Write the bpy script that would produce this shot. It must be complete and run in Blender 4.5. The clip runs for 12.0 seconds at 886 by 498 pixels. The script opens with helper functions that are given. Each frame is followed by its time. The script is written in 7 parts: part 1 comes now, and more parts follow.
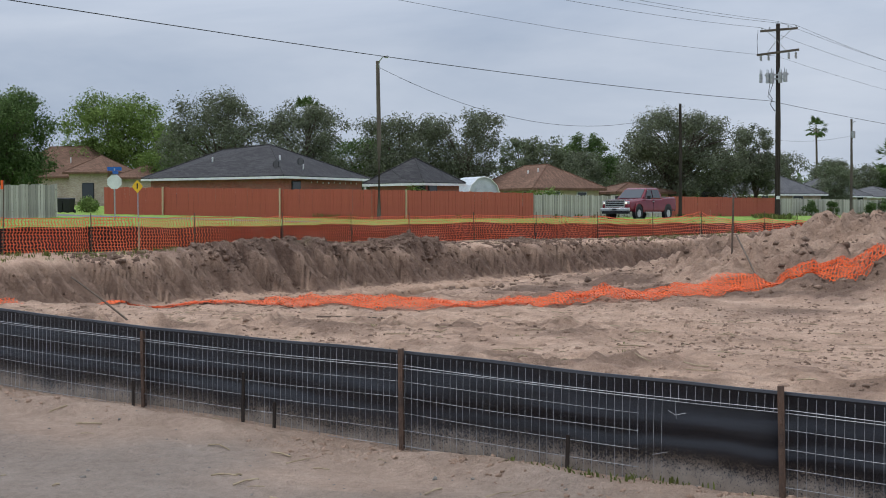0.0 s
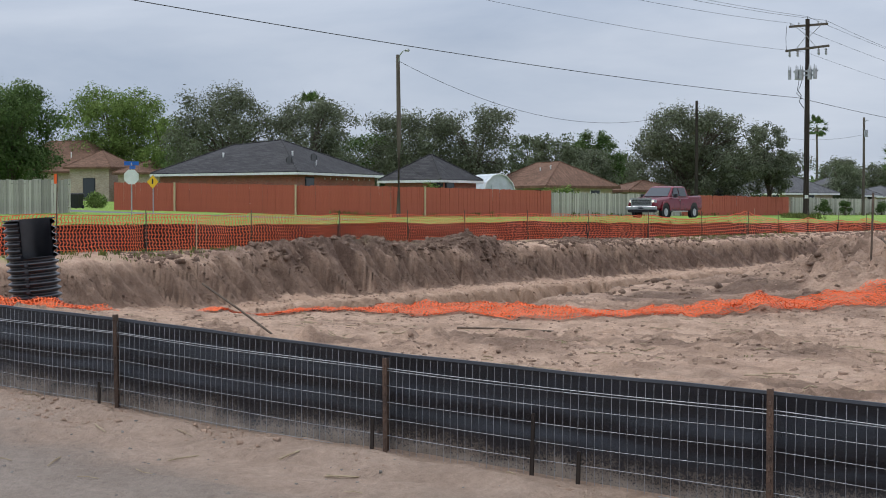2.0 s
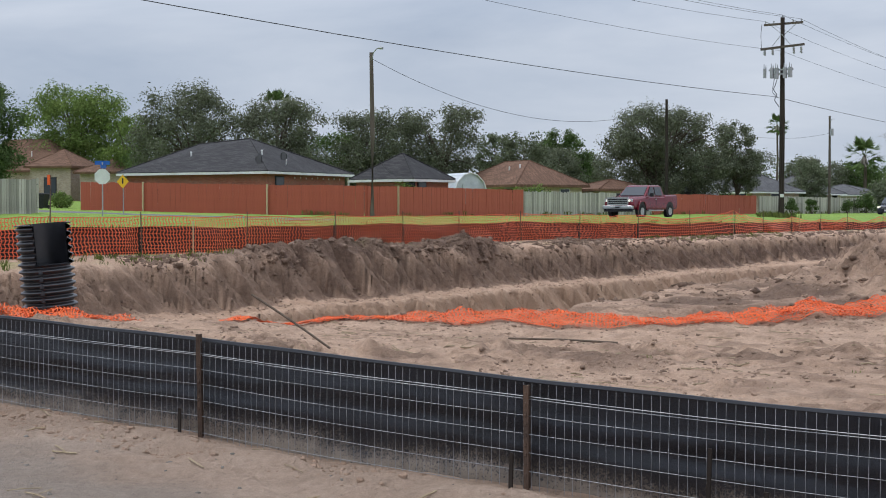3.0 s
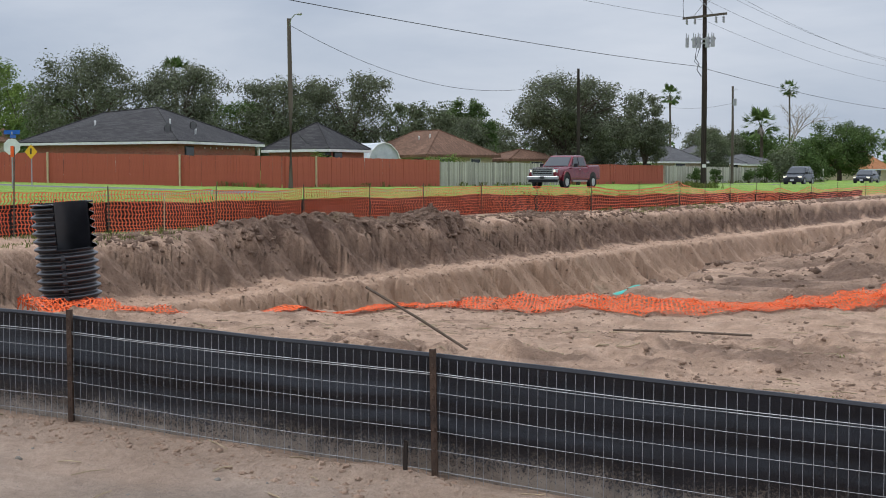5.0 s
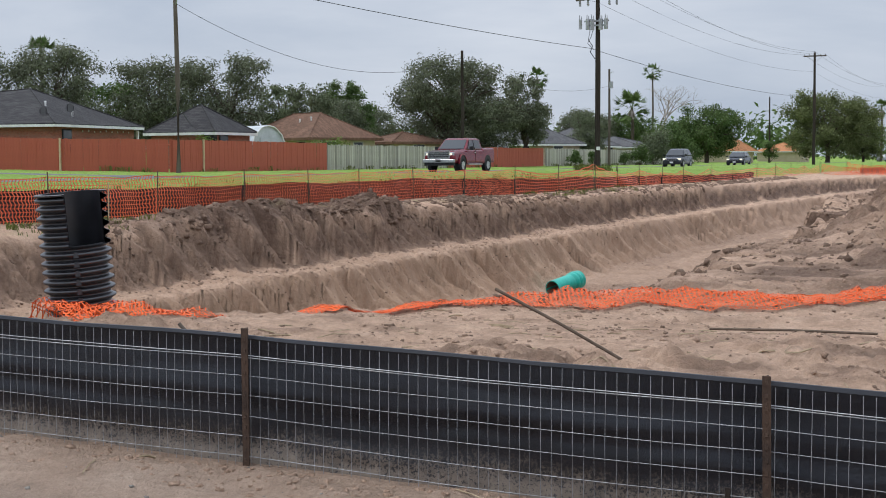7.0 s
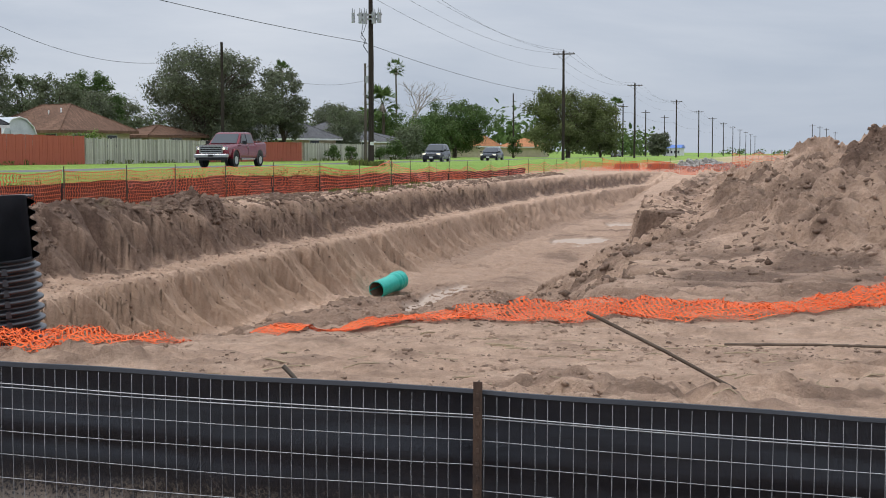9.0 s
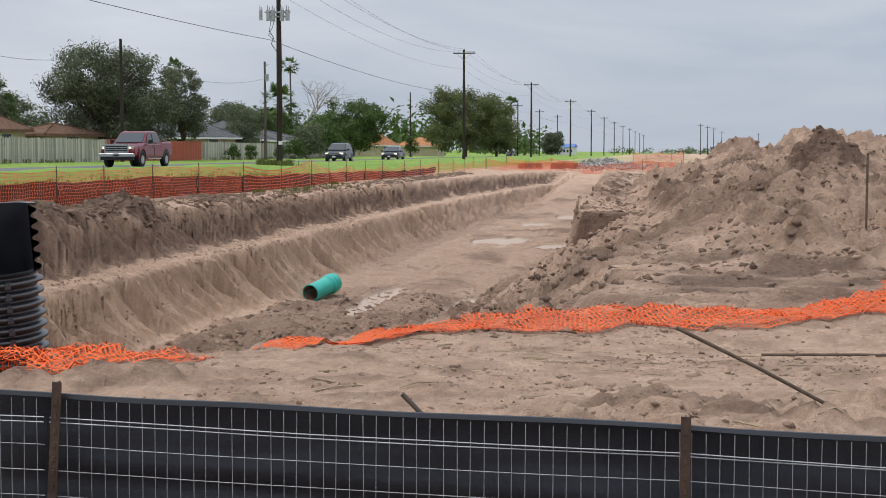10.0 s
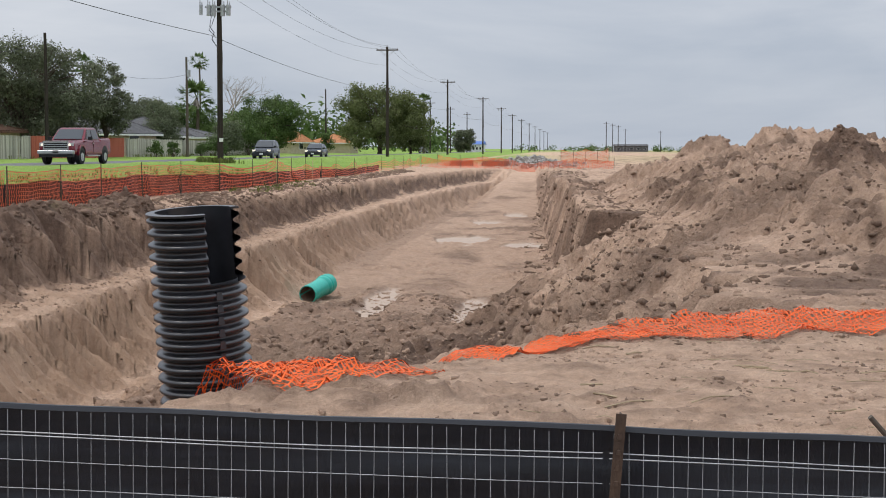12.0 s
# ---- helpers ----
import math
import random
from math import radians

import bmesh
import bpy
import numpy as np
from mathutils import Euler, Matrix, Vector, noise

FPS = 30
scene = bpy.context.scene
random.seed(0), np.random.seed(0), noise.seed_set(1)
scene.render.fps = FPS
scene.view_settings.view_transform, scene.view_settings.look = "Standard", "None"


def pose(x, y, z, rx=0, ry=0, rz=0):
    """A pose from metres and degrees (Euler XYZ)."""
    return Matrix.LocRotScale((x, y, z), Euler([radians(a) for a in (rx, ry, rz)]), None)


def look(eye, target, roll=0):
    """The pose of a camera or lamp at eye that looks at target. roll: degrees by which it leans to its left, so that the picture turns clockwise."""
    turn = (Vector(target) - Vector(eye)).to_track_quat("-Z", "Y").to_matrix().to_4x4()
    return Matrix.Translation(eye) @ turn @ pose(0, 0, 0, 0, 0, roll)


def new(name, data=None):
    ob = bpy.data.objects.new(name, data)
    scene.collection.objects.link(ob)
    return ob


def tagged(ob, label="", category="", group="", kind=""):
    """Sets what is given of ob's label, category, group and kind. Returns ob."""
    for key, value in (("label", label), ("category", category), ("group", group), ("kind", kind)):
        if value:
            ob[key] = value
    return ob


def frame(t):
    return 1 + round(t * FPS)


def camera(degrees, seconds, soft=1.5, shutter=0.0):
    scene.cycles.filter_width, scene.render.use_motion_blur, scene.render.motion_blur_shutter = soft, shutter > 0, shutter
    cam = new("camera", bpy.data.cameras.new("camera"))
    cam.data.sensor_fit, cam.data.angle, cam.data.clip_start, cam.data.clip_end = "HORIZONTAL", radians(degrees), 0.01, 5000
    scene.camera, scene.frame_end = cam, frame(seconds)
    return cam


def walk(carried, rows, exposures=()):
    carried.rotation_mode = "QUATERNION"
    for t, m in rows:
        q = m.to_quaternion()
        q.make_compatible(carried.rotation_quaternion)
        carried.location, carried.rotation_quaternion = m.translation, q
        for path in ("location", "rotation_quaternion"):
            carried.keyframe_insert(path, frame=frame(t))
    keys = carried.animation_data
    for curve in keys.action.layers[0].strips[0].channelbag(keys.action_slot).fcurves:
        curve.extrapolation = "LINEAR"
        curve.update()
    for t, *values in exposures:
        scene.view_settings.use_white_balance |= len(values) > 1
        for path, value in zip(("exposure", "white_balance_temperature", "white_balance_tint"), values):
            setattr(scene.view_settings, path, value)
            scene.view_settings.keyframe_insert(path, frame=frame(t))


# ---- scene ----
cam = camera(35.4, 12.0, soft=0.98)
PATH = [
    (0, (18.663, -3.454, 1.43), (17.462, -1.856, 1.378), -0.2),
    (0.5, (17.958, -3.327, 1.434), (16.771, -1.718, 1.378), -0.2),
    (1, (17.326, -3.197, 1.466), (16.144, -1.584, 1.41), -0.2),
    (1.5, (16.618, -3.151, 1.443), (15.451, -1.529, 1.387), -0.1),
    (2, (15.928, -3.079, 1.454), (14.74, -1.47, 1.398), 0.1),
    (2.5, (15.255, -3.044, 1.467), (14.056, -1.445, 1.409), 0.0),
    (3, (14.57, -2.972, 1.514), (13.433, -1.328, 1.456), -0.0),
    (5, (11.84, -2.719, 1.592), (10.844, -0.988, 1.49), -0.1),
    (5.5, (11.227, -2.692, 1.605), (10.252, -0.95, 1.492), -0.1),
    (6, (10.578, -2.676, 1.613), (9.634, -0.917, 1.497), -0.1),
    (6.5, (9.972, -2.504, 1.621), (9.081, -0.717, 1.5), -0.3),
    (7, (9.365, -2.394, 1.619), (8.55, -0.573, 1.492), -0.3),
    (7.5, (8.762, -2.249, 1.659), (8.023, -0.395, 1.528), -0.3),
    (9.5, (6.166, -1.757, 1.718), (5.796, 0.204, 1.58), 0.0),
    (10, (5.567, -1.586, 1.746), (5.266, 0.387, 1.607), 0.0),
    (10.5, (4.914, -1.498, 1.737), (4.678, 0.483, 1.597), 0.1),
    (11, (4.321, -1.422, 1.735), (4.131, 0.564, 1.594), 0.1),
    (11.5, (3.718, -1.379, 1.745), (3.55, 0.608, 1.603), -0.0),
    (12, (3.067, -1.327, 1.769), (2.907, 0.662, 1.626), 0.1),
]
TINTS = [(0.0, -0.06, 6080, 10), (2.5, 0.0, 6150, 10), (5.0, 0.03, 6250, 10), (7.5, 0.06, 6250, 10), (9.5, 0.03, 6400, 10), (12.0, 0.03, 6500, 10)]
walk(cam, [(t, look(eye, target, roll)) for t, eye, target, roll in PATH], TINTS)

# ---- world, sun ----
SUN_EL, SUN_AZ = 66.0, 262.0
world = bpy.data.worlds.new("overcast_sky")
scene.world = world
world.use_nodes = True
wn, wl = world.node_tree.nodes, world.node_tree.links
wn.clear()


def wnode(kind, **vals):
    n = wn.new(kind)
    for k, v in vals.items():
        n.inputs[k].default_value = v
    return n


w_out, w_bg = wnode("ShaderNodeOutputWorld"), wnode("ShaderNodeBackground")
w_sky = wnode("ShaderNodeTexSky")
w_sky.sky_type, w_sky.sun_disc = "NISHITA", False
w_sky.sun_elevation, w_sky.sun_rotation = radians(SUN_EL), radians(SUN_AZ)
w_co = wnode("ShaderNodeTexCoord")
w_map = wnode("ShaderNodeMapping", Scale=(1.0, 1.0, 4.2))
w_n1 = wnode("ShaderNodeTexNoise", Scale=2.3, Detail=7.0, Roughness=0.55, Distortion=0.35)
w_ramp = wnode("ShaderNodeValToRGB")
w_ramp.color_ramp.elements[0].position, w_ramp.color_ramp.elements[1].position = 0.30, 0.70
w_ramp.color_ramp.elements[0].color = (0.40, 0.458, 0.555, 1)
w_ramp.color_ramp.elements[1].color = (0.695, 0.722, 0.775, 1)
w_sep = wnode("ShaderNodeSeparateXYZ")
w_zen = wnode("ShaderNodeMapRange")
w_zen.inputs["From Min"].default_value, w_zen.inputs["From Max"].default_value = 0.12, 0.9
w_zen.inputs["To Min"].default_value, w_zen.inputs["To Max"].default_value = 1.0, 2.5
w_mul = wn.new("ShaderNodeVectorMath")
w_mul.operation = "SCALE"
w_sk = wn.new("ShaderNodeVectorMath")
w_sk.operation = "SCALE"
w_sk.inputs["Scale"].default_value = 0.09
w_mix = wn.new("ShaderNodeMix")
w_mix.data_type = "RGBA"
w_mix.inputs[0].default_value = 0.93
wl.new(w_co.outputs["Generated"], w_map.inputs["Vector"])
wl.new(w_map.outputs[0], w_n1.inputs["Vector"])
wl.new(w_n1.outputs["Fac"], w_ramp.inputs[0])
wl.new(w_co.outputs["Generated"], w_sep.inputs[0])
wl.new(w_sep.outputs["Z"], w_zen.inputs["Value"])
wl.new(w_ramp.outputs[0], w_mul.inputs[0])
wl.new(w_zen.outputs[0], w_mul.inputs["Scale"])
wl.new(w_sky.outputs[0], w_sk.inputs[0])
wl.new(w_sk.outputs[0], w_mix.inputs[6])
wl.new(w_mul.outputs[0], w_mix.inputs[7])
wl.new(w_mix.outputs[2], w_bg.inputs["Color"])
wl.new(w_bg.outputs[0], w_out.inputs["Surface"])
sun = new("sun", bpy.data.lights.new("sun", "SUN"))
sun.data.energy, sun.data.angle, sun.data.color = 1.5, radians(16), (1.0, 0.94, 0.86)
_az, _el = radians(SUN_AZ), radians(SUN_EL)
sun.matrix_world = look((0, 0, 60), (-math.sin(_az) * math.cos(_el), -math.cos(_az) * math.cos(_el), 60 - math.sin(_el)))

# ---- materials ----


class Nodes:
    """A small builder for node materials."""

    def __init__(self, name):
        self.m = bpy.data.materials.new(name)
        self.m.use_nodes = True
        self.n, self.l = self.m.node_tree.nodes, self.m.node_tree.links
        self.bsdf = self.n["Principled BSDF"]
        self.co = self.n.new("ShaderNodeTexCoord").outputs["Object"]

    def put(self, kind, links=(), **vals):
        nd = self.n.new(kind)
        for k, v in vals.items():
            nd.inputs[k.replace("_", " ")].default_value = v
        for k, s in links:
            self.l.new(s, nd.inputs[k])
        return nd

    def noise(self, scale, detail=5.0, rough=0.6, stretch=None, dist=0.0):
        src = self.co
        if stretch:
            src = self.put("ShaderNodeMapping", [("Vector", self.co)], Scale=stretch).outputs[0]
        return self.put("ShaderNodeTexNoise", [("Vector", src)], Scale=scale, Detail=detail, Roughness=rough, Distortion=dist).outputs["Fac"]

    def ramp(self, fac, stops):
        nd = self.put("ShaderNodeValToRGB", [("Fac", fac)])
        e = nd.color_ramp.elements
        while len(e) < len(stops):
            e.new(0.5)
        for el, (p, c) in zip(e, stops):
            el.position = p
            el.color = (*c, 1) if len(c) == 3 else c
        return nd.outputs["Color"]

    def mix(self, fac, a, b, mode="MIX"):
        nd = self.n.new("ShaderNodeMix")
        nd.data_type, nd.blend_type = "RGBA", mode
        for sock, v in ((nd.inputs[0], fac), (nd.inputs[6], a), (nd.inputs[7], b)):
            if isinstance(v, (int, float)):
                sock.default_value = v
            elif isinstance(v, tuple):
                sock.default_value = (*v, 1) if len(v) == 3 else v
            else:
                self.l.new(v, sock)
        return nd.outputs[2]

    def math(self, op, a, b=0.0):
        nd = self.n.new("ShaderNodeMath")
        nd.operation = op
        for i, v in enumerate((a, b)):
            if isinstance(v, (int, float)):
                nd.inputs[i].default_value = v
            else:
                self.l.new(v, nd.inputs[i])
        return nd.outputs[0]

    def attr(self, name):
        nd = self.n.new("ShaderNodeAttribute")
        nd.attribute_name = name
        return nd.outputs["Fac"]

    def axis(self, which):
        return self.put("ShaderNodeSeparateXYZ", [(0, self.co)]).outputs[which]

    def rand(self, amount):
        r = self.n.new("ShaderNodeObjectInfo").outputs["Random"]
        return self.math("ADD", self.math("MULTIPLY", r, amount), 1 - amount / 2)

    def island(self, amount):
        r = self.n.new("ShaderNodeNewGeometry").outputs["Random Per Island"]
        return self.math("ADD", self.math("MULTIPLY", r, amount), 1 - amount / 2)

    def scale(self, col, k):
        nd = self.n.new("ShaderNodeVectorMath")
        nd.operation = "SCALE"
        self.l.new(col, nd.inputs[0])
        if isinstance(k, (int, float)):
            nd.inputs["Scale"].default_value = k
        else:
            self.l.new(k, nd.inputs["Scale"])
        return nd.outputs[0]

    def bump(self, h, strength, dist=0.02):
        self.l.new(self.put("ShaderNodeBump", [("Height", h)], Strength=strength, Distance=dist).outputs[0], self.bsdf.inputs["Normal"])

    def done(self, col, rough=0.8, metal=0.0, spec=0.3):
        for key, v in (("Base Color", col), ("Roughness", rough), ("Metallic", metal), ("Specular IOR Level", spec)):
            s = self.bsdf.inputs[key]
            if isinstance(v, (int, float)):
                s.default_value = v
            elif isinstance(v, tuple):
                s.default_value = (*v, 1)
            else:
                self.l.new(v, s)
        return self.m


def plain(name, a, b, scale=4.0, rough=0.7, metal=0.0, bump=0.15, bscale=60.0, stretch=None, vary=0.0, spec=0.3, dist=0.01):
    """Two tones in patches, a fine grain over them and a fine relief."""
    k = Nodes(name)
    big, fine = k.noise(scale, 5, 0.6, stretch), k.noise(bscale, 3, 0.6, stretch)
    col = k.ramp(big, [(0.3, a), (0.7, b)])
    col = k.scale(col, k.math("ADD", k.math("MULTIPLY", fine, 0.4), 0.8))
    if vary:
        col = k.scale(col, k.rand(vary))
    k.bump(fine, bump, dist)
    return k.done(col, rough, metal, spec)


def ground_material():
    k = Nodes("ground_soil_and_grass")
    clay, grass, wet, drive = k.attr("clay"), k.attr("grass"), k.attr("wet"), k.attr("drive")
    big, mid, fine, grit = k.noise(0.35, 6), k.noise(2.2, 8, 0.65), k.noise(18, 6, 0.7), k.noise(120, 3, 0.7)
    tan = k.ramp(mid, [(0.25, (0.335, 0.222, 0.152)), (0.5, (0.490, 0.333, 0.237)), (0.75, (0.590, 0.422, 0.310))])
    tan = k.mix(k.math("MULTIPLY", big, 0.4), tan, (0.50, 0.342, 0.236))
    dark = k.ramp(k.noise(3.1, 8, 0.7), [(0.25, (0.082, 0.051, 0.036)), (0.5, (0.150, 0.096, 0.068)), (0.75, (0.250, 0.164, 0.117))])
    dirt = k.ramp(k.noise(1.1, 8, 0.62), [(0.3, (0.248, 0.197, 0.158)), (0.6, (0.320, 0.258, 0.210)), (0.8, (0.39, 0.32, 0.262))])
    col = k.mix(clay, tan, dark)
    col = k.mix(drive, col, dirt)
    lawn = k.ramp(k.noise(0.45, 7, 0.65), [(0.25, (0.14, 0.235, 0.034)), (0.6, (0.215, 0.315, 0.06)), (0.85, (0.36, 0.35, 0.12))])
    lawn = k.scale(lawn, k.math("ADD", k.math("MULTIPLY", k.noise(9, 6, 0.8), 1.0), 0.5))
    col = k.mix(grass, col, lawn)
    face = k.attr("face")
    fine = k.math("ADD", k.math("MULTIPLY", k.math("SUBTRACT", fine, 0.5), k.math("SUBTRACT", 1.0, k.math("MULTIPLY", face, 0.6))), 0.5)
    grit = k.math("ADD", k.math("MULTIPLY", k.math("SUBTRACT", grit, 0.5), k.math("SUBTRACT", 1.0, k.math("MULTIPLY", face, 0.5))), 0.5)
    orange = k.ramp(k.noise(1.6, 7, 0.6, (1.0, 1.0, 0.5)), [(0.3, (0.240, 0.150, 0.094)), (0.55, (0.325, 0.212, 0.140)), (0.75, (0.405, 0.280, 0.192))])
    col = k.mix(k.math("MULTIPLY", k.math("MULTIPLY", face, 0.85), k.math("SUBTRACT", 1.0, clay)), col, orange)
    col = k.scale(col, k.math("ADD", k.math("MULTIPLY", fine, 0.8), 0.62))
    col = k.scale(col, k.math("ADD", k.math("MULTIPLY", grit, 0.7), 0.66))
    col = k.mix(k.math("MULTIPLY", wet, 0.85), col, (0.40, 0.30, 0.225))
    rough_s, runs = k.noise(7.0, 6, 0.7, (1.0, 1.0, 0.35), 0.4), k.noise(2.2, 4, 0.5, (1.3, 1.3, 0.25), 0.3)
    streak = k.math("ADD", k.math("MULTIPLY", rough_s, k.math("SUBTRACT", 1.0, face)), k.math("MULTIPLY", runs, face))
    dry = k.math("MULTIPLY", k.math("SUBTRACT", 1.0, drive), k.math("SUBTRACT", 1.0, grass))
    amt = k.math("MULTIPLY", k.math("SUBTRACT", streak, 0.5), k.math("MULTIPLY", dry, 0.6))
    col = k.scale(col, k.math("ADD", amt, 1.0))
    crumb = k.attr("crumb")
    warp = k.mix(0.12, k.co, k.put("ShaderNodeTexNoise", [("Vector", k.co)], Scale=6.0, Detail=4.0).outputs["Color"])
    cells = []
    for sc, st in ((5.5, (1, 1, 0.7)), (15.0, (1, 1, 0.8))):
        mp = k.put("ShaderNodeMapping", [("Vector", warp)], Scale=st).outputs[0]
        cells.append(k.put("ShaderNodeTexVoronoi", [("Vector", mp)], Scale=sc, Randomness=1.0).outputs["Distance"])
    crack = k.math("ADD", k.math("MULTIPLY", cells[0], 0.85), k.math("MULTIPLY", cells[1], 0.75))
    rough = k.math("SUBTRACT", 0.95, k.math("MULTIPLY", wet, 0.45))
    h = k.math("ADD", k.math("MULTIPLY", fine, 1.0), k.math("MULTIPLY", grit, 0.25))
    h = k.math("ADD", h, k.math("MULTIPLY", k.noise(42, 4, 0.7), 0.5))
    h = k.math("ADD", h, k.math("MULTIPLY", streak, 1.3))
    h = k.math("SUBTRACT", h, k.math("MULTIPLY", k.math("MULTIPLY", crack, crumb), 0.55))
    h = k.math("MULTIPLY", h, k.math("SUBTRACT", 1.0, wet))
    h = k.math("MULTIPLY", h, k.math("SUBTRACT", 1.0, k.math("MULTIPLY", face, 0.15)))
    k.bump(h, 1.0, 0.048)
    return k.done(col, rough, 0.0, 0.25)


def fabric_material():
    """Black woven silt fabric with dust splashed up from the ground."""
    k = Nodes("black_silt_fabric")
    z = k.attr("up")
    n1, n2, n3 = k.noise(1.3, 6, 0.65), k.noise(75, 4, 0.8, (1, 1, 1.0)), k.noise(7, 6, 0.7)
    base = k.ramp(k.noise(2.0, 5, 0.6, (0.6, 1, 9)), [(0.3, (0.007, 0.008, 0.012)), (0.7, (0.019, 0.021, 0.030))])
    lvl = k.math("ADD", k.math("MULTIPLY", n1, 0.24), k.math("MULTIPLY", n3, 0.14))
    m = k.math("MULTIPLY", k.math("SUBTRACT", lvl, k.math("ADD", z, -0.02)), 5.5)
    spl = k.math("MULTIPLY", k.math("GREATER_THAN", k.math("ADD", n2, k.math("MULTIPLY", m, 0.16)), 0.58), 0.8)
    clampn = k.n.new("ShaderNodeClamp")
    k.l.new(m, clampn.inputs[0])
    film = k.math("MULTIPLY", clampn.outputs[0], 0.07)
    dust = k.ramp(n3, [(0.3, (0.24, 0.19, 0.145)), (0.7, (0.42, 0.34, 0.265))])
    col = k.mix(film, base, dust)
    gate = k.math("MULTIPLY", spl, clampn.outputs[0])
    col = k.mix(gate, col, dust)
    weave = k.put("ShaderNodeTexWave", [("Vector", k.co)], Scale=160.0).outputs["Fac"]
    k.bump(k.math("ADD", k.math("MULTIPLY", weave, 0.1), k.noise(2.4, 4, 0.5, (0.35, 1, 3.2))), 0.5, 0.05)
    return k.done(col, k.math("ADD", k.math("MULTIPLY", gate, 0.4), 0.36), 0.0, 0.7)


def shingle_material(name, a, b):
    k = Nodes(name)
    br = k.n.new("ShaderNodeTexBrick")
    k.l.new(k.put("ShaderNodeMapping", [("Vector", k.co)], Scale=(1, 1, 1)).outputs[0], br.inputs["Vector"])
    br.inputs["Scale"].default_value = 1.0
    br.inputs["Brick Width"].default_value, br.inputs["Row Height"].default_value, br.inputs["Mortar Size"].default_value = 0.5, 0.14, 0.012
    br.inputs["Color1"].default_value, br.inputs["Color2"].default_value = (*a, 1), (*b, 1)
    br.inputs["Mortar"].default_value = (a[0] * 0.5, a[1] * 0.5, a[2] * 0.5, 1)
    col = k.scale(br.outputs["Color"], k.math("ADD", k.math("MULTIPLY", k.noise(0.5, 6, 0.7), 0.9), 0.55))
    k.bump(k.noise(30, 3), 0.3, 0.01)
    return k.done(col, 0.9, 0, 0.2)


def brick_material(name, a, b, mortar):
    k = Nodes(name)
    br = k.n.new("ShaderNodeTexBrick")
    sx = k.put("ShaderNodeSeparateXYZ", [(0, k.co)])
    cb = k.n.new("ShaderNodeCombineXYZ")
    k.l.new(k.math("ADD", sx.outputs[0], sx.outputs[1]), cb.inputs[0])
    k.l.new(sx.outputs[2], cb.inputs[1])
    k.l.new(cb.outputs[0], br.inputs["Vector"])
    br.inputs["Scale"].default_value = 1.0
    br.inputs["Brick Width"].default_value, br.inputs["Row Height"].default_value, br.inputs["Mortar Size"].default_value = 0.22, 0.075, 0.008
    br.inputs["Color1"].default_value, br.inputs["Color2"].default_value, br.inputs["Mortar"].default_value = (*a, 1), (*b, 1), (*mortar, 1)
    col = k.scale(br.outputs["Color"], k.math("ADD", k.math("MULTIPLY", k.noise(1.2, 6, 0.7), 0.7), 0.65))
    k.bump(br.outputs["Fac"], -0.3, 0.01)
    return k.done(col, 0.88, 0, 0.2)


def leaf_material(name, a, b):
    k = Nodes(name)
    col = k.ramp(k.noise(0.6, 4, 0.6), [(0.3, a), (0.7, b)])
    col = k.scale(col, k.island(0.7))
    thin = k.put("ShaderNodeBsdfTranslucent", [("Color", col)])
    both = k.put("ShaderNodeMixShader", [(1, k.bsdf.outputs[0]), (2, thin.outputs[0])], Fac=0.3)
    k.l.new(both.outputs[0], k.n["Material Output"].inputs["Surface"])
    return k.done(col, 0.75, 0, 0.12)


def glass_material():
    k = Nodes("dark_window_glass")
    return k.done((0.03, 0.035, 0.04), 0.08, 0, 0.6)


M_GROUND = ground_material()
M_FABRIC = fabric_material()
M_HEM = plain("black_plastic_hem", (0.009, 0.010, 0.014), (0.022, 0.024, 0.032), 3, 0.5, 0, 0.1, 90, (0.4, 1, 6), spec=0.55)
M_WIRE = plain("galvanised_wire", (0.26, 0.265, 0.27), (0.42, 0.425, 0.43), 9, 0.55, 0.2, 0.1, 60)
M_RUST = plain("rusty_steel_post", (0.055, 0.042, 0.036), (0.17, 0.105, 0.07), 9, 0.85, 0.15, 0.4, 90, (1, 1, 0.5), vary=0.4)
M_ROD = plain("brown_steel_rod", (0.085, 0.062, 0.045), (0.17, 0.125, 0.09), 12, 0.8, 0.1, 0.3, 120)
M_NET = plain("orange_plastic_net", (0.70, 0.098, 0.018), (0.85, 0.155, 0.034), 3.0, 0.6, 0, 0.1, 60, spec=0.2)
M_NETFAR = plain("faded_orange_net", (0.68, 0.112, 0.042), (0.84, 0.185, 0.075), 1.2, 0.5, 0, 0.1, 30)
M_PIPE = plain("black_corrugated_plastic", (0.010, 0.010, 0.012), (0.026, 0.026, 0.030), 6, 0.30, 0, 0.05, 60, spec=0.75)
M_CLOTH = plain("black_cloth", (0.008, 0.008, 0.009), (0.02, 0.02, 0.021), 4, 0.8, 0, 0.2, 50)
M_GREEN = plain("green_sewer_plastic", (0.0, 0.30, 0.235), (0.01, 0.40, 0.31), 5, 0.35, 0, 0.05, 50, spec=0.5)
M_POLE = plain("dark_treated_pole_wood", (0.022, 0.017, 0.014), (0.055, 0.042, 0.033), 2.0, 0.9, 0, 0.5, 40, (3, 3, 0.25), vary=0.25)
M_POLE2 = plain("weathered_pole_wood", (0.07, 0.056, 0.044), (0.14, 0.115, 0.092), 2.0, 0.9, 0, 0.5, 40, (3, 3, 0.25), vary=0.3)
M_STEEL = plain("grey_painted_steel", (0.27, 0.28, 0.29), (0.42, 0.43, 0.44), 5, 0.5, 0.3, 0.1, 50)
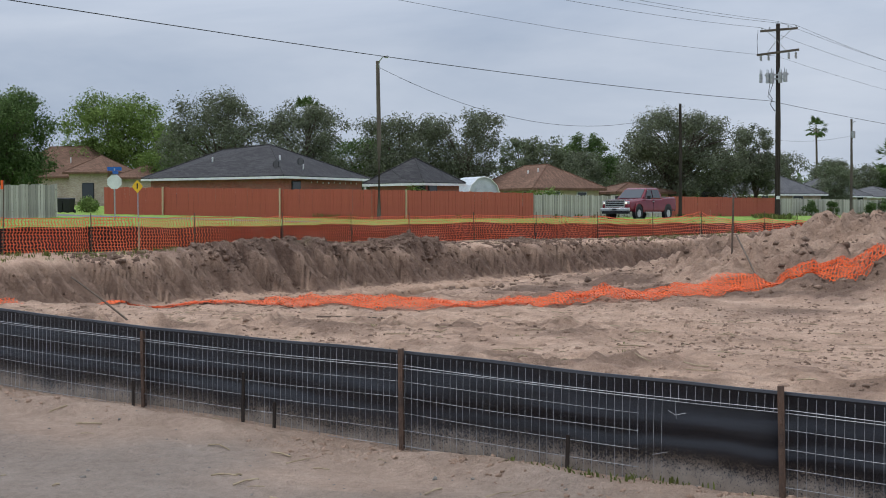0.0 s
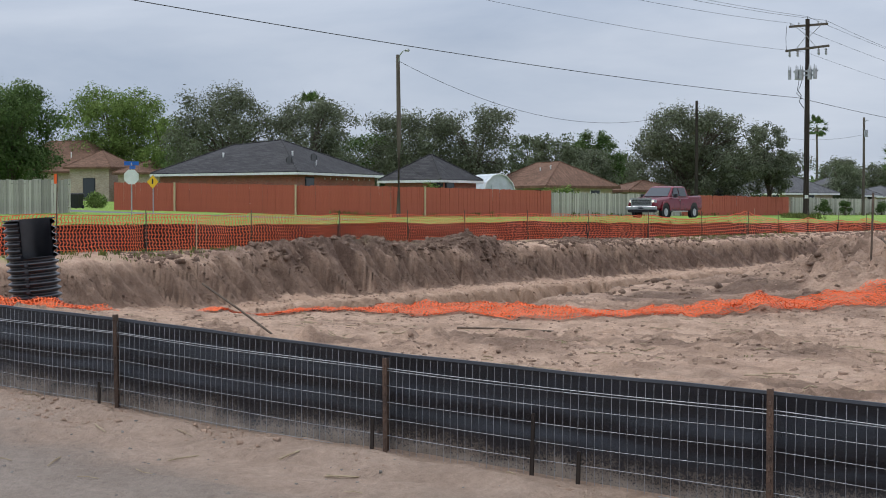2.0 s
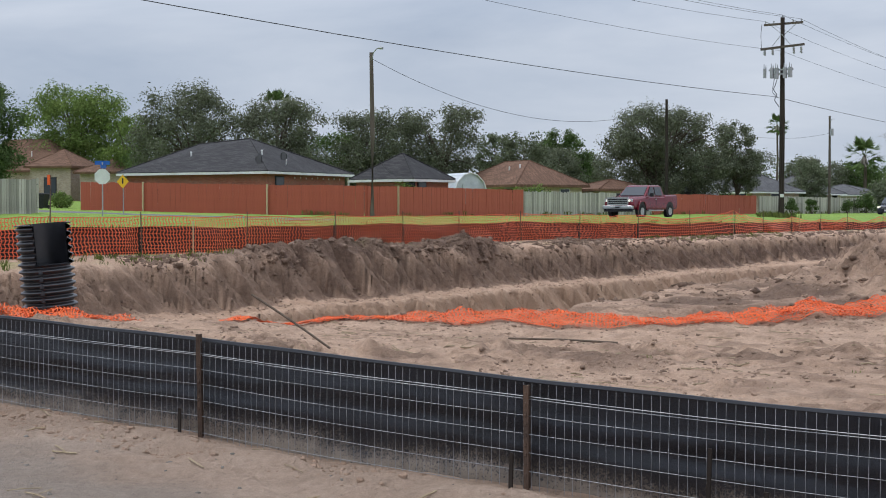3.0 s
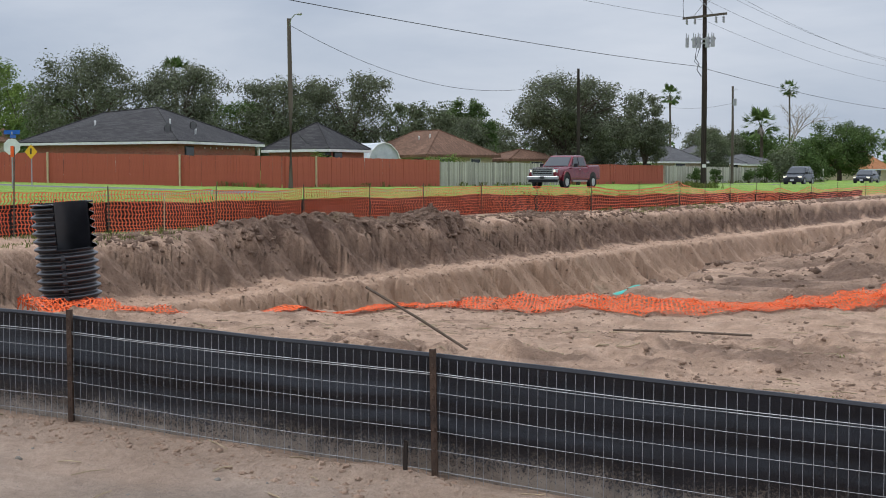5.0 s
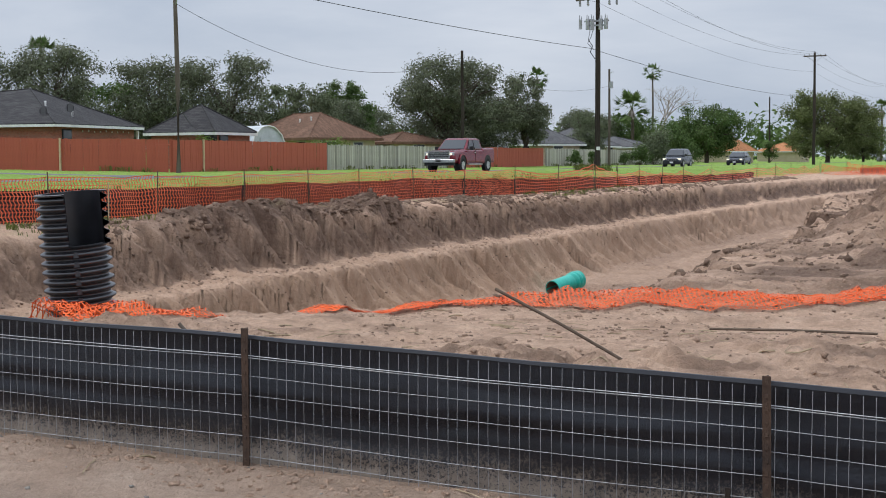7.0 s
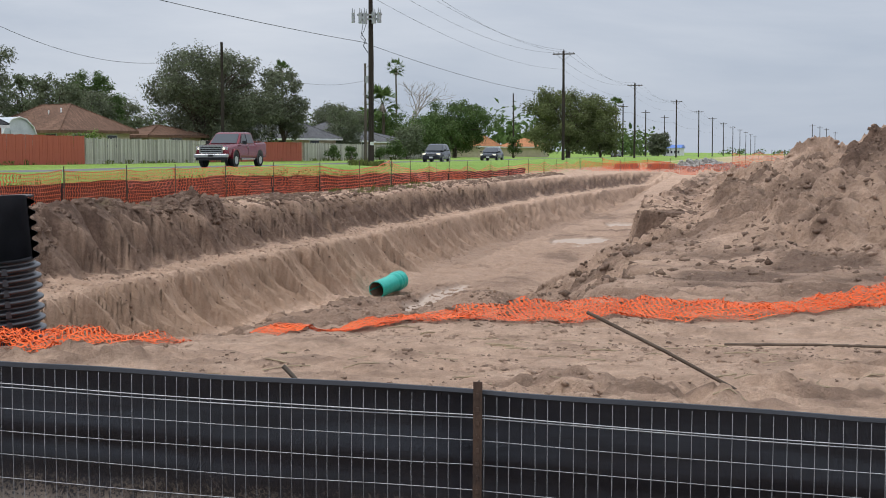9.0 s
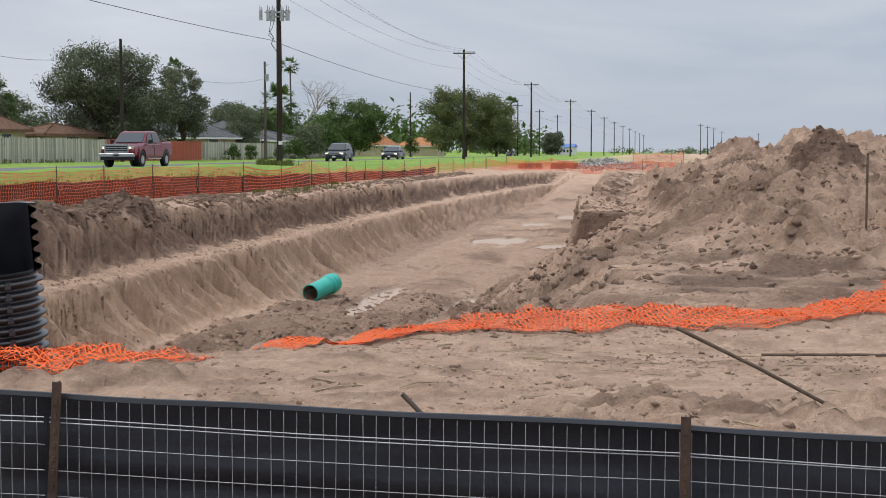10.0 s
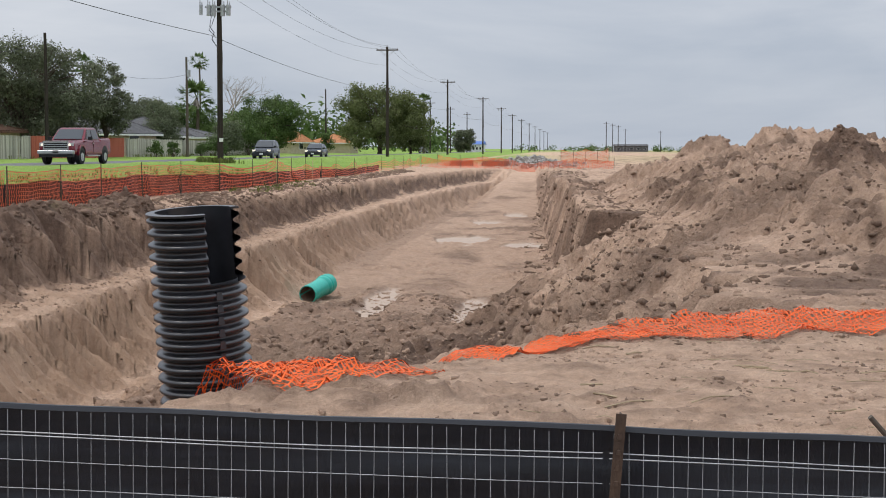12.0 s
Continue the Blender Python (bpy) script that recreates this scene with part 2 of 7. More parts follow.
M_CABLE = plain("black_cable", (0.012, 0.012, 0.013), (0.03, 0.03, 0.032), 5, 0.6, 0, 0.1, 40)
M_REDWOOD = plain("red_painted_fence_board", (0.34, 0.080, 0.047), (0.44, 0.115, 0.072), 0.8, 0.75, 0, 0.3, 14, (3, 3, 0.4), vary=0.05)
M_GREYWOOD = plain("weathered_grey_fence_board", (0.25, 0.235, 0.20), (0.48, 0.455, 0.39), 1.6, 0.9, 0, 0.4, 16, (5, 5, 0.4), vary=0.7)
M_LATH = plain("pale_wood_lath", (0.42, 0.32, 0.19), (0.60, 0.48, 0.31), 5, 0.8, 0, 0.2, 60, (4, 4, 0.5))
M_BRICKRED = brick_material("red_brick", (0.26, 0.085, 0.062), (0.34, 0.125, 0.09), (0.24, 0.17, 0.14))
M_BRICKTAN = brick_material("mixed_pale_brick", (0.33, 0.24, 0.19), (0.48, 0.38, 0.31), (0.42, 0.37, 0.32))
M_STUCCO = plain("tan_stucco", (0.40, 0.33, 0.235), (0.50, 0.425, 0.315), 1.5, 0.9, 0, 0.2, 40)
M_ROOFBLACK = shingle_material("charcoal_shingles", (0.036, 0.035, 0.037), (0.062, 0.060, 0.060))
M_ROOFBROWN = shingle_material("brown_shingles", (0.125, 0.070, 0.046), (0.185, 0.108, 0.072))
M_ROOFGREY = shingle_material("grey_shingles", (0.085, 0.085, 0.088), (0.13, 0.128, 0.13))
M_ROOFORANGE = shingle_material("orange_clay_shingles", (0.36, 0.155, 0.065), (0.46, 0.215, 0.10))
M_WHITE = plain("white_paint", (0.60, 0.60, 0.58), (0.76, 0.76, 0.74), 2, 0.6, 0, 0.1, 40)
M_GLASS = glass_material()
M_METALSHED = plain("pale_ribbed_metal", (0.42, 0.45, 0.47), (0.58, 0.61, 0.63), 2, 0.45, 0.35, 0.1, 30)
M_ASPHALT = plain("pale_worn_asphalt", (0.13, 0.13, 0.13), (0.20, 0.20, 0.197), 1.0, 1.0, 0, 0.3, 40, spec=0.0)
M_BARK = plain("grey_brown_bark", (0.06, 0.045, 0.035), (0.135, 0.108, 0.085), 3, 0.95, 0, 0.7, 22, (3, 3, 0.5))
M_BARE = plain("pale_dead_branch", (0.22, 0.19, 0.16), (0.38, 0.34, 0.29), 3, 0.95, 0, 0.5, 22, (3, 3, 0.5))
M_LEAFDARK = leaf_material("dark_oak_leaves", (0.092, 0.106, 0.064), (0.185, 0.200, 0.130))
M_LEAFLIGHT = leaf_material("bright_green_leaves", (0.105, 0.165, 0.036), (0.200, 0.262, 0.075))
M_LEAFMID = leaf_material("mid_green_leaves", (0.055, 0.098, 0.028), (0.125, 0.172, 0.060))
M_LEAFGREY = leaf_material("grey_green_leaves", (0.10, 0.125, 0.07), (0.175, 0.195, 0.115))
M_LEAFOLIVE = leaf_material("olive_green_leaves", (0.098, 0.122, 0.044), (0.180, 0.200, 0.088))
M_DRYGRASS = leaf_material("short_grass_blades", (0.09, 0.13, 0.030), (0.22, 0.22, 0.075))
M_CLOD = plain("dry_soil_clod", (0.34, 0.226, 0.157), (0.50, 0.346, 0.250), 1.5, 0.95, 0, 1.0, 45, vary=0.4, dist=0.03)
M_CLAYCLOD = plain("dark_clay_clod", (0.155, 0.101, 0.071), (0.285, 0.190, 0.136), 1.5, 0.95, 0, 1.0, 45, vary=0.4, dist=0.03)


# ---- geometry tools ----
class Geo:
    """Vertices and faces of one mesh."""

    def __init__(self):
        self.v, self.f = [], []

    def add(self, vs, fs):
        o = len(self.v)
        self.v += [tuple(p) for p in vs]
        self.f += [tuple(i + o for i in q) for q in fs]
        return self

    def box(self, c, s, m=None, taper=1.0):
        hx, hy, hz = s[0] / 2, s[1] / 2, s[2] / 2
        vs = []
        for sz in (-1, 1):
            k = taper if sz > 0 else 1.0
            for sx, sy in ((-1, -1), (1, -1), (1, 1), (-1, 1)):
                p = Vector((sx * hx * k, sy * hy * k, sz * hz))
                p = (m @ p if m else p) + Vector(c)
                vs.append(p)
        return self.add(vs, [(3, 2, 1, 0), (4, 5, 6, 7), (0, 1, 5, 4), (1, 2, 6, 5), (2, 3, 7, 6), (3, 0, 4, 7)])

    def rod(self, p0, p1, r0, r1=None, n=8, caps=True):
        p0, p1 = Vector(p0), Vector(p1)
        r1 = r0 if r1 is None else r1
        q = (p1 - p0).to_track_quat("Z", "Y")
        vs = []
        for p, r in ((p0, r0), (p1, r1)):
            for i in range(n):
                a = 2 * math.pi * i / n
                vs.append(p + q @ Vector((r * math.cos(a), r * math.sin(a), 0)))
        fs = [(i, (i + 1) % n, n + (i + 1) % n, n + i) for i in range(n)]
        if caps:
            fs += [tuple(range(n - 1, -1, -1)), tuple(range(n, 2 * n))]
        return self.add(vs, fs)

    def tube(self, pts, r, n=6):
        """A round bar along a line of points; r may be a list."""
        pts = [Vector(p) for p in pts]
        rs = r if isinstance(r, (list, tuple)) else [r] * len(pts)
        vs, fs = [], []
        for j, p in enumerate(pts):
            d = pts[min(j + 1, len(pts) - 1)] - pts[max(j - 1, 0)]
            q = d.to_track_quat("Z", "Y")
            for i in range(n):
                a = 2 * math.pi * i / n
                vs.append(p + q @ Vector((rs[j] * math.cos(a), rs[j] * math.sin(a), 0)))
        for j in range(len(pts) - 1):
            for i in range(n):
                a, b = j * n + i, j * n + (i + 1) % n
                fs.append((a, b, b + n, a + n))
        fs += [tuple(range(n - 1, -1, -1)), tuple(range((len(pts) - 1) * n, len(pts) * n))]
        return self.add(vs, fs)

    def loft(self, rings, close=True):
        n = len(rings[0])
        vs = [p for r in rings for p in r]
        fs = []
        for j in range(len(rings) - 1):
            for i in range(n if close else n - 1):
                a, b = j * n + i, j * n + (i + 1) % n
                fs.append((a, b, b + n, a + n))
        if close:
            fs += [tuple(range(n - 1, -1, -1)), tuple(range((len(rings) - 1) * n, len(rings) * n))]
        return self.add(vs, fs)

    def mesh(self, name, mat, smooth=False):
        me = bpy.data.meshes.new(name)
        me.from_pydata(self.v, [], self.f)
        me.materials.append(mat)
        if smooth:
            me.polygons.foreach_set("use_smooth", [True] * len(me.polygons))
        me.update()
        return me


def part(name, geo, mat, parent, label="", smooth=False):
    me = geo.mesh(name, mat, smooth) if isinstance(geo, Geo) else geo
    ob = new(name, me)
    ob.parent = parent
    if label:
        tagged(ob, label)
    return ob


def thing(name, label, category, at=(0, 0, 0), rz=0.0, group="", kind=""):
    ob = new(name)
    ob.empty_display_size = 0.2
    ob.matrix_world = pose(*at, 0, 0, rz)
    return tagged(ob, label, category, group, kind)


def solo(name, geo, mat, label, category, group="", kind="", smooth=False, at=None):
    ob = new(name, geo.mesh(name, mat, smooth))
    if at:
        ob.location = at
    return tagged(ob, label, category, group, kind)


def turns(rng, n):
    """Random turning matrices."""
    a = rng.uniform(0, 6.283, (3, n))
    c, s, o, z = np.cos(a), np.sin(a), np.ones(n), np.zeros(n)
    rx = np.array([[o, z, z], [z, c[0], -s[0]], [z, s[0], c[0]]])
    ry = np.array([[c[1], z, s[1]], [z, o, z], [-s[1], z, c[1]]])
    rz = np.array([[c[2], -s[2], z], [s[2], c[2], z], [z, z, o]])
    return np.einsum("ijn,jkn,kln->nil", rz, ry, rx)


def many(name, verts, faces, mat):
    """One mesh from n copies of a shape: verts (n, k, 3), faces (m, c)."""
    n, k, _ = verts.shape
    idx = (faces[None] + (np.arange(n) * k)[:, None, None]).astype(np.int32)
    me = bpy.data.meshes.new(name)
    me.vertices.add(n * k)
    me.vertices.foreach_set("co", verts.astype(np.float32).ravel())
    me.loops.add(idx.size)
    me.loops.foreach_set("vertex_index", idx.ravel())
    me.polygons.add(n * len(faces))
    me.polygons.foreach_set("loop_start", np.arange(0, idx.size, faces.shape[1], dtype=np.int32))
    me.update(calc_edges=True)
    me.materials.append(mat)
    return me


# ---- smooth random fields ----
def lattice(ix, iy, seed):
    h = (ix * 374761393 + iy * 668265263 + seed * 1442695041) & 0xFFFFFFFF
    h = ((h ^ (h >> 13)) * 1274126177) & 0xFFFFFFFF
    return ((h ^ (h >> 16)) & 0xFFFF) / 65535.0


def vnoise(x, y, seed=0):
    x, y = np.asarray(x, float), np.asarray(y, float)
    ix, iy = np.floor(x).astype(np.int64), np.floor(y).astype(np.int64)
    fx, fy = x - ix, y - iy
    ux, uy = fx * fx * (3 - 2 * fx), fy * fy * (3 - 2 * fy)
    a, b = lattice(ix, iy, seed), lattice(ix + 1, iy, seed)
    c, d = lattice(ix, iy + 1, seed), lattice(ix + 1, iy + 1, seed)
    return (a + (b - a) * ux + (c - a) * uy + (a - b - c + d) * ux * uy) * 2 - 1


def fbm(x, y, seed=0, octaves=4, gain=0.5):
    s, amp, k = 0.0, 1.0, 1.0
    for o in range(octaves):
        s = s + amp * vnoise(x * k + 17.3 * o, y * k - 9.1 * o, seed + o)
        amp, k = amp * gain, k * 2.03
    return s


def lumps(x, y, seed=0):
    """Rounded lumps of uneven height with sharp creases between them, from 0 to 1."""
    ix, iy = np.floor(x).astype(np.int64), np.floor(y).astype(np.int64)
    best, high = np.full(np.shape(x), 9.0), np.zeros(np.shape(x))
    for dx in (-1, 0, 1):
        for dy in (-1, 0, 1):
            jx, jy = ix + dx, iy + dy
            d = (x - jx - 0.1 - 0.8 * lattice(jx, jy, seed)) ** 2 + (y - jy - 0.1 - 0.8 * lattice(jx, jy, seed + 1)) ** 2
            near = d < best
            best = np.where(near, d, best)
            high = np.where(near, lattice(jx, jy, seed + 2), high)
    return np.clip(1 - best / 0.42, 0, 1) * (0.3 + 0.7 * high)


def blades(s, seed):
    """Steps that jump up and then die away along s, each of its own width and height."""
    s = s + 0.45 * vnoise(s * 0.7, s * 0, seed)
    k = np.floor(s).astype(np.int64)
    f, high = s - k, 0.15 + 0.85 * lattice(k, k * 0 + 3, seed + 1)
    return (1 - f) ** 1.3 * high - 0.55 * np.exp(-((f - 0.93) / 0.07) ** 2) * lattice(k + 1, k * 0 + 3, seed + 1)


def sstep(a, b, x):
    t = np.clip((x - a) / (b - a), 0, 1)
    return t * t * (3 - 2 * t)


# ---- the ground ----
RIM = ((-6.0, 4.6), (-0.3, 4.9), (0.1, 6.0), (0.6, 7.45), (1.15, 8.4), (1.8, 9.5), (2.4, 10.8), (3.3, 11.6), (5.1, 12.4), (6.4, 13.4), (7.6, 16.0), (9.0, 19.0))


def fence_foot(x):
    return np.interp(x, [0, 3, 5.7, 8.3, 10.7, 13.2, 16, 26], [0.19, 0.16, 0.12, 0.04, 0.0, -0.07, -0.11, -0.2])


def soil(x, y):
    """Height of the ground and how dark and clayey, grassy, wet and driven-on it is."""
    x, y = np.broadcast_arrays(np.asarray(x, float), np.asarray(y, float))
    # road side: verge, road bed, house plots rising gently away
    left = np.interp(x, [-400, -160, -36, -28, -20, -18, -16, -11, -7.6, -6.6, -5.7], [3.4, 3.4, 1.02, 0.90, 0.90, 1.09, 1.0, 0.80, 0.55, 0.50, 0.38])
    left = left + 0.11 * np.exp(-((y - 46.9) / 0.7) ** 2) * sstep(-27, -30, x)
    left = left + 0.03 * fbm(x * 0.4, y * 0.4, 3, 3)
    heap = np.exp(-((x + 6.15) / 0.55) ** 2) * (np.exp(-((y - 22.5) / 3.2) ** 2) * 0.32 + np.exp(-((y - 28.0) / 1.5) ** 2) * 0.30 + np.exp(-((y - 34) / 1.2) ** 2) * 0.12)
    heap = heap * (1 + 0.4 * fbm(x * 3.0, y * 3.0, 61, 3, 0.55))
    rough_top = sstep(-7.2, -6.4, x)
    left = left + heap + rough_top * 0.035 * fbm(x * 5, y * 5, 7, 4, 0.6)
    # near platform behind the silt fence
    level = np.interp(y, [3.6, 6.0, 7.7, 9.0, 10.4, 13.0, 18.0, 30.0], [0.13, 0.17, 0.19, 0.12, 0.02, 0.06, 0.27, 0.3])
    plat = level + (fence_foot(x) + 0.02 - level) * sstep(6.0, 3.7, y)
    plat = plat + 0.03 * fbm(x * 0.45, y * 0.45, 11, 3)
    plat = plat - 0.07 * sstep(1.3, 0.1, np.interp(x, [p[0] for p in RIM], [p[1] for p in RIM]) - y) * sstep(3.9, 2.6, x)
    ruts = 0.030 * np.sin((y * 0.94 + 0.2 * x + 0.5 * fbm(x * 0.3, y * 0.3, 5, 2)) * 7.5) * np.clip(fbm(x * 0.5, y * 1.1, 8, 2) + 0.35, 0, 1)
    clods = np.clip(fbm(x * 2.2, y * 3.0, 21, 5, 0.62) - 0.30, 0, 1)
    patch = np.clip(fbm(x * 0.55, y * 0.8, 23, 3) + 0.15, 0, 1)
    churn = np.abs(fbm(x * 1.7, y * 2.6, 25, 4, 0.55)) + 0.15
    rough = np.clip(0.45 + fbm(x * 0.4, y * 0.5, 29, 2), 0.15, 1.3)
    wx, wy = x + 0.16 * fbm(x * 1.7, y * 1.7, 151, 3), y + 0.16 * fbm(x * 1.7, y * 1.7, 153, 3)
    tread = np.clip(fbm(x * 0.5, y * 0.8, 155, 3) * 1.5 + 0.15, 0, 1)
    big, small = lumps(wx * 3.0, wy * 4.2, 157), lumps(wx * 7.0, wy * 8.5, 159)
    plat = plat + sstep(3.7, 4.6, y) * (0.8 * ruts + 0.06 * clods * patch + tread * (0.12 * big * np.clip(0.4 + 1.2 * fbm(x * 1.6, y * 2.2, 156, 3), 0, 1) + 0.06 * small) + rough * (0.014 * churn + 0.022 * small + 0.012 * fbm(x * 5.2, y * 7.5, 27, 3, 0.65)))
    # spoil mound
    x0 = np.interp(y, [14, 24, 27, 36, 48, 66, 84, 110], [5.9, 5.4, 5.3, 5.1, 4.4, 5.6, 7.3, 8.0])
    slope = np.interp(y, [14, 30, 42, 60], [0.40, 0.41, 0.36, 0.30])
    top = np.interp(y, [10, 20, 24, 26.2, 34, 44, 60, 68, 86, 100, 112], [0.6, 0.66, 0.78, 1.2, 1.35, 1.5, 0.9, 0.5, 0.3, 0.2, 0.0])
    waves = 0.45 * fbm(x * 0.25, y * 0.17, 31, 3) + 0.24 * fbm(x * 0.8, y * 0.6, 35, 4)
    rise = np.clip((x - x0 + 0.35 * fbm(x * 0.5, y * 0.5, 33, 3)) * slope, 0, None) * sstep(14.3, 24.0, y) * sstep(113, 96, y)
    humps = 0
    for hx, hy, hh, hr in ((8.3, 48.5, 0.72, 0.9), (10.6, 47.0, 0.75, 1.15), (12.5, 47.5, 0.62, 0.85), (13.9, 48.5, 0.60, 0.75)):
        humps = humps + hh * np.exp(-(((x - hx) / hr) ** 2 + ((y - hy) / (hr * 1.7)) ** 2) ** 1.4)
    ridge = top * (1 + 0.26 * waves)
    mound = ridge * np.tanh(rise / np.maximum(ridge, 0.05) * 1.1)
    outcrop = 0.34 * np.exp(-(np.abs((x - 8.95) / 0.85) ** 6 + np.abs((y - 27.3) / 0.8) ** 6))
    mrough = np.clip(mound * 3.2, 0, 1)
    mound = mound * sstep(44, 26, x) + humps + outcrop * (1 + 0.7 * fbm(x * 2, y * 2, 77, 4))
    vx, vy = x + 0.35 * fbm(x * 0.8, y * 0.8, 161, 4), y + 0.35 * fbm(x * 0.8, y * 0.8, 163, 4)
    mound = mound + mrough * (0.13 * fbm(x * 1.1, y * 1.1, 37, 5, 0.6) + 0.30 * lumps(vx * 1.1, vy * 0.95, 39) + 0.24 * lumps(vx * 2.6 + vy, vy * 2.2, 41) + 0.15 * lumps(vx * 5.5, vy * 4.6, 43) + 0.07 * lumps(vx * 9.5 + vy * 2, vy * 8.0, 45) - 0.23)
    right = plat + mound
    # excavation
    gouge = 0.17 * np.abs(fbm(y * 0.9, x * 0 + 3.1, 51, 4, 0.55)) + 0.10 * fbm(y * 0.22, x * 0, 53, 2)
    shift = np.interp(y, [0, 58, 70, 85, 101, 104], [0, 0, 0.5, 1.9, 3.7, 3.9])
    u = x - shift
    slant = 0.55 * np.clip(-(u + 5.7), -2.7, 0)
    run = y + slant + 0.22 * fbm(u * 1.1, y * 0.5, 54, 3)
    low = sstep(-4.5, -4.2, u)
    g2 = (0.50 - 0.14 * low) * (blades(run / 1.15 + 3.7 * low, 55) - 0.35) + (0.19 - 0.03 * low) * (blades(run / 0.47 + 1.3 * low, 58) - 0.35)
    g2 = g2 * (1 - 0.8 * sstep(-5.15, -4.9, u) * sstep(-4.15, -4.35, u))
    g2 = g2 + 0.09 * (lumps(run * 3.4, u * 1.6 + 9, 57) - 0.3) + 0.14 * fbm(y * 0.35, u * 0.3, 52, 2)
    ul = u - g2 + 0.06 * gouge
    wall = np.interp(ul, [-5.78, -5.66, -5.35, -5.02, -4.84, -4.22, -4.10, -3.75, -3.25, -2.9], [0, 0.05, 0.44, 0.84, 0.91, 0.98, 1.08, 1.62, 2.05, 2.12])
    lefth = left + np.clip(wall * 4, 0, 1) * (1 - 0.75 * sstep(0.82, 0.9, wall)) * (0.13 * lumps(vx * 2.4, vy * 2.0, 59) + 0.12 * lumps(vx * 5.5, vy * 4.6, 60) - 0.08) - wall * np.interp(y, [2.5, 5.5, 60, 96, 102], [0, 1, 1, 0.85, 0.0])
    floor = -1.76 + 0.05 * fbm(x * 0.6, y * 0.4, 71, 3) + sstep(33, 20, y) * (0.15 * np.abs(fbm(x * 1.3, y * 1.3, 73, 4, 0.6)) + 0.23 * lumps(vx * 2.1, vy * 1.9, 74) + 0.12 * lumps(vx * 5.0, vy * 4.4, 76))
    floor = floor + (0.035 * fbm(x * 3.4, y * 3.4, 75, 3, 0.6) + 0.11 * lumps(vx * 3.1, vy * 2.2, 78) * np.clip(fbm(x * 0.5, y * 0.3, 79, 3) + 0.3, 0, 1)) * sstep(85, 55, y) + 1.9 * sstep(62, 103, y) ** 1.5
    ruts2 = np.exp(-((x - 0.9 + 0.02 * (y - 30)) / 0.35) ** 2) + np.exp(-((x + 0.9 + 0.015 * (y - 30)) / 0.35) ** 2)
    floor = floor - 0.07 * ruts2 * sstep(22, 28, y) * sstep(60, 45, y)
    # right cut of the excavation
    rt = np.interp(y, [12, 20, 26, 30.55, 30.95, 45, 86, 104], [5.1, 5.3, 5.6, 5.7, 3.85, 3.7, 2.95, 2.6]) + 0.25 * g2 + 0.3 * fbm(y * 0.5, y * 0, 82, 3) * sstep(32, 36, y)
    foot = np.interp(y, [12, 20, 26, 30.55, 30.95, 45, 86, 104], [1.9, 1.9, 1.6, 1.5, 3.2, 2.95, 1.9, 1.5])
    cut = np.clip((rt - x) / (rt - foot) + 0.13 * fbm(x * 1.6, y * 1.6, 81, 5, 0.6) * (0.45 + 0.55 * sstep(31, 29, y)), 0, 1)
    rim_y = np.interp(x, [p[0] for p in RIM], [p[1] for p in RIM]) + 0.25 * fbm(x * 1.2, x * 0, 83, 3)
    near = sstep(0.0, 1.25, y - rim_y + 0.12 * fbm(x * 2, y * 2, 85, 3))
    dig = np.clip(np.minimum(cut, near), 0, 1)
    hr = right * (1 - dig) + floor * dig
    hr = hr + 4 * dig * (1 - dig) * ((0.22 + 0.22 * sstep(31, 33, y)) * lumps(vx * 1.9, vy * 1.5, 87) + 0.13 * lumps(vx * 4.6, vy * 4.0, 89) - 0.10)
    hr = hr + np.exp(-((x - rt - 0.2) / 0.5) ** 2) * sstep(32, 36, y) * sstep(100, 92, y) * (0.30 * lumps(vx * 1.4, vy * 1.1, 88) + 0.12 * lumps(vx * 3.4, vy * 3.0, 90))
    z = np.where(x < -2.6 + shift * 0.8, np.minimum(lefth, 99), hr)
    blend = sstep(-3.3 + shift * 0.8, -2.6 + shift * 0.8, x)
    z = np.where((x > -3.4 + shift * 0.8) & (x <= -2.55 + shift * 0.8), lefth * (1 - blend) + hr * blend, z)
    hollow = np.exp(-(np.abs((x + 2.55) / 0.85) ** 4 + np.abs((y - 32.2) / 1.9) ** 4))
    z = z * (1 - hollow) + (-2.0 + 0.03 * fbm(x * 2, y * 2, 147, 3)) * hollow
    # at and before the silt fence: the dirt drive
    drive = sstep(3.62, 3.35, y)
    berm = 0.05 * np.exp(-((y - 3.15) / 0.22) ** 2) * (1 + fbm(x * 1.7, y * 3, 91, 3)) + 0.05 * np.clip(fbm(x * 1.1, y * 2.4, 93, 5, 0.62), 0, 1) * sstep(0.6, 2.6, y)
    road = fence_foot(x) - 0.02 + berm - 0.10 * sstep(3.0, 0.0, y) + 0.014 * fbm(x * 0.9, y * 1.8, 95, 4) + 0.006 * fbm(x * 8, y * 8, 97, 2)
    zl = np.interp(x, [-60, -12, -6.5, -2.5, 0], [0.95, 0.75, 0.4, 0.2, 0.19])
    road = np.where(x < 0, zl + berm * 0.5 - 0.04, road)
    z = z * (1 - drive) + road * drive
    far = sstep(112, 150, y) * sstep(-8, -4, x)
    z = z * (1 - far) + 0.72 * far
    z = np.where(x > 40, z * sstep(80, 40, x) + 0.3 * sstep(40, 80, x), z)
    # what it is made of; clay sets how dark the soil is
    depth = left - z
    clay = np.where(u < -4.3, np.clip(depth * 3.5, 0, 1) * sstep(-4.72, -4.92, ul + 0.12 * fbm(x * 2, y * 2, 100, 3)) * np.interp(y, [12, 26, 45], [0.78, 0.92, 1.0]), 0)
